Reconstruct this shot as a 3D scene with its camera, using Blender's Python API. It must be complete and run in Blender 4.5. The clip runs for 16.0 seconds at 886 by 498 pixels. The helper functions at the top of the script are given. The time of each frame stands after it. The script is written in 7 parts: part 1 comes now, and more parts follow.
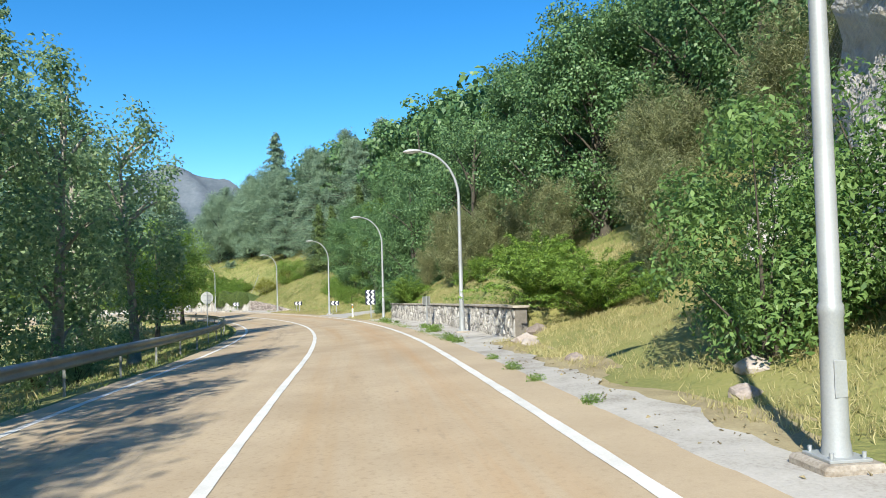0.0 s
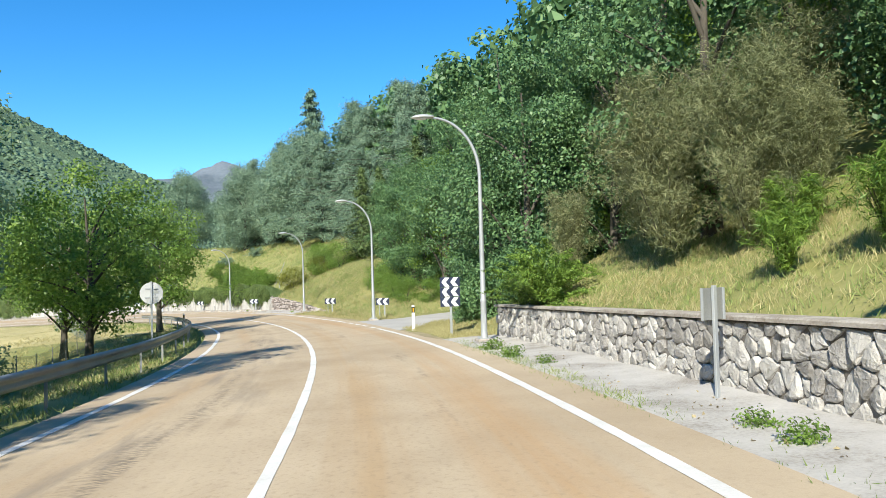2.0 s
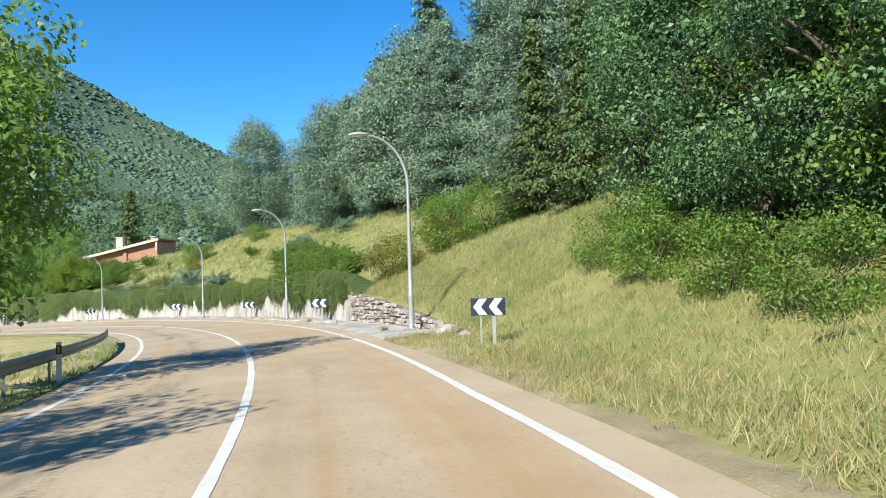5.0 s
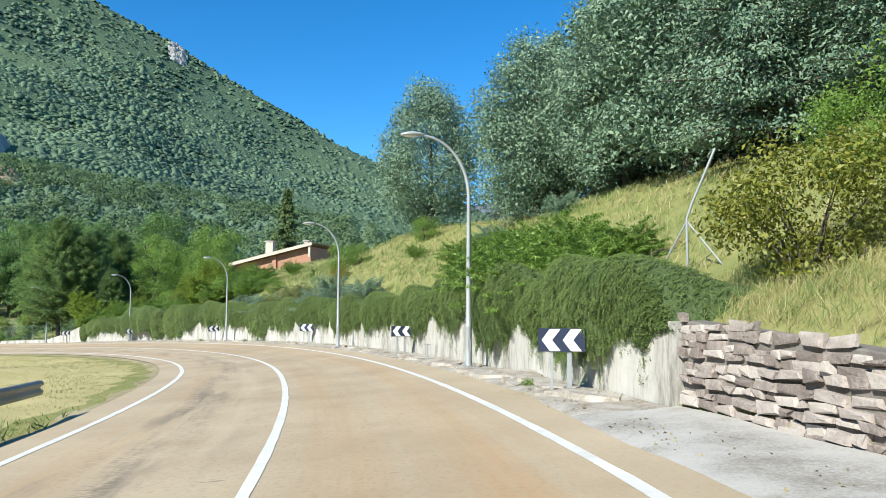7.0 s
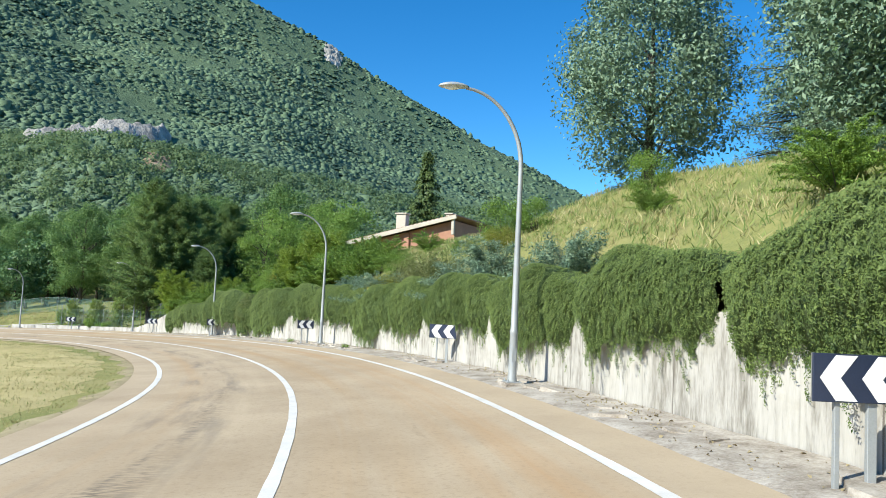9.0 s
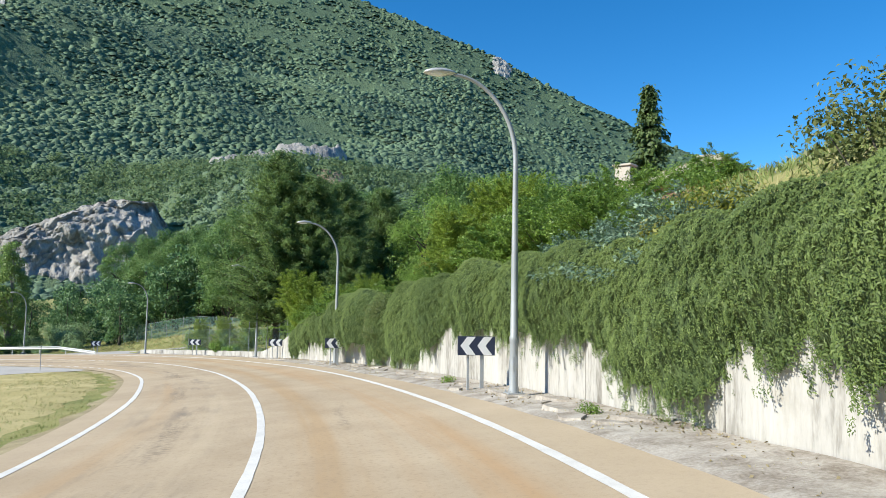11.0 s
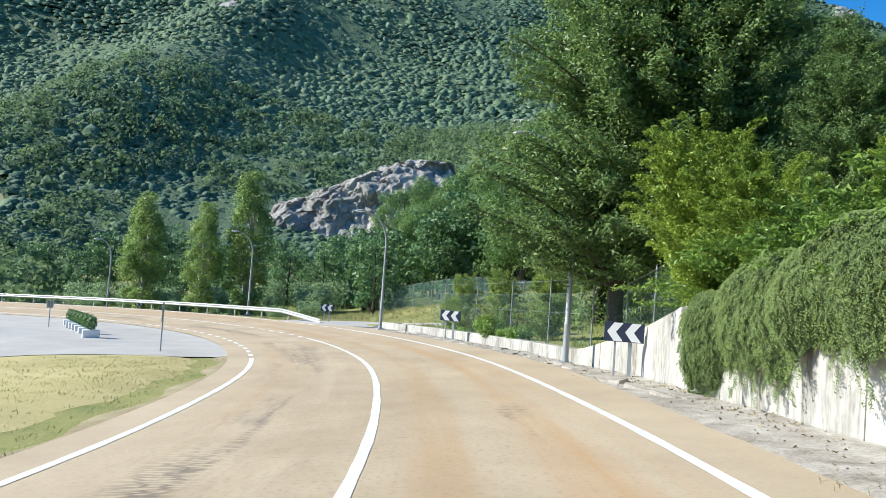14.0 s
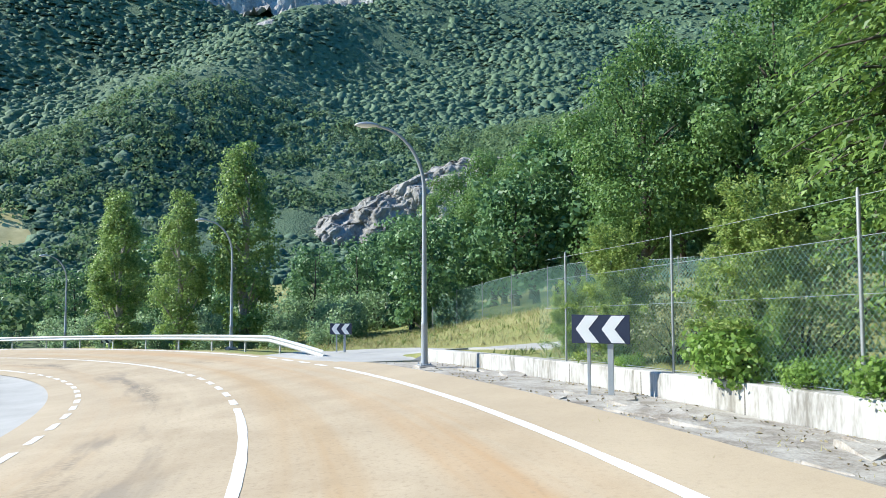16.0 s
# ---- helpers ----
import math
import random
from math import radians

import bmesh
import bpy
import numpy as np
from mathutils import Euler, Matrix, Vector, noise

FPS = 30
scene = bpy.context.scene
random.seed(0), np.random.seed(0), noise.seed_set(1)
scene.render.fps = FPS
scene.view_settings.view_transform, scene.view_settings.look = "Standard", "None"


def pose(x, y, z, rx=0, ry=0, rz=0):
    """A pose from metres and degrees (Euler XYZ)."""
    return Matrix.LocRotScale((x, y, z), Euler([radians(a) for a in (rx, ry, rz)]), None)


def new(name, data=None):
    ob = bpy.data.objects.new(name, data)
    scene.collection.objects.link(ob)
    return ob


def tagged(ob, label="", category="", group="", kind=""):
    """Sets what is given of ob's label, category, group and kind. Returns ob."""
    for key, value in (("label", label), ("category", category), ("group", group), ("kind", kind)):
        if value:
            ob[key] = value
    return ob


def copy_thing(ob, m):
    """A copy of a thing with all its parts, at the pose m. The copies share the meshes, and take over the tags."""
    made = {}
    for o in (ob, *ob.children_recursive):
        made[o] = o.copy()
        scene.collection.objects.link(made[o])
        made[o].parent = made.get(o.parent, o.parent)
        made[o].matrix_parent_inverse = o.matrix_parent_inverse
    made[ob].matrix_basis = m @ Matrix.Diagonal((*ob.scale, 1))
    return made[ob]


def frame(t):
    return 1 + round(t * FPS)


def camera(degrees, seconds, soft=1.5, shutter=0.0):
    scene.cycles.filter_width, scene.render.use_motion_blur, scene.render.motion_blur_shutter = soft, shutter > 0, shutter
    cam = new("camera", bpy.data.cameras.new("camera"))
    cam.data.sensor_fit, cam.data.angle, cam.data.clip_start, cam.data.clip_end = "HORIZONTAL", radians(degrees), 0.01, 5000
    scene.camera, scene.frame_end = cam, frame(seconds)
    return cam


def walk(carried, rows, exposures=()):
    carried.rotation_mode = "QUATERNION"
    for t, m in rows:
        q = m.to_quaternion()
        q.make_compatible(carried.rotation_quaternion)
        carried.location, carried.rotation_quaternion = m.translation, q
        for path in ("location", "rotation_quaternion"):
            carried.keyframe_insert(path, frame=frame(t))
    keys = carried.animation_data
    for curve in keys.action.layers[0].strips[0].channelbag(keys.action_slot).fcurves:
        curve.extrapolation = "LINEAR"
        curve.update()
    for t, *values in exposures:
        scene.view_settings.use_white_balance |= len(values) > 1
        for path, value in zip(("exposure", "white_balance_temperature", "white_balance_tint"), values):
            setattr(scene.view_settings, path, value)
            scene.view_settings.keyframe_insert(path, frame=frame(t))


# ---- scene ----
cam = camera(61.9, 16.0, 0.8)
METRES, EYE, TILT, LEAN, TURN = 190.0, 1.615, 0.0, 0.0, 0.0
ROWS = [
    (0.0, 0.0, 0.0, 0.0, 0.05, 1.79, 1.54),
    (0.5, -0.0042, 0.0333, -0.0009, 0.8, 1.5, 1.06),
    (1.0, -0.0085, 0.0674, -0.0018, 1.33, 1.94, 1.51),
    (1.5, -0.0135, 0.1015, -0.0031, 3.85, 1.43, 1.82),
    (2.0, -0.0187, 0.1348, -0.0042, 3.99, 1.53, 1.65),
    (2.5, -0.0246, 0.1681, -0.0054, 5.36, 1.86, 0.3),
    (3.0, -0.0309, 0.2008, -0.0065, 7.41, 1.67, 1.22),
    (3.5, -0.0384, 0.2334, -0.0077, 10.0, 1.64, 1.27),
    (4.0, -0.0468, 0.2651, -0.009, 11.04, 1.27, 1.2),
    (6.5, -0.1073, 0.4177, -0.0136, 21.33, 3.59, 0.96),
    (7.0, -0.123, 0.4445, -0.0146, 26.46, 3.94, -0.2),
    (7.5, -0.1396, 0.47, -0.0155, 32.48, 3.7, -0.98),
    (8.0, -0.1573, 0.4948, -0.0164, 34.26, 3.63, -1.73),
    (10.5, -0.2611, 0.6077, -0.022, 46.82, 4.54, -2.04),
    (11.0, -0.285, 0.6261, -0.0229, 51.23, 4.68, -0.95),
    (11.5, -0.31, 0.6425, -0.024, 56.05, 4.94, -0.29),
    (12.0, -0.336, 0.6566, -0.0252, 60.87, 4.84, -0.49),
    (12.5, -0.3633, 0.669, -0.0264, 65.79, 4.7, -2.4),
    (13.0, -0.3906, 0.6798, -0.0277, 69.0, 3.68, -3.4),
    (13.5, -0.418, 0.6891, -0.0289, 72.04, 2.6, -4.03),
    (14.0, -0.4456, 0.6978, -0.0304, 74.03, 2.21, -4.02),
    (14.5, -0.4731, 0.7058, -0.0319, 75.27, 2.19, -3.72),
    (15.0, -0.5004, 0.7126, -0.0334, 79.26, 1.99, -2.72),
    (15.5, -0.5283, 0.719, -0.0347, 78.95, 2.4, -0.78),
    (16.0, -0.5558, 0.7233, -0.036, 78.88, 3.16, 0.16),
]
walk(cam, [(t, pose(0, 0, EYE, TILT, LEAN, TURN) @ pose(METRES * x, METRES * y, METRES * z, 90 + pitch, roll, yaw)) for t, x, y, z, yaw, pitch, roll in ROWS],
     [(0.0, 0.80, 6850, 5), (1.5, 0.88, 6850, 5), (3.5, 0.82, 6850, 5), (8.0, 0.74, 6600, 2), (10.5, 0.64, 6700, 5), (12.5, 0.58, 6600, 5), (13.5, 0.76, 6550, 5), (14.5, 0.74, 6450, 4), (15.2, 0.80, 6350, 4), (16.0, 0.90, 6250, 4)])

# ---- light ----
SUN_TO = Vector((-0.232, -0.973, 0.74)).normalized()      # towards the sun
sun_data = bpy.data.lights.new("sun", "SUN")
sun_data.energy, sun_data.angle, sun_data.color = 4.6, radians(0.55), (1.0, 0.95, 0.86)
sun = new("sun", sun_data)
sun.matrix_world = Matrix.Translation((0, 0, 60)) @ SUN_TO.to_track_quat("Z", "Y").to_matrix().to_4x4()
world = bpy.data.worlds.new("sky")
scene.world = world
world.use_nodes = True
wn = world.node_tree
sky = wn.nodes.new("ShaderNodeTexSky")
sky.sky_type, sky.sun_disc = "NISHITA", False
sky.sun_elevation = math.asin(SUN_TO.z)
sky.sun_rotation = math.atan2(SUN_TO.x, SUN_TO.y)
sky.altitude, sky.air_density, sky.dust_density, sky.ozone_density = 1500, 1.0, 0.1, 5.0
deep = wn.nodes.new("ShaderNodeHueSaturation")
deep.inputs["Saturation"].default_value = 1.28
wn.links.new(sky.outputs[0], deep.inputs["Color"])
wn.links.new(deep.outputs[0], wn.nodes["Background"].inputs[0])
wn.nodes["Background"].inputs[1].default_value = 0.128
scene.view_settings.exposure = 0.62


# ---- materials ----
def socket(node, name, value):
    node.inputs[name].default_value = value


def material(name, low, high, scale=8.0, rough=0.8, metal=0.0, bump=0.3, fine=60.0, third=None, stretch=(1, 1, 1), island=0.0, leaf=0.0, bump_size=0.02, patch=0.25):
    """Two-tone surface: broad patches and fine grain, with relief; island: shade varied from piece to piece; leaf: light let through."""
    m = bpy.data.materials.new(name)
    m.use_nodes = True
    n, l = m.node_tree.nodes, m.node_tree.links
    out, b = n["Material Output"], n["Principled BSDF"]
    geo, tex, mapping = n.new("ShaderNodeNewGeometry"), n.new("ShaderNodeTexCoord"), n.new("ShaderNodeMapping")
    l.new(geo.outputs["Position"], mapping.inputs[0])
    mapping.inputs["Scale"].default_value = stretch
    broad, grain = n.new("ShaderNodeTexNoise"), n.new("ShaderNodeTexNoise")
    for node, sc, det in ((broad, scale * 0.25, 6), (grain, fine, 3)):
        l.new(mapping.outputs[0], node.inputs["Vector"])
        socket(node, "Scale", sc), socket(node, "Detail", det), socket(node, "Roughness", 0.65)
    ramp = n.new("ShaderNodeValToRGB")
    ramp.color_ramp.elements[0].position, ramp.color_ramp.elements[1].position = 0.5 - patch, 0.5 + patch
    ramp.color_ramp.elements[0].color, ramp.color_ramp.elements[1].color = (*low, 1), (*high, 1)
    if third:
        e = ramp.color_ramp.elements.new(0.5)
        e.color = (*third, 1)
    mix = n.new("ShaderNodeMath")
    mix.operation = "MULTIPLY_ADD"
    l.new(grain.outputs[0], mix.inputs[0])
    mix.inputs[1].default_value = 0.5
    sub = n.new("ShaderNodeMath")
    sub.operation = "MULTIPLY_ADD"
    l.new(broad.outputs[0], sub.inputs[0])
    sub.inputs[1].default_value, sub.inputs[2].default_value = 1.0, -0.25
    l.new(sub.outputs[0], mix.inputs[2])
    last = mix
    if island:
        info = n.new("ShaderNodeObjectInfo")
        both = n.new("ShaderNodeMath")
        both.operation = "ADD"
        l.new(geo.outputs["Random Per Island"], both.inputs[0])
        l.new(info.outputs["Random"], both.inputs[1])
        wrap = n.new("ShaderNodeMath")
        wrap.operation = "FRACT"
        l.new(both.outputs[0], wrap.inputs[0])
        add = n.new("ShaderNodeMath")
        add.operation = "MULTIPLY_ADD"
        l.new(wrap.outputs[0], add.inputs[0])
        add.inputs[1].default_value = island
        shift = n.new("ShaderNodeMath")
        shift.operation = "SUBTRACT"
        l.new(mix.outputs[0], shift.inputs[0])
        shift.inputs[1].default_value = island / 2
        l.new(shift.outputs[0], add.inputs[2])
        last = add
    l.new(last.outputs[0], ramp.inputs[0])
    l.new(ramp.outputs[0], b.inputs["Base Color"])
    socket(b, "Roughness", rough), socket(b, "Metallic", metal)
    if bump:
        bp = n.new("ShaderNodeBump")
        socket(bp, "Strength", bump), socket(bp, "Distance", bump_size)
        l.new(mix.outputs[0], bp.inputs["Height"])
        l.new(bp.outputs[0], b.inputs["Normal"])
    if leaf:
        tr, ms = n.new("ShaderNodeBsdfTranslucent"), n.new("ShaderNodeMixShader")
        l.new(ramp.outputs[0], tr.inputs[0])
        socket(ms, 0, leaf)
        l.new(b.outputs[0], ms.inputs[1]), l.new(tr.outputs[0], ms.inputs[2])
        l.new(ms.outputs[0], out.inputs[0])
        socket(b, "Specular IOR Level", 0.45)
    return m


def road_surface(m):
    """Adds lengthwise rust streaks and dark tar patches, from the road's own coordinates."""
    n, l = m.node_tree.nodes, m.node_tree.links
    b = n["Principled BSDF"]
    base = b.inputs["Base Color"].links[0].from_socket
    uv = n.new("ShaderNodeUVMap")
    uv.uv_map = "along"
    sep = n.new("ShaderNodeSeparateXYZ")
    l.new(uv.outputs[0], sep.inputs[0])

    def streak(sx, sy, lo, hi, detail=5):
        mp, tex, rg = n.new("ShaderNodeMapping"), n.new("ShaderNodeTexNoise"), n.new("ShaderNodeMapRange")
        l.new(uv.outputs[0], mp.inputs[0])
        mp.inputs["Scale"].default_value = (sx, sy, 1)
        l.new(mp.outputs[0], tex.inputs["Vector"])
        socket(tex, "Scale", 1.0), socket(tex, "Detail", detail), socket(tex, "Roughness", 0.6)
        l.new(tex.outputs[0], rg.inputs[0])
        socket(rg, "From Min", lo), socket(rg, "From Max", hi)
        return rg.outputs[0]

    def band(centre, width):
        sub, ab, rg = n.new("ShaderNodeMath"), n.new("ShaderNodeMath"), n.new("ShaderNodeMapRange")
        sub.operation, ab.operation = "SUBTRACT", "ABSOLUTE"
        l.new(sep.outputs["Y"], sub.inputs[0])
        sub.inputs[1].default_value = centre
        l.new(sub.outputs[0], ab.inputs[0])
        l.new(ab.outputs[0], rg.inputs[0])
        socket(rg, "From Min", width), socket(rg, "From Max", width * 0.2)
        return rg.outputs[0]

    def times(a, b2, k=1.0):
        t = n.new("ShaderNodeMath")
        t.operation = "MULTIPLY"
        l.new(a, t.inputs[0]), l.new(b2, t.inputs[1])
        t2 = n.new("ShaderNodeMath")
        t2.operation = "MULTIPLY"
        l.new(t.outputs[0], t2.inputs[0])
        t2.inputs[1].default_value = k
        return t2.outputs[0]

    def over(colour, socket_in, factor):
        mx = n.new("ShaderNodeMix")
        mx.data_type = "RGBA"
        l.new(factor, mx.inputs[0])
        l.new(socket_in, mx.inputs[6])
        mx.inputs[7].default_value = (*colour, 1)
        return mx.outputs[2]

    c = over((0.43, 0.25, 0.11), base, times(band(2.5, 0.9), streak(0.05, 1.6, 0.38, 0.64), 0.62))
    c = over((0.40, 0.26, 0.13), c, times(band(0.9, 0.7), streak(0.06, 1.6, 0.38, 0.62), 0.6))
    c = over((0.42, 0.27, 0.14), c, times(band(-2.4, 0.7), streak(0.06, 1.6, 0.42, 0.66), 0.45))
    c = over((0.20, 0.17, 0.14), c, times(band(-1.7, 1.4), streak(0.22, 1.3, 0.53, 0.66, 8), 0.75))
    c = over((0.18, 0.15, 0.12), c, times(band(1.6, 1.6), streak(1.4, 3.2, 0.70, 0.76, 3), 0.6))
    c = over((0.13, 0.11, 0.09), c, times(band(0.0, 4.2), streak(5.0, 0.9, 0.69, 0.74, 4), 0.6))
    c = over((0.30, 0.22, 0.14), c, times(band(0.0, 4.5), streak(0.5, 0.7, 0.47, 0.72, 10), 0.5))
    vm, vor, near = n.new("ShaderNodeMapping"), n.new("ShaderNodeTexVoronoi"), n.new("ShaderNodeMapRange")
    l.new(uv.outputs[0], vm.inputs[0])
    vm.inputs["Scale"].default_value = (11.0, 2.6, 1)
    vor.feature = "DISTANCE_TO_EDGE"
    l.new(vm.outputs[0], vor.inputs["Vector"])
    socket(vor, "Scale", 1.0)
    l.new(vor.outputs["Distance"], near.inputs[0])
    socket(near, "From Min", 0.16), socket(near, "From Max", 0.03)
    c = over((0.10, 0.085, 0.07), c, times(times(band(-1.75, 0.75), streak(0.10, 1.1, 0.50, 0.60, 6)), near.outputs[0], 0.7))
    c = over((0.12, 0.10, 0.08), c, times(times(band(1.9, 1.2), streak(0.16, 1.1, 0.60, 0.68, 6)), near.outputs[0], 0.6))
    c = over((0.25, 0.185, 0.12), c, times(band(0.0, 6.0), streak(13.0, 13.0, 0.52, 0.74, 3), 0.5))
    c = over((0.60, 0.50, 0.36), c, times(band(-0.9, 0.5), streak(0.08, 1.5, 0.45, 0.7), 0.35))
    l.new(c, b.inputs["Base Color"])
    return m


ASPHALT = material("tan_asphalt", (0.365, 0.285, 0.195), (0.5, 0.405, 0.29), 1.2, 0.9, bump=0.35, fine=70, bump_size=0.01)
road_surface(ASPHALT)
GREY_ASPHALT = material("grey_asphalt", (0.34, 0.325, 0.31), (0.47, 0.455, 0.435), 2.0, 0.9, fine=60)
PAINT = material("road_paint", (0.55, 0.54, 0.52), (0.76, 0.75, 0.73), 6.0, 0.7, fine=40, bump=0.1)
CLEAN_GUTTER = material("clean_concrete", (0.24, 0.215, 0.185), (0.50, 0.48, 0.455), 4.0, 0.9, fine=26, third=(0.42, 0.40, 0.375), bump=0.6, bump_size=0.02, patch=0.24)
def wall_stains(m):
    """Dark run-off streaks down a wall, with a grimy blotch here and there."""
    n, l = m.node_tree.nodes, m.node_tree.links
    b = n["Principled BSDF"]
    c = b.inputs["Base Color"].links[0].from_socket
    geo = n.new("ShaderNodeNewGeometry")
    for scale, lo, hi, colour, k in (((2.6, 2.6, 0.22), 0.56, 0.74, (0.20, 0.185, 0.16), 0.5), ((7, 7, 0.6), 0.60, 0.78, (0.15, 0.14, 0.115), 0.5), ((1.1, 1.1, 1.6), 0.55, 0.75, (0.32, 0.29, 0.24), 0.5)):
        mp, tex, rg, mx = n.new("ShaderNodeMapping"), n.new("ShaderNodeTexNoise"), n.new("ShaderNodeMapRange"), n.new("ShaderNodeMix")
        l.new(geo.outputs["Position"], mp.inputs[0])
        mp.inputs["Scale"].default_value = scale
        l.new(mp.outputs[0], tex.inputs["Vector"])
        socket(tex, "Scale", 1.0), socket(tex, "Detail", 6), socket(tex, "Roughness", 0.65)
        l.new(tex.outputs[0], rg.inputs[0])
        socket(rg, "From Min", lo), socket(rg, "From Max", hi), socket(rg, "To Max", k)
        mx.data_type = "RGBA"
        l.new(rg.outputs[0], mx.inputs[0]), l.new(c, mx.inputs[6])
        mx.inputs[7].default_value = (*colour, 1)
        c = mx.outputs[2]
    l.new(c, b.inputs["Base Color"])
    return m


GUTTER = material("gutter_concrete", (0.21, 0.175, 0.14), (0.5, 0.465, 0.42), 7.0, 0.95, fine=22, third=(0.36, 0.325, 0.285), bump=0.8, bump_size=0.03, patch=0.2)
CONCRETE = material("white_concrete", (0.20, 0.185, 0.16), (0.54, 0.525, 0.495), 5.0, 0.9, fine=14, third=(0.455, 0.44, 0.415), stretch=(1, 1, 0.22), patch=0.2, bump=0.5)
wall_stains(CONCRETE)
SOIL = material("verge_soil", (0.20, 0.16, 0.09), (0.42, 0.36, 0.22), 4.0, 0.95, fine=30, bump=0.6, bump_size=0.04)
EARTH = material("reddish_earth", (0.22, 0.15, 0.10), (0.36, 0.27, 0.19), 0.6, 0.95, fine=2.0, bump=0.8, bump_size=0.3)
GRASS = material("meadow", (0.12, 0.155, 0.042), (0.31, 0.28, 0.12), 1.1, 0.95, fine=14, third=(0.24, 0.24, 0.08), bump=0.8, bump_size=0.08)
FIELD = material("dry_field", (0.33, 0.285, 0.115), (0.55, 0.47, 0.24), 1.0, 0.95, fine=18, bump=0.8, bump_size=0.06)
STONE = material("grey_stone", (0.23, 0.22, 0.21), (0.55, 0.535, 0.51), 12.0, 0.95, fine=34, third=(0.41, 0.395, 0.38), island=0.4, bump=1.0, bump_size=0.04)
# Mortar and joint colour, darkened for the shadow lying between the stones.
SHADED_JOINT = material("shaded_joint", (0.10, 0.09, 0.08), (0.24, 0.22, 0.20), 6.0, 0.95, fine=40)
PINK_STONE = material("pink_stone", (0.20, 0.165, 0.15), (0.47, 0.42, 0.39), 7.0, 0.9, fine=24, third=(0.36, 0.31, 0.285), island=0.6, bump=1.0, bump_size=0.03)
ROCK = material("limestone", (0.24, 0.225, 0.21), (0.64, 0.61, 0.57), 0.9, 0.9, fine=3.0, third=(0.46, 0.435, 0.41), bump=1.0, bump_size=0.5)
CLIFF = material("grey_cliff", (0.14, 0.135, 0.13), (0.5, 0.48, 0.45), 0.25, 0.9, fine=0.9, third=(0.33, 0.315, 0.295), bump=1.0, bump_size=1.5, stretch=(1, 1, 0.6))
STEEL = material("galvanised_steel", (0.30, 0.325, 0.345), (0.42, 0.445, 0.465), 5.0, 0.55, 0.3, bump=0.05)
RAIL_STEEL = material("weathered_rail", (0.22, 0.23, 0.23), (0.38, 0.39, 0.39), 3.0, 0.55, 0.5, bump=0.05)
WHITE_STEEL = material("pale_rail", (0.44, 0.455, 0.46), (0.58, 0.595, 0.60), 3.0, 0.45, 0.3, bump=0.05)
NAVY = material("navy_film", (0.018, 0.026, 0.055), (0.03, 0.042, 0.085), 3.0, 0.4, bump=0)
WHITE = material("white_film", (0.74, 0.75, 0.76), (0.82, 0.83, 0.84), 3.0, 0.4, bump=0)
AMBER = material("amber_reflector", (0.75, 0.38, 0.02), (0.85, 0.45, 0.03), 3.0, 0.3, bump=0)
BLACK = material("black_film", (0.012, 0.012, 0.014), (0.02, 0.02, 0.022), 3.0, 0.5, bump=0)
BARK = material("bark", (0.045, 0.04, 0.032), (0.12, 0.105, 0.085), 8.0, 0.95, fine=30, bump=0.8, stretch=(1, 1, 0.3))
PALE_BARK = material("pale_bark", (0.18, 0.16, 0.13), (0.42, 0.40, 0.36), 8.0, 0.95, fine=30, bump=0.6)
BRICK_RED = material("brick_red", (0.34, 0.17, 0.115), (0.45, 0.25, 0.175), 4.0, 0.9, fine=20)
ROOF_TILE = material("roof_tile", (0.22, 0.14, 0.10), (0.42, 0.30, 0.24), 4.0, 0.9, fine=14)
CREAM = material("cream_plaster", (0.44, 0.4, 0.34), (0.57, 0.52, 0.45), 4.0, 0.9, fine=20)
LEAF_OAK = material("oak_leaf", (0.078, 0.17, 0.076), (0.188, 0.322, 0.132), 1.0, 0.5, fine=3, island=0.65, leaf=0.34, bump=0)
LEAF_BIG = material("beech_leaf", (0.09, 0.185, 0.055), (0.215, 0.345, 0.11), 1.0, 0.52, fine=3, island=0.6, leaf=0.4, bump=0)
LEAF_LIME = material("lime_leaf", (0.15, 0.265, 0.055), (0.31, 0.46, 0.11), 1.0, 0.42, fine=3, island=0.6, leaf=0.55, bump=0)
LEAF_POPLAR = material("poplar_leaf", (0.20, 0.32, 0.165), (0.40, 0.53, 0.30), 1.0, 0.4, fine=3, island=0.6, leaf=0.58, bump=0)
LEAF_SPRUCE = material("spruce_needle", (0.06, 0.105, 0.038), (0.15, 0.215, 0.065), 1.0, 0.6, fine=3, island=0.55, leaf=0.25, bump=0)
LEAF_BLUE = material("blue_cedar_needle", (0.10, 0.18, 0.125), (0.265, 0.375, 0.25), 1.0, 0.55, fine=3, island=0.6, leaf=0.25, bump=0)
LEAF_JUNIPER = material("juniper_spray", (0.085, 0.17, 0.028), (0.265, 0.40, 0.078), 1.0, 0.45, fine=3, island=0.65, leaf=0.33, bump=0)
LEAF_GOLD = material("golden_juniper_spray", (0.13, 0.215, 0.028), (0.37, 0.48, 0.085), 1.0, 0.45, fine=3, island=0.65, leaf=0.38, bump=0)
LEAF_HEDGE = material("cotoneaster_leaf", (0.075, 0.12, 0.032), (0.19, 0.26, 0.078), 1.4, 0.55, fine=3, island=0.55, leaf=0.3, bump=0)
# Darker hedge green, with the shade of the gaps between sprays in it.
HEDGE_SHADE = material("hedge_shade", (0.035, 0.06, 0.02), (0.13, 0.19, 0.06), 60.0, 0.9, fine=38, bump=1.0, bump_size=0.05, stretch=(1, 1, 0.6))
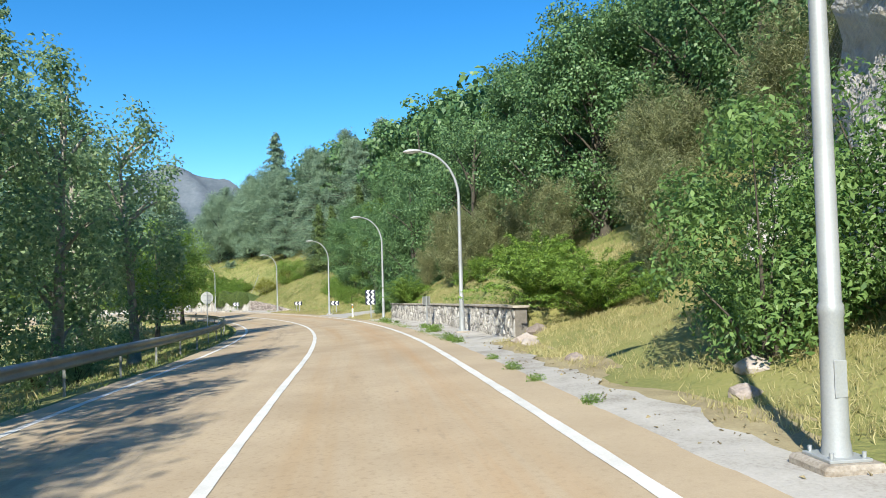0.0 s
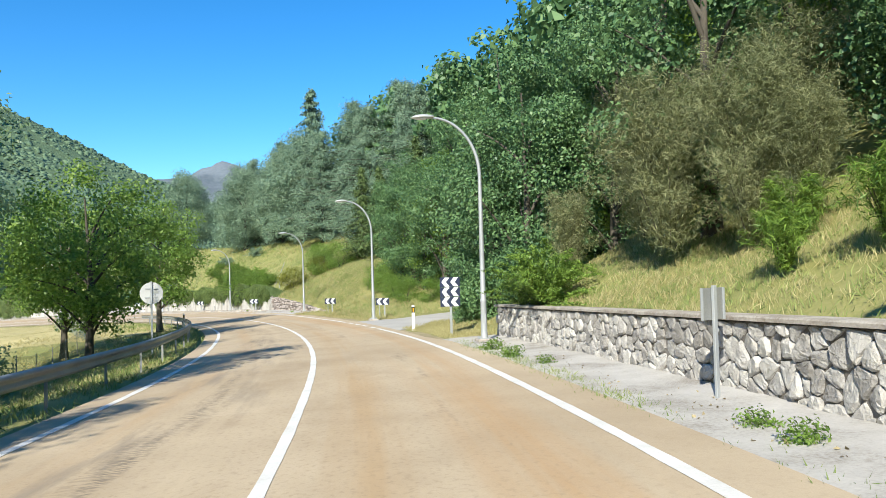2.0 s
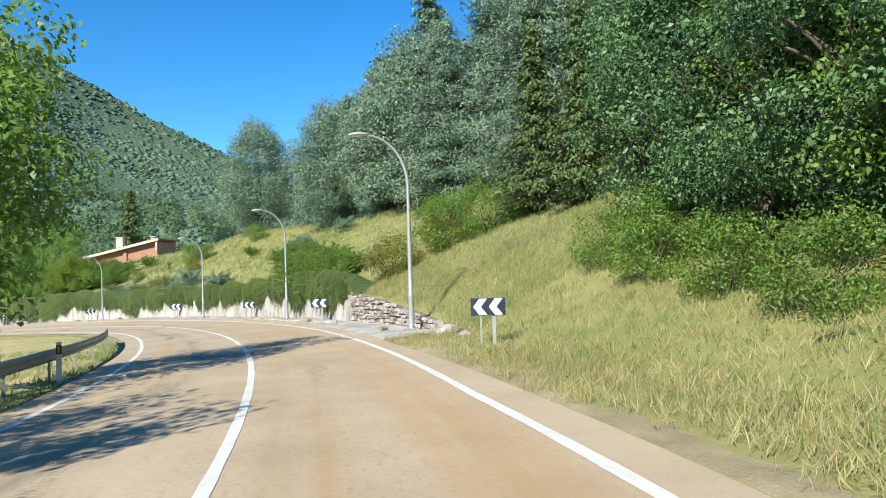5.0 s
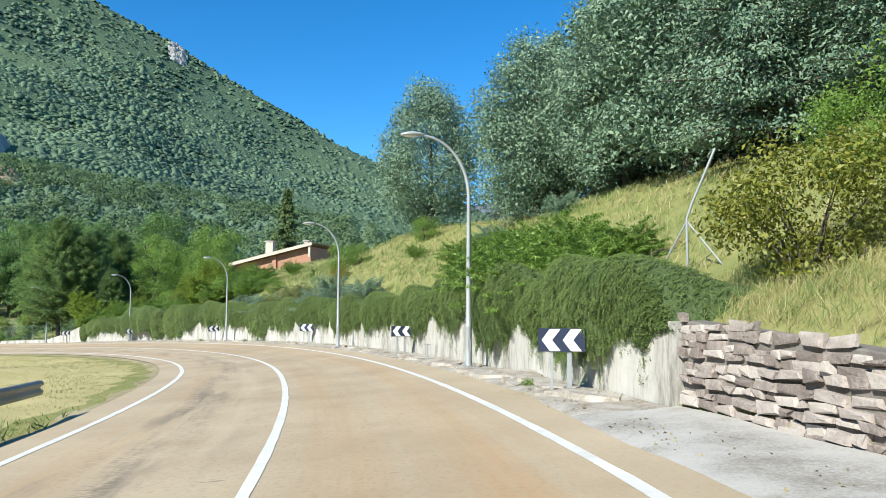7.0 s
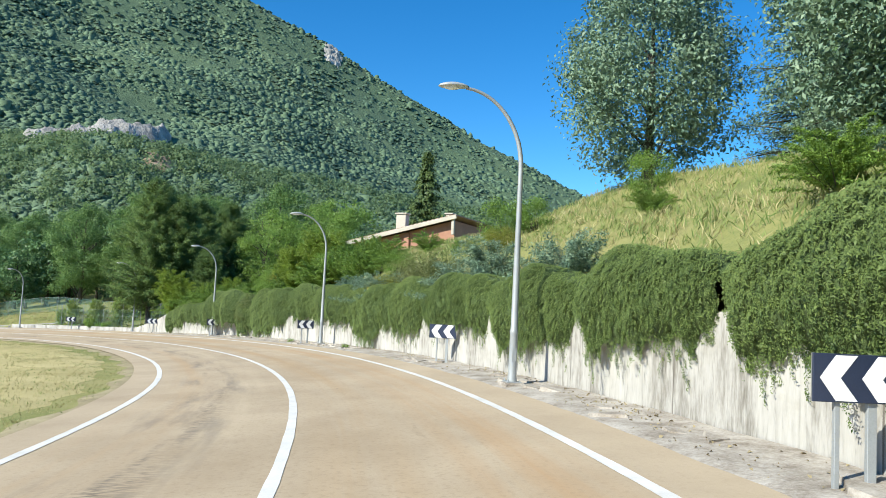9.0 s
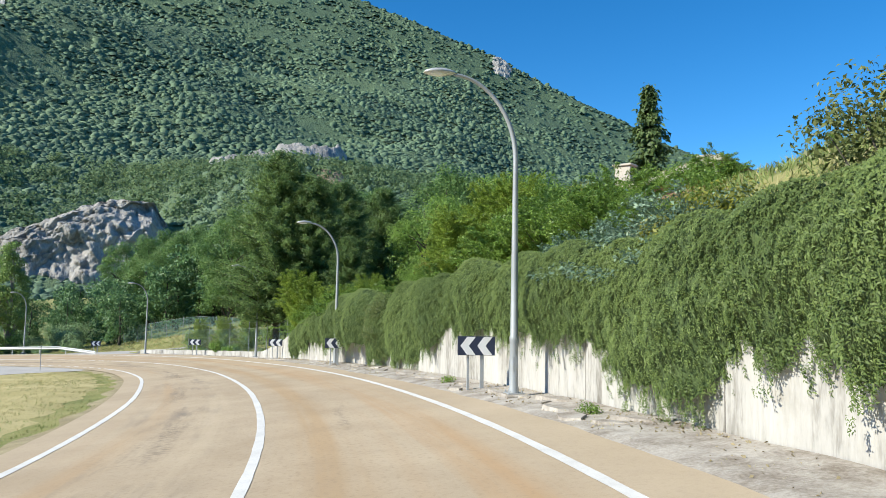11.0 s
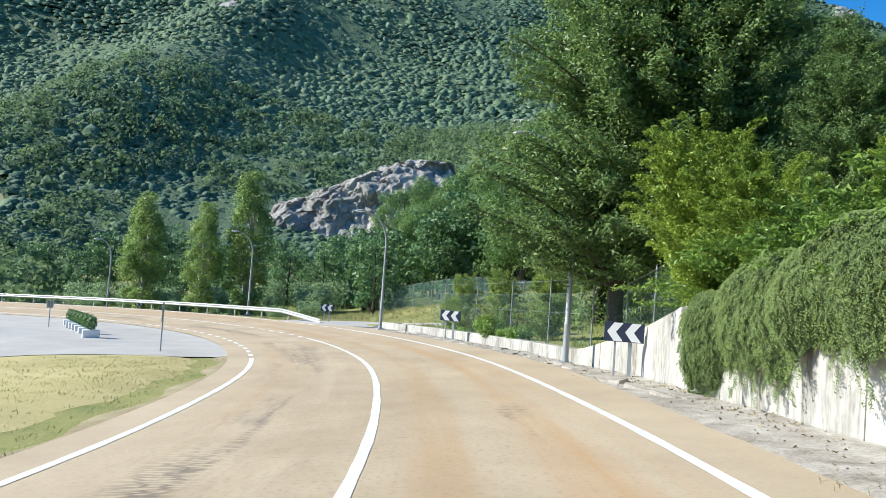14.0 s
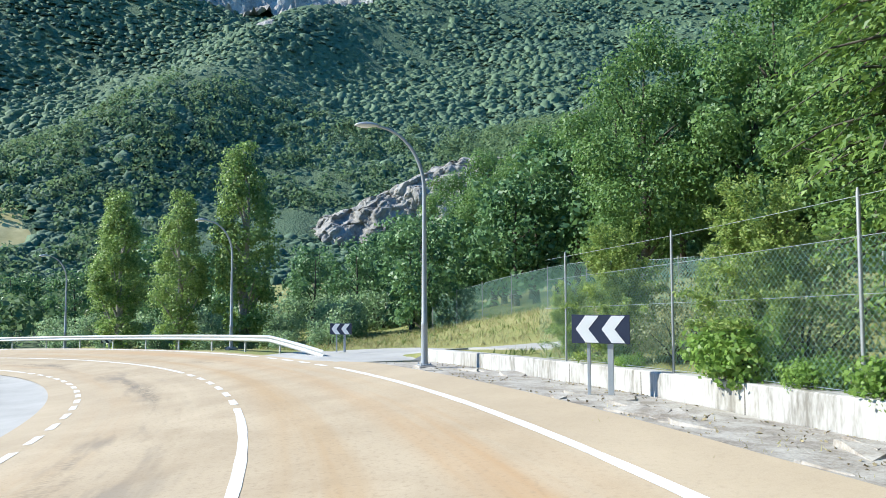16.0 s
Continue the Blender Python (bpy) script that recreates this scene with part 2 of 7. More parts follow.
LEAF_BROOM = material("broom_twig", (0.155, 0.185, 0.085), (0.37, 0.39, 0.21), 1.0, 0.6, fine=3, island=0.6, leaf=0.35, bump=0)
LEAF_YELLOW = material("yellow_leaf", (0.13, 0.155, 0.025), (0.32, 0.33, 0.06), 1.0, 0.5, fine=3, island=0.6, leaf=0.4, bump=0)
BLADE_DRY = material("dry_grass", (0.29, 0.265, 0.115), (0.53, 0.48, 0.26), 0.7, 0.8, fine=3, island=0.55, leaf=0.3, bump=0)
BLADE_GREEN = material("green_grass", (0.14, 0.21, 0.06), (0.33, 0.38, 0.14), 0.7, 0.8, fine=3, island=0.55, leaf=0.3, bump=0)
LEAF_CYPRESS = material("cypress_spray", (0.075, 0.145, 0.047), (0.215, 0.32, 0.095), 1.0, 0.5, fine=3, island=0.6, leaf=0.33, bump=0)
LEAF_YEW = material("yew_spray", (0.16, 0.26, 0.055), (0.41, 0.50, 0.15), 1.0, 0.55, fine=3, island=0.6, leaf=0.45, bump=0)
LEAF_OLIVE = material("olive_leaf", (0.075, 0.105, 0.03), (0.21, 0.24, 0.085), 1.0, 0.5, fine=3, island=0.6, leaf=0.3, bump=0)
LEAF_LIME_SPRUCE = material("fresh_spruce_needle", (0.09, 0.17, 0.04), (0.24, 0.36, 0.085), 1.0, 0.5, fine=3, island=0.6, leaf=0.35, bump=0)
# Poplar leaf made yellower, the sun's warm tint put into its colour.
LEAF_BEND = material("sunlit_poplar_leaf", (0.16, 0.27, 0.075), (0.37, 0.49, 0.16), 1.0, 0.45, fine=3, island=0.6, leaf=0.45, bump=0)
FOREST = material("forest_canopy", (0.062, 0.112, 0.066), (0.15, 0.21, 0.10), 0.035, 0.9, fine=1.2, third=(0.08, 0.132, 0.065), bump=1.0, bump_size=1.5, patch=0.3)
# Crown green tilted towards blue, haze over the slope put into the colour.
FOREST_CROWN = material("forest_crown", (0.062, 0.118, 0.084), (0.14, 0.21, 0.122), 0.035, 0.85, fine=1.8, third=(0.098, 0.16, 0.092), island=0.26, bump=0.6, bump_size=0.7, patch=0.3)
HILL = material("mountain_scrub", (0.05, 0.085, 0.04), (0.09, 0.13, 0.06), 0.05, 0.95, fine=0.3, bump=1.0, bump_size=2.0)
FOREST_LEAF = material("forest_leaf", (0.108, 0.188, 0.098), (0.205, 0.29, 0.138), 0.03, 0.8, fine=0.5, island=0.45, leaf=0.45, bump=0)
# Blue of the distant haze is put into this rock colour.
PEAK = material("haze_blue_mountain", (0.07, 0.095, 0.115), (0.16, 0.185, 0.215), 0.02, 0.95, fine=0.06, bump=1.0, bump_size=6.0)
NET = material("green_mesh", (0.07, 0.15, 0.12), (0.13, 0.23, 0.19), 2.0, 0.6, bump=0)


# ---- building blocks ----
def mesh_object(name, verts, faces, mat, parent=None, label="", smooth=False):
    me = bpy.data.meshes.new(name)
    verts = np.asarray(verts, dtype=np.float32)
    if isinstance(faces, np.ndarray):
        k = faces.shape[1]
        me.vertices.add(len(verts))
        me.vertices.foreach_set("co", verts.ravel())
        me.loops.add(faces.size)
        me.loops.foreach_set("vertex_index", faces.astype(np.int32).ravel())
        me.polygons.add(len(faces))
        me.polygons.foreach_set("loop_start", np.arange(0, faces.size, k, dtype=np.int32))
        me.update(calc_edges=True)
    else:
        me.from_pydata(verts.tolist(), [], faces)
        me.update()
    if smooth:
        me.polygons.foreach_set("use_smooth", np.ones(len(me.polygons), dtype=bool))
    me.materials.append(mat)
    ob = new(name, me)
    if parent:
        ob.parent = parent
    if label:
        tagged(ob, label)
    return ob


def part(name, bm, mat, parent=None, label="", smooth=False):
    me = bpy.data.meshes.new(name)
    bmesh.ops.recalc_face_normals(bm, faces=bm.faces)
    for f in bm.faces:
        f.smooth = smooth
    bm.to_mesh(me)
    bm.free()
    me.materials.append(mat)
    ob = new(name, me)
    if parent:
        ob.parent = parent
    if label:
        tagged(ob, label)
    return ob


def thing(name, m, label, category, group="", kind=""):
    ob = new(name)
    ob.empty_display_size = 0.2
    ob.matrix_world = m
    return tagged(ob, label, category, group, kind)


def box_bm(bm, x, y, z, sx, sy, sz, bevel=0.0, m=None):
    made = bmesh.ops.create_cube(bm, size=1.0)["verts"]
    bmesh.ops.scale(bm, vec=(sx, sy, sz), verts=made)
    if bevel:
        edges = list({e for v in made for e in v.link_edges})
        r = bmesh.ops.bevel(bm, geom=edges, offset=bevel, segments=1, affect="EDGES")
        made = list({v for f in r["faces"] for v in f.verts} | {v for v in made if v.is_valid})
    bmesh.ops.translate(bm, vec=(x, y, z), verts=made)
    if m is not None:
        bmesh.ops.transform(bm, matrix=m, verts=made)
    return bm


def box(x, y, z, sx, sy, sz, bevel=0.0):
    return box_bm(bmesh.new(), x, y, z, sx, sy, sz, bevel)


def tube(points, radii, sides=10):
    """Vertices and quads of a tapered tube along points."""
    pts = np.asarray(points, float)
    n = len(pts)
    radii = np.broadcast_to(np.asarray(radii, float), (n,))
    tan = np.gradient(pts, axis=0)
    tan /= np.linalg.norm(tan, axis=1)[:, None] + 1e-9
    ref = np.array([0.0, 0, 1]) if abs(tan[:, 2]).mean() < 0.9 else np.array([1.0, 0, 0])
    a = np.cross(tan, ref)
    a /= np.linalg.norm(a, axis=1)[:, None] + 1e-9
    b = np.cross(tan, a)
    ang = np.arange(sides) * 2 * np.pi / sides
    v = pts[:, None] + radii[:, None, None] * (np.cos(ang)[None, :, None] * a[:, None] + np.sin(ang)[None, :, None] * b[:, None])
    i, j = np.meshgrid(np.arange(n - 1), np.arange(sides), indexing="ij")
    k = (j + 1) % sides
    f = np.stack([i * sides + j, i * sides + k, (i + 1) * sides + k, (i + 1) * sides + j], -1).reshape(-1, 4)
    return v.reshape(-1, 3), f


def merged(pieces):
    vs, fs, o = [], [], 0
    for v, f in pieces:
        vs.append(v)
        fs.append(np.asarray(f) + o)
        o += len(v)
    return np.concatenate(vs), np.concatenate(fs)


def leaves(rng, centres, size, aspect=0.55, face=None, along=None, loose=0.6):
    """A small pointed leaf (one bent quad) at each centre; face: the way they turn their upper side; along: the way they point."""
    n = len(centres)
    f = rng.normal(size=(n, 3)) * (1.0 if face is None else loose) + (0 if face is None else face)
    f /= np.linalg.norm(f, axis=1)[:, None] + 1e-9
    d = rng.normal(size=(n, 3)) if along is None else along + rng.normal(size=(n, 3)) * 0.35
    d = d - f * (d * f).sum(1)[:, None]
    d /= np.linalg.norm(d, axis=1)[:, None] + 1e-9
    w = np.cross(f, d)
    s = np.reshape(size, (-1, 1)) * rng.uniform(0.6, 1.35, (n, 1))
    c = np.asarray(centres)
    bend = f * s * 0.12
    v = np.stack([c - d * s * 0.5 - bend, c + w * s * aspect * 0.5 + bend, c + d * s * 0.5 - bend, c - w * s * aspect * 0.5 + bend], 1).reshape(-1, 3)
    return v, np.arange(4 * n).reshape(-1, 4)


# ---- the road's line ----
# centre line, every 12 m: x, y, z
ROAD = np.array([
    (4.56, -59.91, 1.50), (3.51, -47.96, 1.20), (2.43, -36.01, 0.90), (1.30, -24.07, 0.60), (0.06, -12.15, 0.30), (-1.30, -0.23, 0.00),
    (-2.74, 11.65, -0.33), (-4.26, 23.53, -0.73), (-6.27, 35.32, -1.16), (-8.93, 46.96, -1.57), (-12.45, 58.36, -1.95), (-16.82, 69.42, -2.30),
    (-22.14, 80.07, -2.64), (-28.37, 90.22, -3.00), (-35.49, 99.74, -3.39), (-43.43, 108.57, -3.81), (-52.38, 116.33, -4.25), (-62.36, 122.69, -4.70),
    (-73.12, 127.67, -5.19), (-84.36, 131.62, -5.74), (-95.88, 134.86, -6.37), (-107.63, 136.70, -6.92), (-119.36, 136.43, -7.46), (-130.80, 134.15, -8.00),
    (-141.62, 129.80, -8.54), (-151.44, 123.46, -9.08), (-159.92, 115.42, -9.62), (-166.85, 106.00, -10.16), (-172.04, 95.50, -10.70), (-175.43, 84.23, -11.24),
])
S0, STEP = -60.0, 12.0


def bank(s):
    """Sideways slope of the road, higher on its right."""
    return np.interp(s, [60, 95, 118, 140, 300], [0.045, 0.06, 0.065, 0.085, 0.09])



def road_point(s):
    """Centre line at s (array): place, and the way to the right."""
    q = np.clip((np.atleast_1d(np.asarray(s, float)) - S0) / STEP, 0.0, len(ROAD) - 1.001)
    i = q.astype(int)
    f = (q - i)[:, None]
    g = lambda k: ROAD[np.clip(i + k, 0, len(ROAD) - 1)]
    p0, p1, p2, p3 = g(-1), g(0), g(1), g(2)
    p = 0.5 * (2 * p1 + (p2 - p0) * f + (2 * p0 - 5 * p1 + 4 * p2 - p3) * f ** 2 + (3 * p1 - p0 - 3 * p2 + p3) * f ** 3)
    d = 0.5 * ((p2 - p0) + 2 * (2 * p0 - 5 * p1 + 4 * p2 - p3) * f + 3 * (3 * p1 - p0 - 3 * p2 + p3) * f ** 2)
    d = d[:, :2] / np.linalg.norm(d[:, :2], axis=1)[:, None]
    return p, np.stack([d[:, 1], -d[:, 0]], 1), d


def at(s, u, h):
    """World places of road coordinates: s along, u to the right of the centre line, h over its height. Arrays."""
    s, u, h = np.broadcast_arrays(*(np.atleast_1d(np.asarray(a, float)) for a in (s, u, h)))
    shape = s.shape
    p, r, _ = road_point(s.ravel())
    p = p.copy()
    p[:, :2] += r * u.ravel()[:, None]
    p[:, 2] += h.ravel()
    return p.reshape(*shape, 3)


def stand(s, u, h, turn=0.0, scale=1.0):
    """The pose of a thing at (s, u, h): its x to the road's right, its y along the road."""
    p, r, _ = road_point(s)
    yaw = math.atan2(r[0, 1], r[0, 0])
    x, y, z = at(s, u, h)[0]
    return Matrix.Translation((x, y, z)) @ Matrix.Rotation(yaw + radians(turn), 4, "Z") @ Matrix.Scale(scale, 4)


U_RIGHT = [3.9, 5.3, 5.9, 6.2, 10, 20, 35, 60, 110, 170]
H_RIGHT = {
    -60: [.12, .18, .22, .3, 1.8, 13, 26, 40, 52, 30], 12: [.12, .18, .22, .3, 1.8, 12, 26, 42, 54, 30], 18: [.12, .18, .25, .4, 1.8, 9, 21, 38, 50, 30],
    20.4: [.12, .18, .25, .45, 1.9, 9, 21, 38, 50, 30], 21: [.12, .18, .22, 1.12, 2.9, 9, 21, 38, 50, 30], 48: [.12, .18, .22, 1.12, 3.0, 9, 20, 36, 50, 30], 52: [.15, .2, .25, .4, 1.5, 7, 17, 32, 48, 30],
    58: [.15, .2, .22, .25, .4, 3, 11, 26, 44, 28], 68: [.15, .2, .22, .25, .5, 3, 10, 24, 40, 28], 76: [.15, .22, .3, .4, 1.5, 6, 13, 22, 34, 26],
    84: [.15, .2, .25, .42, 2.4, 7.4, 13.5, 22, 31, 23], 88: [.15, .2, .25, .68, 3.0, 8.3, 14, 22, 30, 22], 98: [.15, .2, .25, 1.45, 3.6, 8.8, 13.5, 19, 22, 16], 130: [.15, .2, .25, 1.7, 4.4, 8.8, 10.5, 11, 12, 8],
    143: [.15, .2, .25, 1.8, 5.0, 9.2, 10.2, 10.4, 11, 8], 157: [.15, .2, .25, 1.8, 4.5, 8.2, 9, 9.5, 10, 8], 166: [.15, .2, .25, 1.8, 4.0, 7.2, 8.4, 9, 10, 8], 178: [.15, .2, .25, 1.8, 3.2, 5.6, 7, 8, 10, 8], 186: [.15, .15, .16, 1.4, 1.9, 3.5, 5, 7, 10, 9],
    191: [.15, .06, .0, .7, 1.0, 2.0, 3.5, 6, 12, 10], 213: [.15, .08, .04, .6, .85, 2.6, 4, 7, 14, 12], 217: [.15, .18, .2, .25, .65, 3.0, 4.5, 8, 16, 14], 222: [.12, .12, .14, .2, .55, 2.4, 4, 8, 16, 14],
    228: [.12, .1, .1, .08, .15, 1.6, 3.5, 8, 16, 14], 240: [.05, -.1, -.2, -.3, -.6, .2, 1.5, 4, 10, 10], 300: [.05, -.1, -.2, -.3, -1, -2, -2, 1, 6, 6]}
U_LEFT = [-90, -50, -26, -15, -9, -5.8, -4.6, -3.9]
H_LEFT = {-60: [-14, -3, -2.6, -2.3, -1.6, -.5, -.3, -.24], 66: [-10, -3, -2.6, -2.2, -1.3, -.5, -.3, -.24], 80: [-9, -2, -1.4, -.9, -.5, -.35, -.28, -.24],
          110: [-8, -1.6, -1.0, -.7, -.45, -.32, -.26, -.22], 192: [-5, -1.2, -.9, -.7, -.45, -.32, -.28, -.22], 197: [-5, -.8, -.6, -.5, -.4, -.32, -.28, -.22], 300: [-1, -.8, -.6, -.5, -.4, -.32, -.28, -.22]}


def table_height(s, u, us, hs):
    keys = sorted(hs)
    cols = np.array([hs[k] for k in keys])
    prof = np.stack([np.interp(s, keys, cols[:, c]) for c in range(cols.shape[1])], -1)
    j = np.clip(np.searchsorted(us, u) - 1, 0, len(us) - 2)
    a = np.asarray(us)
    f = np.clip((u - a[j]) / (a[j + 1] - a[j]), 0, 1)
    r = np.arange(len(s))
    return prof[r, j] * (1 - f) + prof[r, j + 1] * f


def lumps(x, y, size):
    return np.sin(x / size + 1.3 * np.sin(y / size * 0.7)) * np.cos(y / size * 1.1 + 0.8 * np.sin(x / size * 0.6 + 2))


def ground_h(s, u):
    """Height of the ground over the centre line's at (s, u)."""
    s, u = (a.ravel() for a in np.broadcast_arrays(np.atleast_1d(np.asarray(s, float)), np.atleast_1d(np.asarray(u, float))))
    u = np.where(u > 4.6, u - np.interp(s, [99, 150, 178, 184, 190, 196, 213, 218], [0, 0, 0.05, 0.45, 0.7, 0.85, 0.9, 0.3]), u)
    h = np.where(u >= 3.9, table_height(s, u, U_RIGHT, H_RIGHT), np.where(u <= -3.9, table_height(s, u, U_LEFT, H_LEFT), bank(s) * u - 0.06 - np.where(np.abs(u) > 3.9, 0, (bank(s) - 0.045) * u)))
    h = h + (bank(s) - 0.045) * np.clip(u, -5, 5.5) * np.where(u > 5.9, np.clip((6.2 - u) / 0.3, 0, 1), 1)
    rough = np.clip((np.abs(u) - 6.5) / 8, 0, 1)
    return h + rough * (0.25 * lumps(s, u, 3.1) + 0.35 * lumps(u, s, 7.0))


def road_edge(s):
    """Offset of the asphalt's right edge."""
    return np.interp(s, [0, 20, 48, 51, 58, 67, 84, 88, 98, 102, 145, 163, 178, 188, 196, 212, 216], [4.15, 4.2, 4.15, 3.85, 3.85, 3.85, 3.85, 4.1, 4.15, 4.5, 4.42, 4.15, 4.5, 4.9, 4.68, 4.65, 3.85])


def strip(name, ss, us, height, mat, warp=None, **tags):
    """A sheet over the grid of s and u, height(s, u) over the centre line."""
    a, b = np.meshgrid(np.asarray(ss, float), np.asarray(us, float), indexing="ij")
    if warp:
        b = warp(a, b)
    v = at(a.ravel(), b.ravel(), height(a.ravel(), b.ravel()))
    n, m = a.shape
    i, j = np.meshgrid(np.arange(n - 1), np.arange(m - 1), indexing="ij")
    f = np.stack([i * m + j, i * m + j + 1, (i + 1) * m + j + 1, (i + 1) * m + j], -1).reshape(-1, 4)[:, ::-1]
    ob = mesh_object(name, v, np.ascontiguousarray(f), mat, smooth=True)
    layer = ob.data.uv_layers.new(name="along")
    idx = np.ascontiguousarray(f).ravel()
    layer.data.foreach_set("uv", np.stack([a.ravel()[idx], b.ravel()[idx]], 1).astype(np.float32).ravel())
    return tagged(ob, **tags) if tags else ob


# ---- ground, road and far land ----
US = [-90, -70, -50, -40, -32, -26, -20, -17, -15, -12, -10.5, -9, -7.4, -5.8, -4.6, -3.9, -3.8, 0, 3.8, 3.9, 4.6, 5.3, 5.6, 5.9, 6.05, 6.2, 6.35, 6.5, 6.65, 6.8, 6.95, 7.1, 7.5, 8, 9, 10, 11.5, 13, 15, 17.5, 20, 22.5, 25, 30, 35, 40, 47, 60, 75, 90, 110, 140, 170]
inner = lambda s: np.interp(s, [95, 115], [1.0, 0.18])      # the bend leaves less room on its inner side
strip("ground", np.arange(-60, 287, 1.2), US, lambda s, u: ground_h(s, u) - (1 - inner(s)) * np.clip((-u - 50) / 7, 0, 1) * 8, GRASS, warp=lambda s, u: np.where(u < -50, -50 + (u + 50) * inner(s), u), label="grassy ground of the verges, banks and hillside", category="ground", kind="structure")
SS = np.arange(-60, 287, 1.0)
strip("road", SS, [-4.15, -2, 0, 2, 3.5, 3.85], lambda s, u: bank(s) * u, ASPHALT, warp=lambda s, u: np.where(u > 3.8, road_edge(s), u), label="two-lane road of worn tan asphalt", category="road", kind="structure")


def right_edge(s):
    return np.interp(s, [0, 30, 50, 60, 74, 84, 95, 286], [3.42, 3.46, 3.46, 3.38, 3.16, 3.3, 3.47, 3.5])


def left_edge(s):
    return np.interp(s, [0, 60, 70, 83, 100, 110, 120, 151, 286], [-3.5, -3.54, -3.42, -3.38, -3.43, -3.3, -3.27, -3.36, -3.38])


def line(name, s0, s1, where, w, label):
    """A painted stripe along where(s)."""
    n = max(2, int((s1 - s0) / 0.5) + 1)
    ss = np.linspace(s0, s1, n)
    s, q = (g.ravel() for g in np.meshgrid(ss, [-w / 2, w / 2], indexing="ij"))
    u = where(s) + q * (1 + 0.10 * np.sin(s * 3.1) * np.sin(s * 1.3))
    k = np.arange(n - 1)[:, None] * 2
    f = k + np.array([[0, 1, 3, 2]])
    ob = mesh_object(name, at(s, u, bank(s) * u + 0.006), np.ascontiguousarray(f), PAINT)
    return tagged(ob, label, "road marking", kind="structure")


def dashes(name, s0, s1, where, w, dash, gap, label):
    s = s0
    while s + dash <= s1 + 0.01:
        line(name, s, s + dash, where, w, label)
        s += dash + gap


middle = lambda s: 0.0 * s
line("centre_line", -60, 205.3, middle, 0.14, "solid white centre line")
dashes("centre_line", 206.0, 218, middle, 0.14, 1.1, 0.9, "short white centre dash")
line("centre_line", 218, 286, middle, 0.14, "solid white centre line")
line("edge_line", -60, 58.6, right_edge, 0.15, "solid white edge line")
dashes("edge_line", 59.4, 66.5, right_edge, 0.15, 1.1, 0.8, "short white edge dash")
line("edge_line", 67, 212, right_edge, 0.15, "solid white edge line")
dashes("edge_line", 213, 220, right_edge, 0.15, 1.1, 0.8, "short white edge dash")
line("edge_line", 221, 286, right_edge, 0.15, "solid white edge line")
line("edge_line", -60, 195, left_edge, 0.15, "solid white edge line")
dashes("edge_line", 196, 232, left_edge, 0.15, 1.1, 0.9, "short white edge dash")
line("edge_line", 232, 286, left_edge, 0.15, "solid white edge line")


def gutter_height(s, u):
    return ground_h(s, u) + 0.055 + 0.014 * lumps(s, u, 0.5) - 0.02 * np.clip(lumps(s, 3 * u, 1.7) - 0.6, 0, 1)


def wall_line(s):
    """Offset of the long concrete wall's face from the centre line."""
    return np.interp(s, [99, 150, 178, 184, 190, 196, 213], [5.75, 5.72, 5.80, 6.2, 6.45, 6.6, 6.65])


def gutter(s0, s1, width, mat=GUTTER):
    """The channel between the asphalt and the wall, flush with the road at its rim."""
    ss, ws = np.linspace(s0, s1, int((s1 - s0) / 0.5) + 2), np.linspace(0, 1, 8)
    s, w = (g.ravel() for g in np.meshgrid(ss, ws, indexing="ij"))
    rim = road_edge(s) - 0.05 + 0.03 * np.sin(s * 2.3) * np.sin(s * 0.7)
    u = rim + (width(s) - rim) * w
    n, m = len(ss), len(ws)
    i, j = np.meshgrid(np.arange(n - 1), np.arange(m - 1), indexing="ij")
    f = np.stack([i * m + j, (i + 1) * m + j, (i + 1) * m + j + 1, i * m + j + 1], -1).reshape(-1, 4)
    ob = mesh_object("gutter", at(s, u, np.where(w < 0.01, bank(s) * u - 0.004, gutter_height(s, u))), np.ascontiguousarray(f[:, ::-1]), mat, smooth=True)
    return tagged(ob, "pale concrete gutter beside the road" if mat is CLEAN_GUTTER else "broken pale concrete gutter beside the road", "gutter", kind="structure")


gutter(-60, 20.5, lambda s: 4.95 + 0.12 * np.sin(s * 1.7) + 0.1 * np.sin(s * 4.1), CLEAN_GUTTER)
gutter(20.5, 49, lambda s: 5.78 + 0 * s, CLEAN_GUTTER)
gutter(86, 98.8, lambda s: 5.86 + 0 * s, CLEAN_GUTTER)
gutter_long = gutter(98.8, 212.4, lambda s: wall_line(s) - 0.03)


def drive_height(s, u):
    return np.where(u < 5, 0.165, 0.165 + 0.03 * (u - 5)) + 0.012


# side road to the gate, parking lot and the far drive
v = [(56.0, 3.84), (66.8, 3.84), (66.2, 6), (66.5, 9), (68.5, 13.5), (66.3, 13.8), (64.4, 10.9), (63.4, 9.4), (62.1, 8.4), (61.2, 7.4), (60.3, 6.3), (59.2, 5.65), (58.2, 5.5), (57.2, 5.0), (56.6, 4.3)]


def sheet(name, corners, height, mat, label, category):
    bm = bmesh.new()
    face = bm.faces.new([bm.verts.new((s, u, 0)) for s, u in corners])
    bmesh.ops.triangulate(bm, faces=[face])
    bmesh.ops.subdivide_edges(bm, edges=bm.edges[:], cuts=5, use_grid_fill=True)
    rim = [e for e in bm.edges if e.is_boundary]
    s, u = np.array([w.co.x for w in bm.verts]), np.array([w.co.y for w in bm.verts])
    for w, p in zip(bm.verts, at(s, u, height(s, u))):
        w.co = p
    skirt = bmesh.ops.extrude_edge_only(bm, edges=rim)["geom"]
    bmesh.ops.translate(bm, vec=(0, 0, -0.3), verts=[g for g in skirt if isinstance(g, bmesh.types.BMVert)])
    return tagged(part(name, bm, mat), label, category, kind="structure")


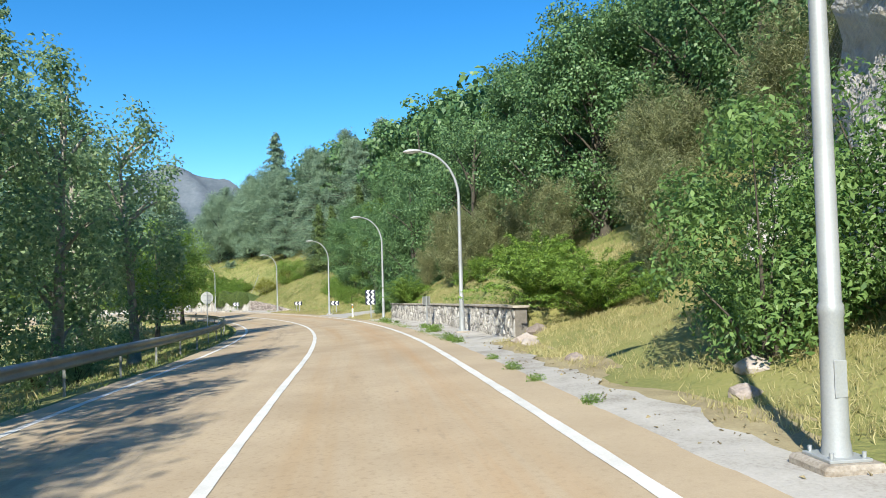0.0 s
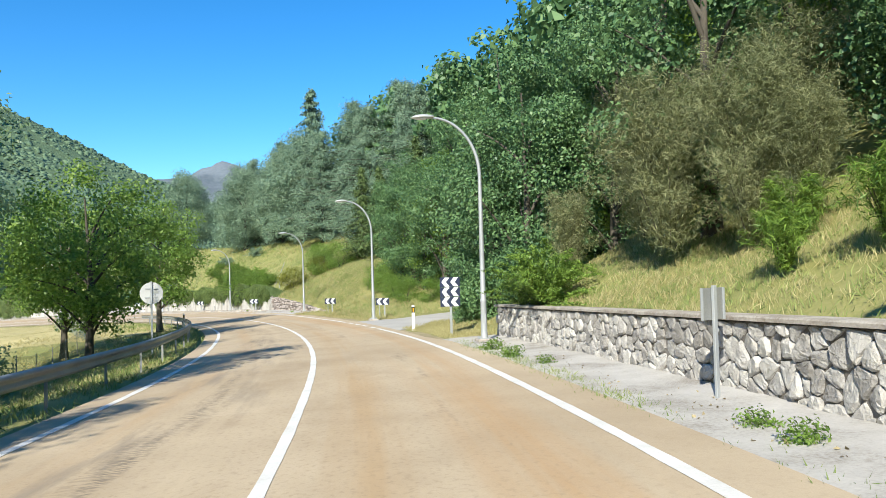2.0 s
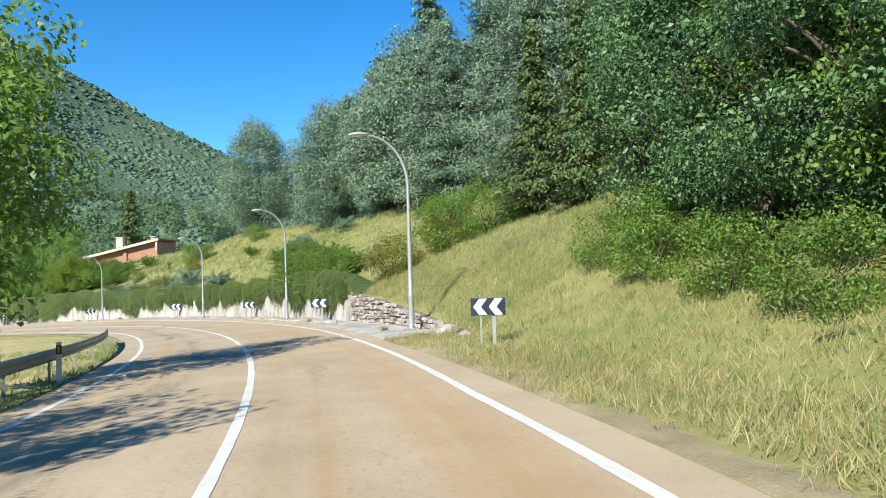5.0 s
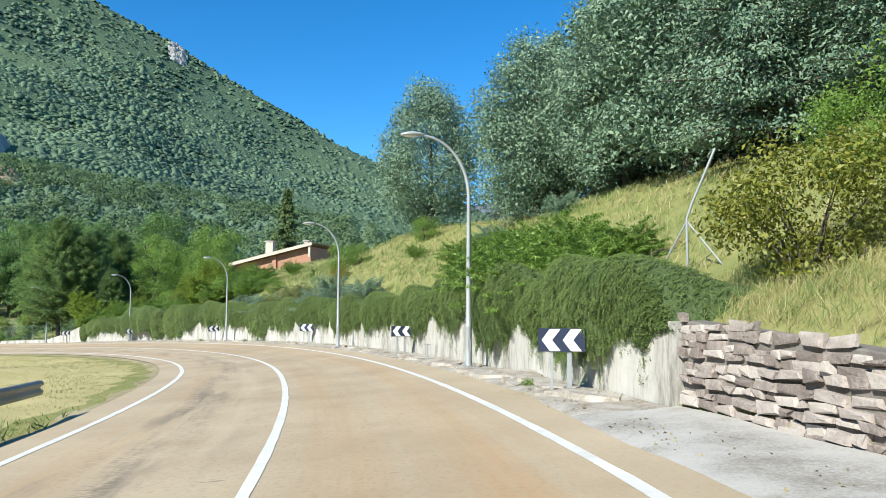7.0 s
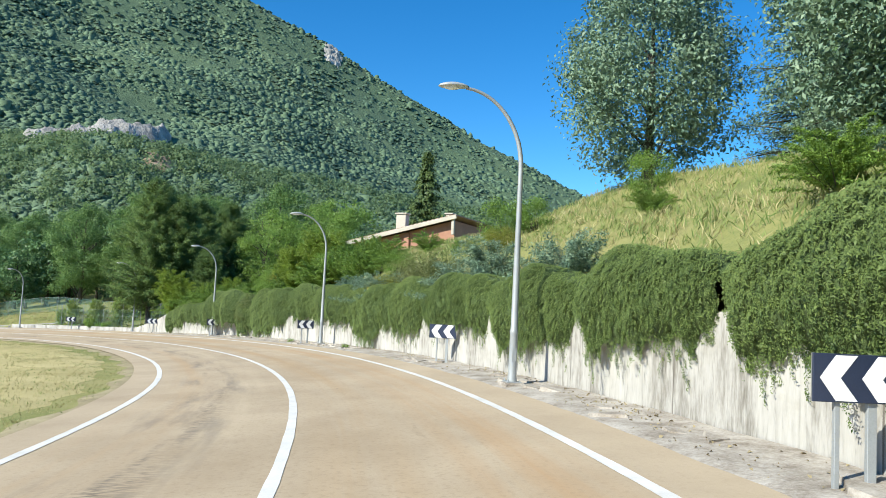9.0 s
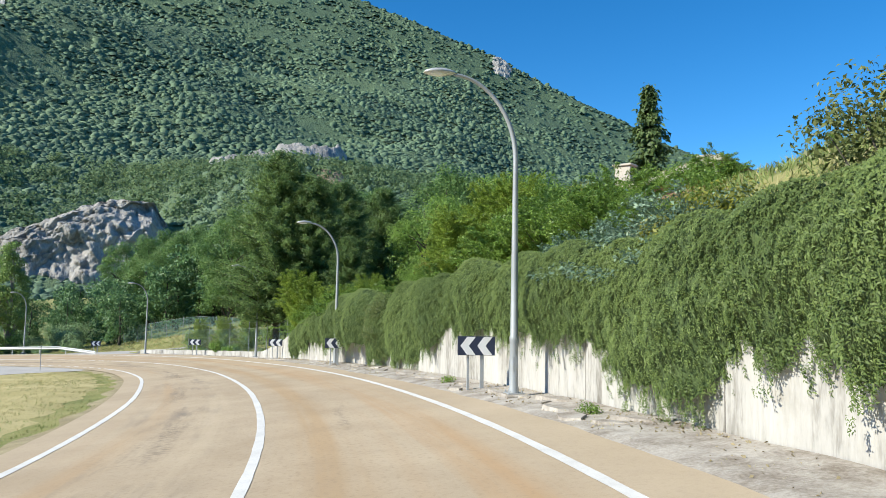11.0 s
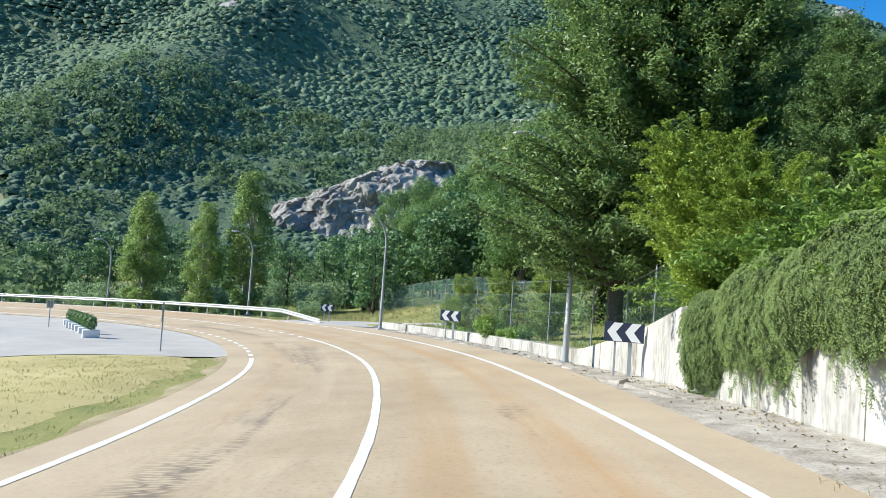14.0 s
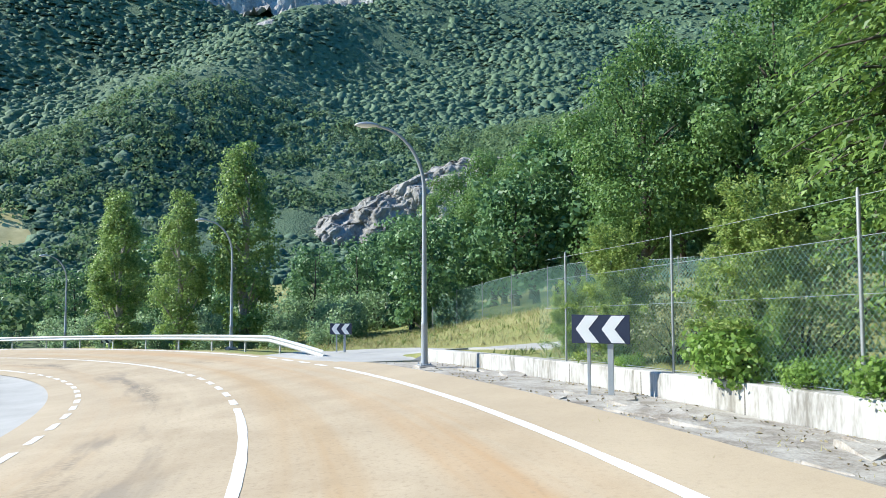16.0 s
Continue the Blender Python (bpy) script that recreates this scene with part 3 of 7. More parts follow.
sheet("side_road", v, lambda s, u: np.maximum(drive_height(s, u), ground_h(s, u) + 0.03), GREY_ASPHALT, "short grey asphalt side road to a gate", "road")
def field_lift(s, u):
    """The field's sod over the ground, thin and ragged at its rim."""
    rim = np.minimum(s - 82 - 3 * lumps(s, u, 2.9) - 1.5 * lumps(u, s, 1.1), u + 31 + 2.5 * lumps(s, u, 4.1) + 1.2 * lumps(u, s, 1.7))
    return -0.05 - 0.12 * np.clip(-rim / 2, 0, 1) + np.clip(rim / 2, 0, 1) * 0.14 * np.clip((-u - 4.75 - 0.35 * lumps(s, u, 1.3) - 0.2 * lumps(u, s, 0.5)) / 1.3, 0, 1)


strip("field", np.arange(80, 197.1, 0.5), [-34, -32, -26, -20, -17, -15, -12, -10.5, -9, -7.4, -6.6, -5.8, -5.4, -5.1, -4.8, -4.6], lambda s, u: ground_h(s, u) + field_lift(s, u), FIELD, label="dry pale field inside the bend", category="field", kind="structure")
strip("verge", np.arange(84, 198, 0.5), [-5.0, -4.6, -4.4, -4.15, -3.9], lambda s, u: ground_h(s, u) + 0.025 - 0.05 * np.clip((-u - 4.35 - 0.2 * lumps(s, u, 0.8)) / 0.4, 0, 1) - 0.06 * (u > -4.0), SOIL, label="sandy gravel verge inside the bend", category="verge", kind="structure")
strip("parking_lot", np.arange(197, 262, 1.0), [-34, -32, -26, -20, -17, -15, -12, -10.5, -9, -7.4, -5.8, -4.6, -4.1], lambda s, u: ground_h(s, u) + 0.03 + 0.08 * np.clip((-u - 4.6) / 3, 0, 1), GREY_ASPHALT, label="pale grey asphalt parking lot beside the bend", category="parking lot", kind="structure")
sheet("drive", [(213.2, 3.84), (221.5, 3.84), (222, 7.4), (219.2, 10.0), (214.5, 10.6), (209, 11.2), (209, 9.0), (212.8, 8.3), (213.1, 6.0)], lambda s, u: ground_h(s, u) + 0.05, GREY_ASPHALT, "narrow pale drive up the grassy bank", "road")

strip("verge", np.arange(49, 58.1, 0.5), [3.8, 4.0, 4.25, 4.5, 4.75], lambda s, u: ground_h(s, u) + 0.02 - 0.05 * np.clip((u - 4.1 - 0.3 * lumps(s, u, 0.9)) / 0.5, 0, 1), SOIL, label="sandy verge at the edge of the road", category="verge", kind="structure")
strip("verge", np.arange(66.5, 86.1, 0.5), [3.5, 4.0, 4.25, 4.5, 4.75, 5.0], lambda s, u: ground_h(s, u) + 0.02 - 0.05 * np.clip((u - 4.2 - 0.4 * lumps(s, u, 0.9)) / 0.5, 0, 1) - 0.08 * (u < 3.8), SOIL, label="sandy verge at the edge of the road", category="verge", kind="structure")

strip("verge", np.arange(4, 20.6, 0.5), [4.7, 4.95, 5.3, 5.7, 6.1, 6.5], lambda s, u: ground_h(s, u) + 0.035 - 0.07 * np.clip((u - 5.3 - 0.5 * lumps(s, u, 0.9)) / 0.6, 0, 1) - 0.05 * (u < 4.8), SOIL, label="dry sandy soil beside the gutter", category="verge", kind="structure")

# far land: one sheet to the horizon, mountains round the valley
OX, OY, BASE = -60.0, 110.0, -10.5
RIDGE_B = [-180, -120, -60, 0, 14, 18, 22, 25, 32, 39, 47, 52, 58, 68, 80, 95, 110, 125, 150, 180]
RIDGE_E = [5, 4, 4, 3.5, 4, 5, 7, 8.4, 11.6, 14.6, 18.8, 20.6, 23, 26, 27, 27, 25, 21, 11, 5]


def land_z(r, b):
    """Height of the far land at distance r and bearing b (degrees, to the left of y)."""
    el = np.interp(b, RIDGE_B, RIDGE_E)
    top = 1000.0 * np.tan(np.radians(el)) + 6
    f = np.clip((r - 190) / 810, 0, 1)
    z = top * (0.62 * f + 0.38 * f * f)
    z = z + 26 * np.exp(-((r - 265) / 55) ** 2) * np.clip((b - 18) / 10, 0, 1) * np.clip((74 - b) / 12, 0, 1)
    fall = np.clip((r - 1000) / 900, 0, 1)
    z = z * (1 - 0.75 * fall)
    x, y = r * np.sin(np.radians(b)), r * np.cos(np.radians(b))
    spur = 10 * lumps(x, y, 95) + 5 * lumps(y, x, 41) + 24 * lumps(x, y, 260)
    z = z + spur * np.clip((r - 230) / 250, 0, 1) * (1 - fall) * np.clip(el / 14, 0.2, 1)
    # a long spur with a side valley beyond it
    wx, wy = OX - x + 323, OY + y - 80
    along, across = wx * -0.953 + wy * 0.303, wx * -0.303 + wy * -0.953
    win = np.clip((along + 30) / 60, 0, 1) * np.clip((300 - along) / 90, 0, 1)
    z = z + win * (15 * np.exp(-(across / 30) ** 2) - 20 * np.exp(-((across - 85) / 55) ** 2))
    win = np.exp(-((r - 520) / 190) ** 2)
    z = z + win * (7 * lumps(x + 40, y, 62) + 4 * lumps(y, x + 17, 29))
    return z + BASE


def land_at(r, b):
    r, b = np.broadcast_arrays(np.asarray(r, float), np.asarray(b, float))
    return np.stack([OX - r * np.sin(np.radians(b)), OY + r * np.cos(np.radians(b)), land_z(r, b)], -1)


rr = np.concatenate([[0.5, 60, 110], np.arange(150, 1120, 16), np.linspace(1150, 1900, 14), np.linspace(2000, 3900, 30), [4400]])
bb = np.concatenate([np.arange(-180, 0, 6.0), np.arange(0, 140, 1.0), np.arange(140, 181, 5.0)])
gr, gb = np.meshgrid(rr, bb, indexing="ij")
n, m = gr.shape
i, j = np.meshgrid(np.arange(n - 1), np.arange(m - 1), indexing="ij")
f = np.stack([i * m + j, (i + 1) * m + j, (i + 1) * m + j + 1, i * m + j + 1], -1).reshape(-1, 4)
tagged(mesh_object("mountain_land", land_at(gr, gb).reshape(-1, 3), np.ascontiguousarray(f[:, ::-1]), HILL, smooth=True), "wooded mountain sides round the valley", "mountain", kind="structure")

# canopy of the far woods
rng = np.random.default_rng(4)


def crowns(x, y, size, seed):
    """Height of a closed canopy of rounded crowns over (x, y)."""
    ci, cj = np.floor(x / size).astype(np.int64), np.floor(y / size).astype(np.int64)
    best = np.full(x.shape, -9.0)
    for di in (-1, 0, 1):
        for dj in (-1, 0, 1):
            a, b = ci + di, cj + dj
            w = (a * 73856093) ^ (b * 19349663) ^ (seed * 83492791)
            w = (w ^ (w >> 13)) * 1274126177 & 0x7FFFFFFF
            r1, r2, r3, r4 = ((w >> k) % 997 / 997.0 for k in (0, 5, 10, 15))
            d2 = ((x - (a + 0.1 + 0.8 * r1) * size) ** 2 + (y - (b + 0.1 + 0.8 * r2) * size) ** 2) / size ** 2
            best = np.maximum(best, size * (0.55 * r3 + (0.75 + 0.4 * r4) * (1 - d2 / (0.5 + 0.3 * r4))))
    return best


def canopy(name, b0, b1, db, r0, r1, dr, mat, label):
    """The lower storey of the far woods: one rough roof of leaves under the crowns."""
    rr = r0 * np.exp(np.arange(0, math.log(r1 / r0), dr))
    bb = np.arange(b0, b1, db)
    gr, gb = np.meshgrid(rr, bb, indexing="ij")
    gr = gr * (1 + rng.uniform(-0.45, 0.45, gr.shape) * dr)
    gb = gb + rng.uniform(-0.45, 0.45, gr.shape) * db
    v = land_at(gr, gb)
    x, y = v[..., 0], v[..., 1]
    h = crowns(y, x, 7.5, 7) * 0.4 + 1.8 * lumps(x, y, 17) + 2.5 * lumps(y, x, 37)
    v[..., 2] += np.maximum(h, -1.0) * np.clip((gr - r0) / 25, 0, 1) * 0.4 + 0.2
    n, m = gr.shape
    i, j = np.meshgrid(np.arange(n - 1), np.arange(m - 1), indexing="ij")
    f = np.stack([i * m + j, i * m + j + 1, (i + 1) * m + j + 1, (i + 1) * m + j], -1).reshape(-1, 4)
    return tagged(mesh_object(name, v.reshape(-1, 3), np.ascontiguousarray(f), mat, smooth=True), label, "forest", kind="stuff")


# bare places on the slopes: bearings and distances
BARE = [(82, 98, 540, 640), (87.7, 89.5, 412, 440), (56.3, 59.2, 250, 276), (45.5, 47.0, 920, 985), (88, 101, 880, 960), (97, 107, 212, 252)]


def crown_wood(name, n, b0, b1, r0, r1, mat, label, wide=(1.15, 2.5), sides=5, seed=0, even=1.0):
    """Far trees: one lumpy rounded crown each, larger and wider apart with distance."""
    rng = np.random.default_rng(seed)
    rad = (r0 ** -even + rng.uniform(0, 1, n) * (r1 ** -even - r0 ** -even)) ** (-1 / even)
    brg = rng.uniform(b0, b1, n)
    bare = np.zeros(n, bool)
    for c0, c1, d0, d1 in BARE:
        bare |= ((brg - (c0 + c1) / 2) / (c1 - c0) * 2) ** 2 + ((rad - (d0 + d1) / 2) / (d1 - d0) * 2) ** 2 < 0.75
    q = np.clip((rad - 314) / 88, 0, 1)
    bare |= (np.abs(brg - (67.6 - 10.2 * q)) < 1.6) & (rad > 300) & (rad < 412)
    rad, brg = rad[~bare], brg[~bare]
    n = len(rad)
    c = land_at(rad, brg)
    size = rng.uniform(wide[0], wide[1], n) * (rad / 300) ** 0.55 * np.where(rng.random(n) < 0.05, 1.3, 1.0)
    tall = size * np.where(rng.random(n) < 0.05, rng.uniform(1.0, 1.4, n), rng.uniform(0.46, 0.74, n))
    turn = rng.uniform(0, 6.28, n)[:, None] + np.arange(sides)[None] * 2 * np.pi / sides
    rings = []
    for q, (z, w) in enumerate(((-0.25, 1.0), (0.62, 0.78))):
        reach = size[:, None] * w * rng.uniform(0.6, 1.35, (n, sides))
        a = turn + 0.5 * (q % 2) + rng.uniform(-0.25, 0.25, (n, sides))
        rings.append(np.stack([c[:, 0:1] + np.cos(a) * reach, c[:, 1:2] + np.sin(a) * reach, c[:, 2:3] + 0.7 + tall[:, None] * (z + rng.uniform(-0.2, 0.2, (n, sides)))], -1))
    tip = c + np.stack([rng.normal(size=n) * 0.2 * size, rng.normal(size=n) * 0.2 * size, 0.7 + tall * rng.uniform(0.95, 1.15, n)], -1)
    v = np.concatenate(rings + [tip[:, None]], 1)
    m = v.shape[1]
    o = (np.arange(n) * m)[:, None]
    j = np.arange(sides)[None]
    k2 = (j + 1) % sides
    faces = []
    for q in range(1):
        a, b, c2, d = o + q * sides + j, o + q * sides + k2, o + (q + 1) * sides + k2, o + (q + 1) * sides + j
        faces += [np.stack([a, b, c2], -1), np.stack([a, c2, d], -1)]
    faces.append(np.stack([o + sides + j, o + sides + k2, o + 2 * sides + 0 * j], -1))
    f = np.concatenate([g.reshape(-1, 3) for g in faces])
    return tagged(mesh_object(name, v.reshape(-1, 3), f, mat, smooth=True), label, "forest", kind="stuff")


def leafy_wood(name, places, sizes, per, mat, label):
    """Crowns of many leaf clumps, one object."""
    n = len(places)
    d = rng.normal(size=(n, per, 3))
    d[..., 2] = np.abs(d[..., 2]) * 1.1 - 0.25
    d /= np.linalg.norm(d, axis=2)[..., None]
    r = sizes[:, None, None]
    p = places[:, None] + d * r * rng.uniform(0.72, 1.08, (n, per, 1)) * (1, 1, 1.15)
    v, f = leaves(rng, p.reshape(-1, 3), np.repeat(sizes, per) * 0.23, 0.8, d.reshape(-1, 3), None, 0.45)
    return tagged(mesh_object(name, v, f, mat), label, "forest", kind="stuff")


canopy("far_forest", 11, 130, 0.3, 200, 1100, 0.01, FOREST, "shaded lower storey of the mountain forest")
crown_wood("far_forest", 105000, 11, 130, 205, 1100, FOREST_CROWN, "dense green forest on the mountain side", seed=91)


def wood_places(n, r0, r1, b0, b1, lift):
    rad, brg = np.sqrt(rng.uniform(r0 ** 2, r1 ** 2, n)), rng.uniform(b0, b1, n)
    ok = ~((brg > 69.5) & (brg < 91) & (rad > 150) & (rad < 250)) & ~((brg > 73) & (brg < 90) & (rad > 108) & (rad < 250))
    p = land_at(rad[ok], brg[ok])
    p[:, 2] += lift
    return p


p = wood_places(1500, 200, 330, 14, 128, 0.0)
leafy_wood("far_forest", p, rng.uniform(3.0, 5.6, len(p)), 120, FOREST_LEAF, "broadleaf forest on the lower mountain side")
p = wood_places(700, 150, 330, 18, 74, 1.5)
leafy_wood("far_forest", p, rng.uniform(2.7, 4.6, len(p)), 120, FOREST_LEAF, "dense green wood on the low hill")
p = wood_places(420, 112, 210, 68, 124, 1.0)
leafy_wood("far_forest", p, rng.uniform(2.6, 4.6, len(p)), 120, FOREST_LEAF, "trees along the valley floor")

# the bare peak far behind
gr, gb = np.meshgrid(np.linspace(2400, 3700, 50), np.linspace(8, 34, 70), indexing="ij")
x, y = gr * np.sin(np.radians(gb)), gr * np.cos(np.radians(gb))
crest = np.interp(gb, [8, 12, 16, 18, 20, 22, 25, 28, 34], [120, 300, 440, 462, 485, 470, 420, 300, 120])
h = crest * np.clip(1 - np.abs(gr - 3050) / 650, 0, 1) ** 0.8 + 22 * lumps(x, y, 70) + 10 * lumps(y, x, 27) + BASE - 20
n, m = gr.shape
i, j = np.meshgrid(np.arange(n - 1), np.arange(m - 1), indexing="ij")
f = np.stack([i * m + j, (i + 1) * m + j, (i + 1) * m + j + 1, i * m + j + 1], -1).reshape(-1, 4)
tagged(mesh_object("far_peak", np.stack([OX - x, OY + y, h], -1).reshape(-1, 3), np.ascontiguousarray(f[:, ::-1]), PEAK, smooth=True), "bare mountain peak on the horizon, coloured haze blue", "mountain", kind="structure")

# ---- street lamps ----


def street_lamp():
    ob = thing("street_lamp", Matrix.Identity(4), "tall galvanised street lamp with a curved arm over the road", "street lamp", "lamps along the road")
    zs = [0, 0.12, 0.14, 1.05, 1.08, 1.14, 1.17, 2.5, 4.8]
    rs = [0.112, 0.100, 0.096, 0.086, 0.094, 0.094, 0.080, 0.071, 0.053]
    v, f = tube([(0, 0, z) for z in zs], rs, 14)
    mesh_object("pole", v, f, STEEL, ob, smooth=True)
    a = np.linspace(0, 1, 14)
    pts = np.stack([-1.35 * (1 - np.cos(a * np.pi / 2)) ** 1.0, 0 * a, 4.78 + 1.62 * np.sin(a * np.pi / 2) + 0.08 * a], 1)
    v, f = tube(pts, np.linspace(0.055, 0.034, 14), 10)
    mesh_object("arm", v, f, STEEL, ob, smooth=True)
    bm = bmesh.new()
    bmesh.ops.create_uvsphere(bm, u_segments=14, v_segments=8, radius=1.0)
    for w in bm.verts:
        w.co = Vector((-1.64 + w.co.x * 0.36, w.co.y * 0.13 * (1.15 - 0.35 * w.co.x), 6.50 + (w.co.z * 0.085 if w.co.z > 0 else w.co.z * 0.05) - 0.10 * (w.co.x < 0) * w.co.x * -0.3))
    head = part("lamp_head", bm, WHITE_STEEL, ob, "pale lamp housing", True)
    bm = bmesh.new()
    bmesh.ops.create_uvsphere(bm, u_segments=12, v_segments=6, radius=1.0)
    for w in bm.verts:
        w.co = Vector((-1.71 + w.co.x * 0.22, w.co.y * 0.10, 6.465 + w.co.z * 0.055))
    part("diffuser", bm, WHITE, head, "clear plastic cover", True)
    part("plinth", box(0, 0, -0.12, 0.5, 0.5, 0.24, 0.03), GUTTER, ob, "rough concrete footing")
    part("base_plate", box(0, 0, 0.012, 0.34, 0.34, 0.024, 0.004), STEEL, ob)
    for x in (-0.13, 0.13):
        for y in (-0.13, 0.13):
            bm = bmesh.new()
            bmesh.ops.create_cone(bm, cap_ends=True, segments=6, radius1=0.016, radius2=0.016, depth=0.05, matrix=Matrix.Translation((x, y, 0.045)))
            part("bolt", bm, STEEL, ob)
    part("door", box(0.0, -0.088, 0.6, 0.10, 0.012, 0.28, 0.004), STEEL, ob)
    return ob


lamp = street_lamp()
LAMPS = [(-15.2, 5.0), (5.3, 4.88), (26.4, 5.3), (47.1, 4.95), (66.4, 4.72), (88.0, 5.4), (108.7, 5.05), (127.6, 4.75), (149.4, 4.95), (169.5, 4.95), (189.2, 5.6), (209.5, 5.3), (229.2, 5.5), (249.4, 5.8)]
for k, (s, u) in enumerate(LAMPS):
    h = float(ground_h(s, u)[0]) + 0.12
    m = stand(s, u, h)
    if k:
        copy_thing(lamp, m)
    else:
        lamp.matrix_world = m

# ---- chevron signs ----


def chevron_panel(parent, w, h, z, y=0.0):
    panel = part("panel", box(0, y, z, w, 0.02, h, 0.004), NAVY, parent, "dark blue panel with white chevrons")
    for cx in (-0.21, 0.24):
        x, a = cx * w, 0.17 * w
        b = 0.23 * w
        bm = bmesh.new()
        prof = [(x - b * 0.95, 0), (x - b * 0.95 + a + 0.0, h * 0.47), (x + b * 0.75 + 0.01, h * 0.47), (x + b * 0.75 - a, 0), (x + b * 0.75 + 0.01, -h * 0.47), (x - b * 0.95 + a, -h * 0.47)]
        front = [bm.verts.new((px, y - 0.0145, z + pz)) for px, pz in prof]
        back = [bm.verts.new((px, y - 0.009, z + pz)) for px, pz in prof]
        bm.faces.new(front), bm.faces.new(back[::-1])
        for q in range(6):
            bm.faces.new((front[q], back[q], back[(q + 1) % 6], front[(q + 1) % 6]))
        part("chevron", bm, WHITE, panel, "white arrow stripe")
    for x in (-w * 0.5 + 0.012, w * 0.5 - 0.012):
        part("rim", box(x, y + 0.012, z, 0.02, 0.03, h, 0.003), RAIL_STEEL, panel)
    return panel


def chevron_sign(panels=1, w=0.80, h=0.40, bottom=0.78):
    many = panels > 1
    ob = thing("chevron_sign", Matrix.Identity(4), "stack of three blue and white chevron panels on a steel post" if many else "blue and white double chevron bend sign on steel posts", "road sign", "bend signs")
    for k in range(panels):
        chevron_panel(ob, w, h - (0.012 if many else 0), bottom + h / 2 + k * h)
    for x in ((0.02,) if many else (-0.17, 0.13)):
        part("post", box(x, 0.045, (bottom + h * panels * 0.9) / 2, 0.08 if many or x > 0 else 0.045, 0.045, bottom + h * panels * 0.9, 0.004), STEEL, ob)
    return ob


stack = chevron_sign(3, 0.70, 0.345, 0.98)
stack.matrix_world = stand(51.2, 4.85, 0.18, -3)
CHEVRONS = [(68.7, 5.8, -8, 1.0), (80.2, 5.3, -14, 1.0), (101.4, 4.98, -16, 1.06), (117.8, 5.1, -4, 1.05), (134.8, 5.2, -30, 1.1), (151.6, 4.85, -6, 1.1), (168.8, 4.75, -10, 1.1), (185.5, 5.75, -20, 1.15), (201.4, 5.75, -36, 1.2), (219.8, 6.6, -40, 1.15), (247, 7.4, -10, 1.1)]
sign = chevron_sign()
for k, (s, u, turn, size) in enumerate(CHEVRONS):
    m = stand(s, u, float(ground_h(s, u)[0]) - 0.02, turn, size)
    if k:
        copy_thing(sign, m).scale = (size, size, size)
    else:
        sign.matrix_world = m

# ---- guard rails ----


def guard_rail(s0, s1, u, mat, label, top=0.58, spacing=4.0, ends=True):
    ob = thing("guard_rail", Matrix.Identity(4), label, "guard rail")
    prof = [(0.0, -.155), (.045, -.145), (.08, -.095), (.08, -.06), (.02, -.02), (.02, .02), (.08, .06), (.08, .095), (.045, .145), (0.0, .155)]
    side = 1 if u < 0 else -1
    ss = np.arange(s0, s1 + 0.01, 1.0)
    drop = np.zeros_like(ss)
    if ends:
        drop = 0.5 * np.clip(1 - (ss - s0) / 6, 0, 1) if u > 0 else 0.45 * np.clip(1 - (s1 - ss) / 6, 0, 1) * 0
    g = bank(ss) * 3.9 * (1 if u > 0 else -1)
    v = np.concatenate([at(ss, u + side * du, g + top - drop + dz) for du, dz in prof]).reshape(len(prof), len(ss), 3)
    back = np.concatenate([at(ss, u + side * (du - 0.006), g + top - drop + dz) for du, dz in prof]).reshape(len(prof), len(ss), 3)
    n, m = len(prof), len(ss)
    i, j = np.meshgrid(np.arange(n - 1), np.arange(m - 1), indexing="ij")
    f = np.stack([i * m + j, i * m + j + 1, (i + 1) * m + j + 1, (i + 1) * m + j], -1).reshape(-1, 4)
    vv, ff = merged([(v.reshape(-1, 3), f), (back.reshape(-1, 3), f[:, ::-1])])
    mesh_object("beam", vv, np.ascontiguousarray(ff), mat, ob, smooth=True)
    post = None
    for s in np.arange(s0 + 1, s1, spacing):
        gz = float(ground_h(s, u)[0])
        d = float(np.interp(s, ss, drop))
        if d > 0.3:
            continue
        m4 = stand(s, u - side * 0.05, gz - 0.1)
        if post is None:
            post = part("post", box_bm(box(0, 0, 0.4, 0.012, 0.10, 0.80, 0.003), 0.03, -0.046, 0.4, 0.06, 0.008, 0.8), mat, ob)
            post.matrix_world = m4
        else:
            q = new("post", post.data)
            q.parent = ob
            q.matrix_world = m4
    return ob


guard_rail(-40, 105, -4.9, RAIL_STEEL, "weathered grey steel guard rail beside the road", 0.56)
guard_rail(217, 284, 4.75, WHITE_STEEL, "pale steel guard rail round the outside of the bend", 0.62)

# ---- walls ----


def wall_strip(name, s0, s1, u0, u1, top, mat, label, category="wall", base=-0.2, step=0.5, lean=0.0):
    """A wall from face u0 to back u1 along the road; top(s) over the centre line."""
    ss = np.linspace(s0, s1, max(2, int((s1 - s0) / step) + 1))
    t = top(ss)
    uf = u0(ss) if callable(u0) else np.full(len(ss), u0)
    ub = u1(ss) if callable(u1) else np.full(len(ss), u1)
    ring = [at(ss, uf, base), at(ss, uf + lean, t - 0.02), at(ss, uf + lean + 0.02, t), at(ss, ub, t), at(ss, ub, base)]
    m = len(ss)
    v = np.concatenate(ring)
    f = []
    for k in range(5):
        k2 = (k + 1) % 5
        f += [(k * m + j, k * m + j + 1, k2 * m + j + 1, k2 * m + j) for j in range(m - 1)]
    f += [tuple(k * m for k in range(5)), tuple(k * m + m - 1 for k in range(4, -1, -1))]
    bm = bmesh.new()
    bv = [bm.verts.new(p) for p in v]
    for q in f:
        bm.faces.new([bv[a] for a in q])
    return tagged(part(name, bm, mat), label, category, kind="structure")


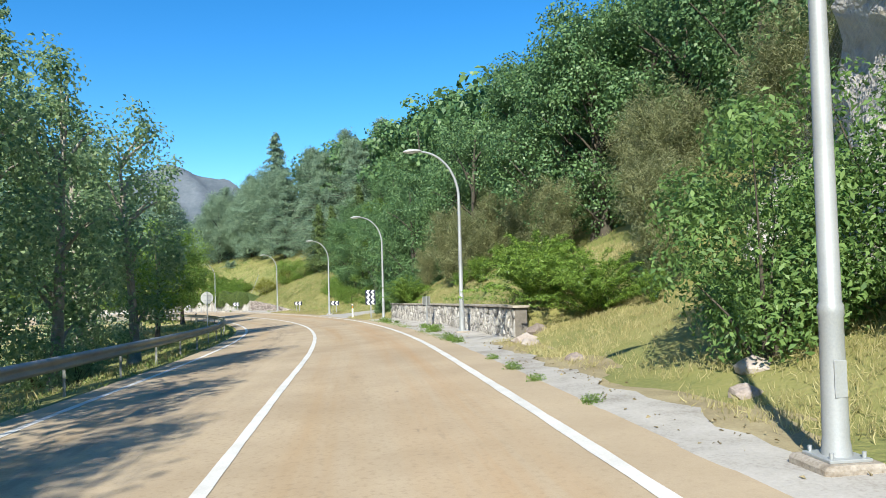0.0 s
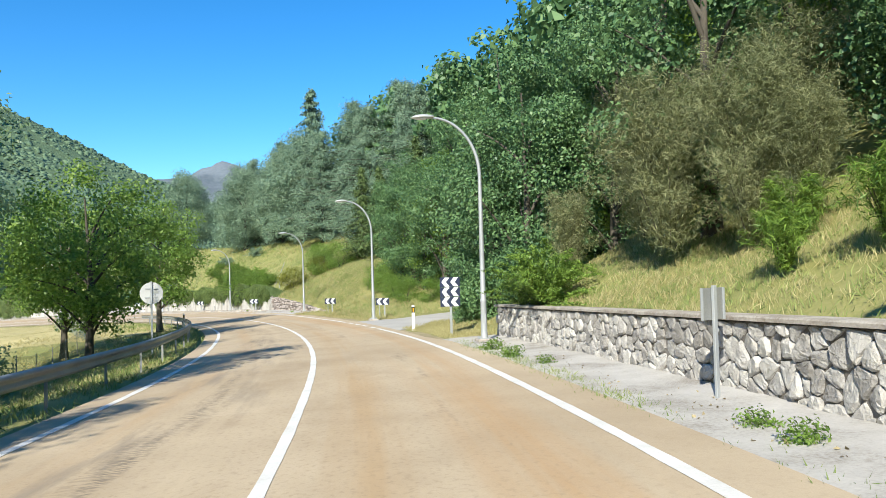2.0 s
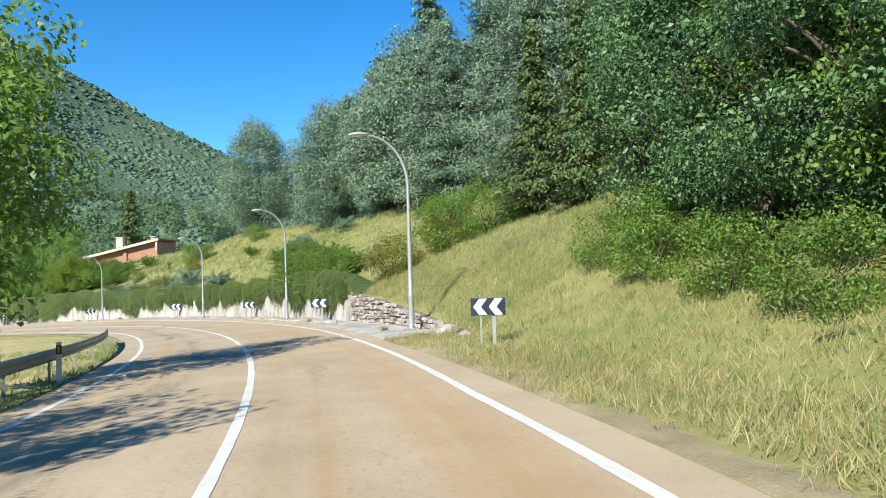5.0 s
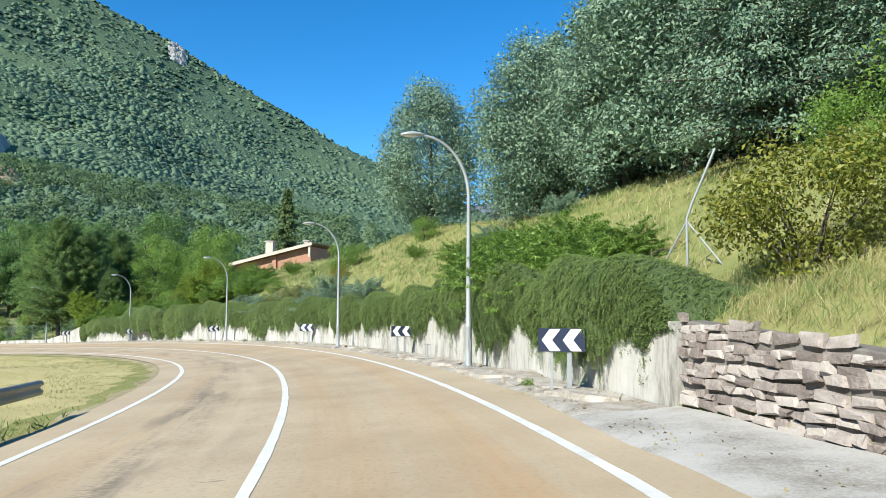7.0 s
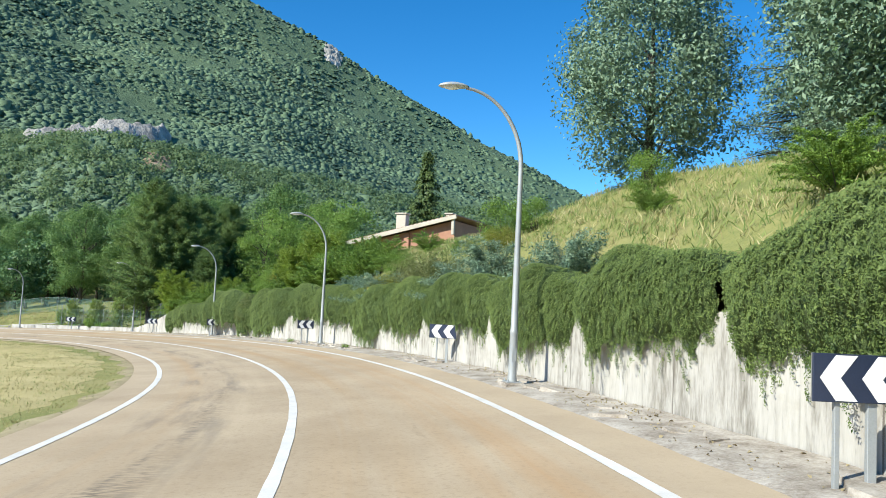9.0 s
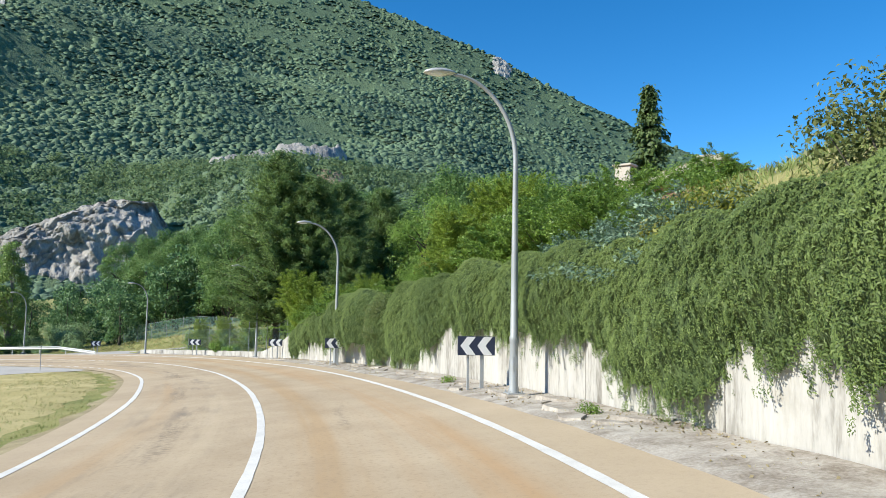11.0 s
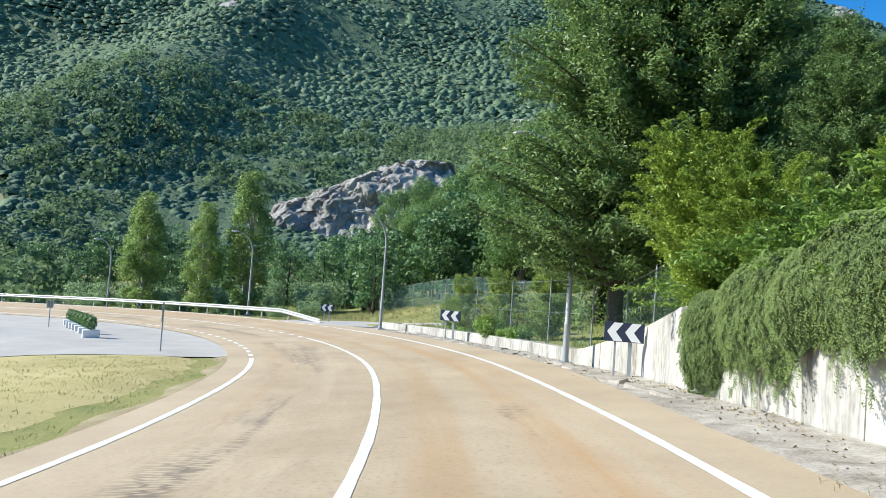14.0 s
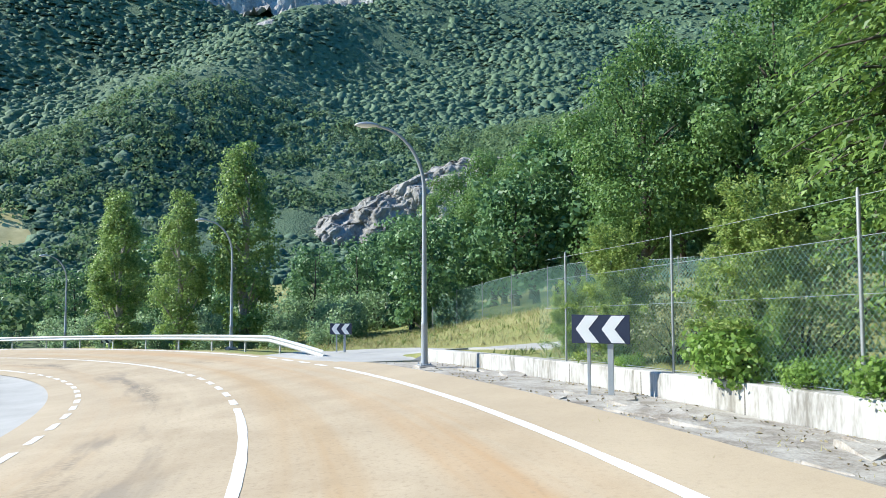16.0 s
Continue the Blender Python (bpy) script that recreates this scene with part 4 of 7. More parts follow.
STONE_TOP = lambda s: np.interp(s, [20.5, 48.6], [1.16, 1.16]) + 0 * s
DRY_TOP = lambda s: np.interp(s, [83.5, 86.5, 90, 94, 98.8], [0.46, 0.66, 0.98, 1.34, 1.72])
CON_TOP = lambda s: np.interp(s, [98.8, 105, 130, 180, 183.5, 185.5, 190, 191, 212.5], [1.62, 1.9, 2.0, 2.2, 2.12, 1.65, 0.84, 0.74, 0.72])
stone_wall = wall_strip("wall_stone", 20.5, 48.6, 5.80, 6.15, STONE_TOP, SHADED_JOINT, "grey rubble stone retaining wall with a flat cap")
dry_wall = wall_strip("wall_dry_stone", 83.5, 98.75, 5.95, 6.3, lambda s: DRY_TOP(s) - 0.08, SHADED_JOINT, "pinkish dry stone retaining wall stepping up the bank")
wall_strip("wall_concrete", 98.8, 212.6, wall_line, lambda s: wall_line(s) + 0.35, CON_TOP, CONCRETE, "stained white concrete retaining wall")
wall_strip("cap", 20.4, 48.7, 5.72, 6.2, lambda s: STONE_TOP(s) + 0.07, GUTTER, "weathered concrete cap on the stone wall", "wall cap", base=1.165)

# ---- trees and shrubs ----


def place(ob, m, first):
    """The first one is moved, the others are copies."""
    if first:
        ob.matrix_world = m
        return ob
    made = copy_thing(ob, m)
    made.matrix_basis = m
    return made


def broadleaf(name, seed, H, R, clear, n, size, mat, bark, label, category="tree", columnar=False, aspect=0.6, limbs=14, clumps=0, taper=0.25):
    rng = np.random.default_rng(seed)
    ob = thing(name, Matrix.Identity(4), label, category)
    lean = rng.normal(size=2) * 0.03 * H
    q = np.linspace(0, 1, 9)
    top = 0.86 * H
    tp = np.stack([lean[0] * q ** 2 + 0.05 * np.sin(q * 7), lean[1] * q ** 2 + 0.05 * np.cos(q * 6) - 0.05, q * top - 0.15], 1)
    r0 = 0.018 * H + 0.03
    pieces = [tube(tp, r0 * (1 - 0.85 * q) * (1 + 0.5 * np.exp(-q * 18)), 9)]
    mid, half = (clear + H) / 2, (H - clear) / 2
    k = clumps or (52 if not columnar else 60)
    cs = []
    while len(cs) < k:
        d = rng.normal(size=3)
        d /= np.linalg.norm(d)
        w = rng.uniform(0.35, 1) ** 0.5
        z = mid + d[2] * half * w
        f = (z - clear) / (H - clear)
        wide = R * (np.sin(np.pi * np.clip(0.12 + f * 0.88, 0, 1)) ** 0.6 if columnar else 1.0) * (1.0 if columnar else 1.05 - taper * f)
        cs.append((d[0] * wide * w * rng.uniform(0.8, 1.1), d[1] * wide * w * rng.uniform(0.8, 1.1), z))
    cs = np.array(cs)
    for c in cs[rng.permutation(k)[:limbs]]:
        z0 = np.clip(c[2] - rng.uniform(0.25, 0.6) * (H - clear) * (0.5 if not columnar else 0.35), clear * 0.75, top * 0.92)
        f = z0 / top
        a = np.array([np.interp(f, q, tp[:, 0]), np.interp(f, q, tp[:, 1]), z0])
        t = np.linspace(0, 1, 5)[:, None]
        b = a + (c - a) * t + np.array([0, 0, 0.12 * H * 0.3]) * np.sin(t * np.pi) * 0.5
        pieces.append(tube(b, np.linspace(r0 * 0.38, r0 * 0.08, 5), 5))
    mesh_object("trunk", *pieces[0], bark, ob, smooth=True)
    tagged(mesh_object("branchwork", *merged(pieces[1:]), bark, ob, smooth=True), kind="stuff")
    who = rng.integers(0, k, n)
    rad = (0.20 * R + 0.32) * rng.uniform(0.7, 1.25, k)
    off = rng.normal(size=(n, 3))
    off /= np.linalg.norm(off, axis=1)[:, None]
    off *= (rng.uniform(0.2, 1.15, (n, 1)) ** 0.6) * rad[who][:, None] * (1, 1, 0.7 if not columnar else 1.2)
    face = off / (np.linalg.norm(off, axis=1)[:, None] + 1e-9) + (0, 0, 0.5)
    v, f = leaves(rng, cs[who] + off, size, aspect, face)
    mesh_object("crown", v, f, mat, ob)
    return ob


def conifer(name, seed, H, R, mat, label, step=0.34, droop=0.25, start=0.06, per=11, size=0.34, fill=1, power=0.85, aspect=0.42, loose=0.17):
    rng = np.random.default_rng(seed)
    ob = thing(name, Matrix.Identity(4), label, "tree")
    z = np.linspace(-0.15, H, 8)
    pieces = [tube(np.stack([0.04 * np.sin(z), 0.04 * np.cos(z), z], 1), np.linspace(0.017 * H + 0.03, 0.012, 8), 8)]
    pts, ways = [], []
    for zz in np.arange(start * H, 0.985 * H, step):
        f = zz / H
        full = R * (1 - f) ** power * (1 if f > 0.16 else 0.75 + f * 1.5) + 0.12
        for b in range(rng.integers(4, 7)):
            a = rng.uniform(0, 2 * np.pi)
            L = full * rng.uniform(0.6, 1.12)
            rise = rng.uniform(-0.1, 0.35) if f > 0.5 else rng.uniform(-0.15, 0.2)
            t = np.linspace(0.15, 1, max(3, int(per * (0.35 + 0.65 * L / R))))
            x = L * t
            y = zz + rng.uniform(-0.15, 0.15) + L * (rise * t - droop * t * t)
            p = np.stack([np.cos(a) * x, np.sin(a) * x, y], 1)
            if L > 0.8:
                pieces.append(tube(np.concatenate([[[0, 0, zz]], p[[len(p) // 2, -1]]]), [0.012 * L + 0.012, 0.01 * L, 0.006], 4))
            side = np.array([-np.sin(a), np.cos(a), 0])
            out = np.array([np.cos(a), np.sin(a), -0.25])
            for sg in (-1, 0, 1):
                w = (0.28 * L * (1.05 - t) + 0.08) * sg
                pts.append(p + side * w[:, None] + rng.normal(size=p.shape) * 0.07)
                ways.append(np.tile(out + side * sg * 0.8, (len(p), 1)))
    mesh_object("trunk", *pieces[0], BARK, ob, smooth=True)
    tagged(mesh_object("branchwork", *merged(pieces[1:]), BARK, ob, smooth=True), kind="stuff")
    pts, ways = np.concatenate(pts), np.concatenate(ways)
    pts = np.concatenate([pts] + [pts + rng.normal(size=pts.shape) * loose for _ in range(fill)])
    ways = np.concatenate([ways] * (fill + 1))
    v, f = leaves(rng, pts, size, aspect, ways * (0.5, 0.5, 0) + (0, 0, 0.75), ways, 0.4)
    mesh_object("crown", v, f, mat, ob)
    return ob


def feather(rng, p, side, spray, per, up=0.25):
    """Short leafy sprays to both sides of the twig p, shorter towards its tip; their leaf places and ways."""
    n = len(p)
    t = np.linspace(0, 1, n)[:, None]
    axis = np.gradient(p, axis=0)
    axis /= np.linalg.norm(axis, axis=1)[:, None] + 1e-9
    pts, ways = [], []
    for sg in (-1, 1):
        way = axis * rng.uniform(0.6, 1.0, (n, 1)) + sg * side * rng.uniform(0.5, 0.9, (n, 1)) + np.array([0, 0, up]) * rng.uniform(-0.4, 1.0, (n, 1))
        way /= np.linalg.norm(way, axis=1)[:, None] + 1e-9
        length = (spray * (1.08 - t) + 0.03) * rng.uniform(0.6, 1.2, (n, 1))
        for k in range(per):
            f = (k + 0.6) / per
            pts.append(p + way * length * f + np.array([0, 0, -0.12]) * length * f * f)
            ways.append(way)
    pts.append(p), ways.append(axis)
    return np.concatenate(pts), np.concatenate(ways)


def plume_shrub(name, seed, R, H, mat, label, plumes=46, per=20, size=0.17, up=0.35, aspect=0.34, stems=True, spray=0.22, sub=3, ragged=0.03):
    """A spreading shrub of arching feathered plumes."""
    rng = np.random.default_rng(seed)
    ob = thing(name, Matrix.Identity(4), label, "shrub")
    pts, ways, pieces = [], [], []
    for k in range(plumes):
        a, rise = rng.uniform(0, 2 * np.pi), rng.uniform(0, 1) ** (1 - up)
        L = R * rng.uniform(0.6, 1.15) * (1 - 0.25 * rise)
        t = np.linspace(0.14, 1, per)
        hor, ver = L * t * (1 - 0.45 * rise), H * (rise * 0.95 + 0.10) * rng.uniform(0.8, 1.1) * np.sin(t * np.pi * (0.5 + 0.10 * (1 - rise)))
        bend = rng.normal() * 0.25 * t * t
        p = np.stack([np.cos(a + bend) * hor, np.sin(a + bend) * hor, ver], 1)
        q, w = feather(rng, p, np.array([-np.sin(a), np.cos(a), 0.0]), spray * R, sub)
        pts.append(q + rng.normal(size=q.shape) * ragged * R)
        ways.append(w)
        if stems and k < 12:
            pieces.append(tube(p[[0, per // 5, 2 * per // 5, per // 2]] - (0, 0, 0.03), [0.016, 0.012, 0.009, 0.004], 4))
    if pieces:
        v, f = merged(pieces)
        mesh_object("stem", v, f, BARK, ob)
    ways = np.concatenate(ways)
    v, f = leaves(rng, np.concatenate(pts), size, aspect, np.array([[0, 0, 0.8]]) + ways * (0.25, 0.25, 0), ways, 0.5)
    mesh_object("foliage", v, f, mat, ob)
    return ob


def feather_tree(name, seed, H, R, mat, label, step=0.24, rise=0.55, start=0.05, size=0.2, aspect=0.26, power=0.7, bare=0.1, per=15, fill=2, sub=3, curl=0.2):
    """A conifer of upswept branches, each a feathered spray."""
    rng = np.random.default_rng(seed)
    ob = thing(name, Matrix.Identity(4), label, "tree")
    z = np.linspace(-0.15, H, 8)
    pieces = [tube(np.stack([0.04 * np.sin(z), 0.04 * np.cos(z), z], 1), np.linspace(0.016 * H + 0.03, 0.012, 8), 8)]
    pts, ways = [], []
    for zz in np.arange(start * H, 0.975 * H, step):
        f = zz / H
        full = R * (1 - f) ** power * min(1.0, 0.62 + 2.2 * f) + 0.15
        for b in range(rng.integers(5, 8)):
            a = rng.uniform(0, 2 * np.pi)
            L = full * rng.uniform(0.55, 1.18)
            up = rise * (0.75 + 0.6 * f) * rng.uniform(0.6, 1.3)
            n = max(5, int(per * (0.3 + 0.7 * L / R)))
            t = np.linspace(bare + 0.12, 1, n)
            p = np.stack([np.cos(a) * L * t, np.sin(a) * L * t, zz + L * (up * t - curl * t * t * up - 0.1 * t * (1 - f))], 1)
            if L > 0.8:
                pieces.append(tube(np.concatenate([[[0, 0, zz]], p[[n // 2, -1]]]), [0.011 * L + 0.012, 0.008 * L, 0.004], 4))
            q, w = feather(rng, p, np.array([-np.sin(a), np.cos(a), 0.0]), 0.2 * L + 0.12, sub)
            for k in range(fill):
                pts.append(q + rng.normal(size=q.shape) * (0.05 + 0.05 * k))
                ways.append(w)
    mesh_object("trunk", *pieces[0], BARK, ob, smooth=True)
    tagged(mesh_object("branchwork", *merged(pieces[1:]), BARK, ob, smooth=True), kind="stuff")
    ways = np.concatenate(ways)
    v, f = leaves(rng, np.concatenate(pts), size, aspect, ways * (0.4, 0.4, 0) + (0, 0, 0.7), ways, 0.45)
    mesh_object("crown", v, f, mat, ob)
    return ob


def bush(name, seed, R, H, n, size, mat, label, aspect=0.5, bark=BARK, stems=12):
    """A rounded leafy bush that reaches the ground."""
    rng = np.random.default_rng(seed)
    ob = thing(name, Matrix.Identity(4), label, "shrub")
    k = 30
    d = rng.normal(size=(k, 3))
    d /= np.linalg.norm(d, axis=1)[:, None]
    cs = np.stack([d[:, 0] * R * 0.72, d[:, 1] * R * 0.72, H * (0.47 + 0.4 * d[:, 2])], 1) * rng.uniform(0.75, 1.08, (k, 1))
    pieces = []
    for c in cs[:stems]:
        pieces.append(tube([(0.1 * c[0], 0.1 * c[1], -0.1), (0.45 * c[0], 0.45 * c[1], c[2] * 0.5), tuple(c)], [0.03 + 0.008 * H, 0.02, 0.006], 5))
    v, f = merged(pieces)
    mesh_object("stem", v, f, bark, ob)
    who = rng.integers(0, k, n)
    off = rng.normal(size=(n, 3))
    off /= np.linalg.norm(off, axis=1)[:, None]
    off *= rng.uniform(0.25, 1.1, (n, 1)) ** 0.6 * (0.3 * R + 0.12) * (1, 1, 0.8)
    p = cs[who] + off
    p[:, 2] = np.maximum(p[:, 2], 0.03)
    v, f = leaves(rng, p, size, aspect, off / np.linalg.norm(off, axis=1)[:, None] + (0, 0, 0.4))
    mesh_object("foliage", v, f, mat, ob)
    return ob


def spread(ob, spots, seed=0, sink=0.1):
    """Stand copies of a thing at (s, u, scale) on the ground."""
    rng = np.random.default_rng(seed)
    for k, (s, u, sc) in enumerate(spots):
        m = stand(s, u, float(ground_h(s, u)[0]) - sink, rng.uniform(0, 360), sc)
        place(ob, m, k == 0)


oak_a = broadleaf("oak_tree", 11, 10, 3.7, 0.5, 13000, 0.165, LEAF_OAK, BARK, "dark green broadleaf tree on the wooded slope")
oak_b = broadleaf("oak_tree", 12, 11, 3.4, 0.6, 13000, 0.165, LEAF_OAK, BARK, "dark green broadleaf tree on the wooded slope")
oak_far = broadleaf("oak_tree", 19, 10.5, 3.8, 0.5, 2600, 0.42, LEAF_OAK, BARK, "broadleaf tree in the wood, deep green", limbs=5)
ash = broadleaf("ash_tree", 13, 9, 3.1, 0.5, 10000, 0.165, LEAF_LIME, BARK, "fresh green broadleaf tree at the edge of the wood")
poplar = broadleaf("poplar_tree", 14, 15, 2.6, 0.7, 8000, 0.21, LEAF_POPLAR, PALE_BARK, "slender poplar with pale trunk and shimmering leaves", columnar=True)
poplar_b = broadleaf("poplar_tree", 15, 14, 2.8, 1.0, 8000, 0.21, LEAF_POPLAR, PALE_BARK, "slender poplar with pale trunk and shimmering leaves", columnar=True)
big_oak = broadleaf("beech_tree", 18, 15, 5.2, 0.6, 22000, 0.22, LEAF_BIG, BARK, "tall full beech with a broad fresh green crown")
linden = broadleaf("linden_tree", 16, 7.6, 2.5, 1.7, 12000, 0.15, LEAF_LIME, BARK, "round bright green linden behind the guard rail")
spruce_blue = conifer("blue_cedar", 21, 12.5, 4.6, LEAF_BLUE, "broad silvery blue cedar on the slope", step=0.36, droop=0.12, per=15, size=0.19, power=0.55, fill=6, loose=0.2)
spruce_dark = conifer("spruce_tree", 22, 12, 3.2, LEAF_SPRUCE, "dark green spruce with a pointed top")
cedar = feather_tree("cedar_tree", 23, 15, 5.0, LEAF_CYPRESS, "large dark green cedar with upswept feathery branches", step=0.2, size=0.18, aspect=0.32, power=0.62, fill=5, per=19, start=0.13)
tall_cedar = conifer("cedar_tree", 24, 21, 7.2, LEAF_BLUE, "tall grey-green cedar above the wood", step=0.4, per=14, size=0.4, power=0.9, fill=2)

spread(linden, [(81.2, -6.35, 1.2)], 1, 0.05)
maple = broadleaf("maple_tree", 17, 7.6, 3.0, 1.5, 11000, 0.145, LEAF_LIME, BARK, "low spreading green maple beside the guard rail")
spread(maple, [(66.5, -9.6, 1.35), (72.5, -11.5, 1.2)], 2)
spread(poplar, [(24, -9.9, 0.9), (32, -10.2, 0.95), (45, -12.5, 0.95), (10, -7.7, 0.92), (-6, -7.4, 0.92), (18, -15, 1.1), (57, -13.5, 1.05), (2, -12, 1.05)], 3)
spread(poplar_b, [(18.5, -10.0, 0.95), (28.5, -12.0, 1.05), (38.2, -8.5, 0.93), (50, -14.5, 1.1), (8, -15, 1.15), (40, -18, 1.1), (62.5, -16, 1.1), (22, -19, 1.2), (2, -7.5, 0.9)], 4)
under = bush("riverside_bush", 31, 1.9, 2.6, 2600, 0.17, LEAF_POPLAR, "leafy bush under the roadside trees")
spread(under, [(14, -9.2, 0.9), (20, -11.5, 1.1), (30, -9.0, 0.8), (36, -12, 1.2), (47, -12.5, 1.0), (54, -11.5, 0.9), (26, -15.5, 1.3), (10, -13.5, 1.3)], 5)

shade_bush = bush("hazel_bush", 57, 1.5, 2.6, 6500, 0.12, LEAF_OAK, "dark leafy hazel filling the shade at the foot of the wood", 0.6)
# the last five are added as a dark backdrop for shaded ground behind the gate
spread(shade_bush, [(54.6, 7.4, 1.0), (56.4, 8.0, 1.05), (52.6, 7.3, 1.0), (57.9, 9.2, 1.0), (50.6, 7.6, 0.95), (55.4, 6.7, 0.6), (60.2, 9.6, 0.7), (69.6, 14.4, 1.2), (68.2, 15.8, 1.3), (66.4, 16.6, 1.3), (71.2, 13.2, 1.1), (64.8, 16.0, 1.2)], 53)

# the wood on the slope
rng = np.random.default_rng(8)
oaks_a, oaks_b, ashes, oaks_far = [], [], [], []
oak_near = broadleaf("oak_tree", 54, 10.5, 3.6, 0.4, 17000, 0.155, LEAF_OAK, BARK, "broadleaf tree hanging over the side road")
spread(oak_near, [(53.2, 8.4, 0.95), (56.5, 11.8, 1.0), (50.5, 10.8, 0.9), (58.4, 9.2, 0.9), (61.6, 11.2, 0.95), (63.4, 14.2, 0.9), (60.2, 13.2, 1.0), (57.0, 8.5, 0.85), (28, 11.5, 0.85), (33, 12, 0.85)], 32)
for s in np.arange(10, 98, 4.3):
    for k, u in enumerate((11.0, 15.0, 20, 26, 33, 42)):
        ss, uu = s + rng.uniform(-1.6, 1.6), u + rng.uniform(-1.5, 1.5)
        if ss < 17 and uu < 24 or ss < 24.5 and uu < 14 or 55.5 < ss < 71 and uu < 17.5 or 71 <= ss < 86 and uu < 12.5 or ss >= 86 and uu < 22:
            continue
        spot = (ss, uu, rng.uniform(0.85, 1.2) * (1 if k else 0.82))
        (oaks_far if k > 2 else (oaks_a, oaks_b, ashes)[0 if rng.random() < 0.42 else 1 if rng.random() < 0.75 else 2]).append(spot)
oaks_far += [(112, 31, 1.8), (120, 33, 1.9), (102, 25, 1.6), (90, 24, 1.6), (85, 23, 1.6), (77, 25, 1.8), (70, 24, 1.8), (64, 21, 1.9), (128, 35, 1.9), (93, 33, 1.75), (98, 36, 1.8), (103, 34, 1.8), (108, 37, 1.7), (113, 35, 1.5), (96, 43, 1.9), (105, 44, 1.8), (89, 38, 1.8), (84, 36, 1.7), (79, 38, 1.7), (73, 39, 1.7), (67, 40, 1.7), (100, 30, 1.5), (94, 28.5, 1.4), (88, 30, 1.5), (107, 30, 1.4), (117, 40, 1.3), (136, 27, 1.15), (139, 31, 1.1)]
oaks_a += [(69, 19.5, 1.05), (2, 17, 1.0), (-6, 19, 1.0), (71, 15.5, 0.8), (83, 13.8, 0.72), (75.4, 10.9, 0.75), (81.2, 11.4, 0.78)]
oaks_b += [(60, 17.5, 1.0), (84.5, 19, 0.85), (74.5, 17, 1.0), (8, 19, 1.0), (76.5, 13.5, 0.8), (64.5, 13.8, 0.85), (70.6, 16.0, 0.9), (67.2, 17.6, 0.9), (63.8, 16.8, 0.9), (72.6, 11.2, 0.78), (78.2, 11.2, 0.8), (84.0, 12.0, 0.75)]
ashes += [(73.6, 11.6, 0.8), (79, 12.6, 0.8), (88.5, 17.5, 0.7), (80.5, 15.5, 1.0), (186, 17, 1.0), (190, 23, 1.3), (182, 22, 1.1), (178, 19, 0.8), (196, 27, 1.5), (187, 28, 1.4), (174, 17, 0.6)]
spread(oak_a, oaks_a, 9), spread(oak_b, oaks_b, 10), spread(ash, ashes, 11), spread(oak_far, oaks_far, 31)
spread(spruce_blue, [(71.8, 13.0, 0.5), (94, 20, 1.1), (99, 21.5, 1.2), (103.5, 19.5, 1.15), (108.5, 20.5, 1.25), (113, 18.6, 1.1), (123, 19.5, 1.1), (133, 23, 1.05), (101, 28, 1.35), (110, 28, 1.4), (119, 29, 1.35), (128, 29, 1.3), (138.5, 25, 0.85), (97, 14.8, 0.6)], 12)
broad_cedar = broadleaf("blue_cedar", 25, 13.2, 6.2, 0.5, 38000, 0.25, LEAF_BLUE, BARK, "wide silvery cedar with a rounded top on the slope", aspect=0.42, limbs=9, clumps=190, taper=0.7)
spread(broad_cedar, [(142.8, 19.4, 0.97), (131, 19.5, 0.95), (118.5, 19.6, 1.1), (128.5, 23.5, 1.05), (124, 21.0, 1.0)], 44)
spread(spruce_dark, [(94.5, 13.6, 0.75), (90.5, 13.5, 0.7), (87, 15.5, 0.8), (199, 21, 1.1), (197, 17, 1.0)], 13)
garden_spruce = conifer("spruce_tree", 27, 14, 3.9, LEAF_LIME_SPRUCE, "fresh green spruce with drooping layered branches in the garden", step=0.42, droop=0.42, start=0.05, per=16, size=0.24, power=0.7, fill=3, aspect=0.36, loose=0.12)
spread(garden_spruce, [(203.2, 15.0, 1.05), (200.4, 16.5, 1.0)], 46)
fir = conifer("fir_tree", 26, 13.5, 3.6, LEAF_SPRUCE, "dark pointed fir standing alone by the house", step=0.4, droop=0.3, per=12, size=0.42, power=0.9, fill=2)
spread(fir, [(177.1, 29.7, 1.0)], 45)
spread(tall_cedar, [(121.1, 23.1, 1.0)], 14)
spread(cedar, [(189.6, 7.2, 0.97), (193.5, 14.5, 0.9), (195.5, 20.5, 0.9), (202.5, 19.5, 1.0), (188.2, 9.2, 0.82), (184.6, 10.5, 0.45)], 15)

# trees round the bend
spread(big_oak, [(221, 26, 1.0), (216, 29, 1.05), (211, 27, 0.95), (226, 32, 0.95), (219, 37, 1.1), (213, 37, 1.1), (207, 33, 1.05), (204, 27, 1.0), (230, 41, 1.0), (202, 37, 1.1), (224, 44, 1.1), (198, 31, 1.1), (236, 36, 0.8), (242.8, 43.1, 1.0), (238.2, 38.7, 1.0), (233.2, 34.7, 0.95), (242.5, 52.1, 1.1), (237, 46.5, 1.1)], 41)
bend_poplar = broadleaf("poplar_tree", 56, 14, 2.2, 0.3, 17000, 0.2, LEAF_BEND, PALE_BARK, "full sunlit poplar behind the guard rail of the bend", clumps=150)
spread(bend_poplar, [(250.2, 10.6, 0.92), (253.0, 12.5, 0.85), (238.8, 7.4, 0.76), (237.0, 10.8, 1.0)], 16)
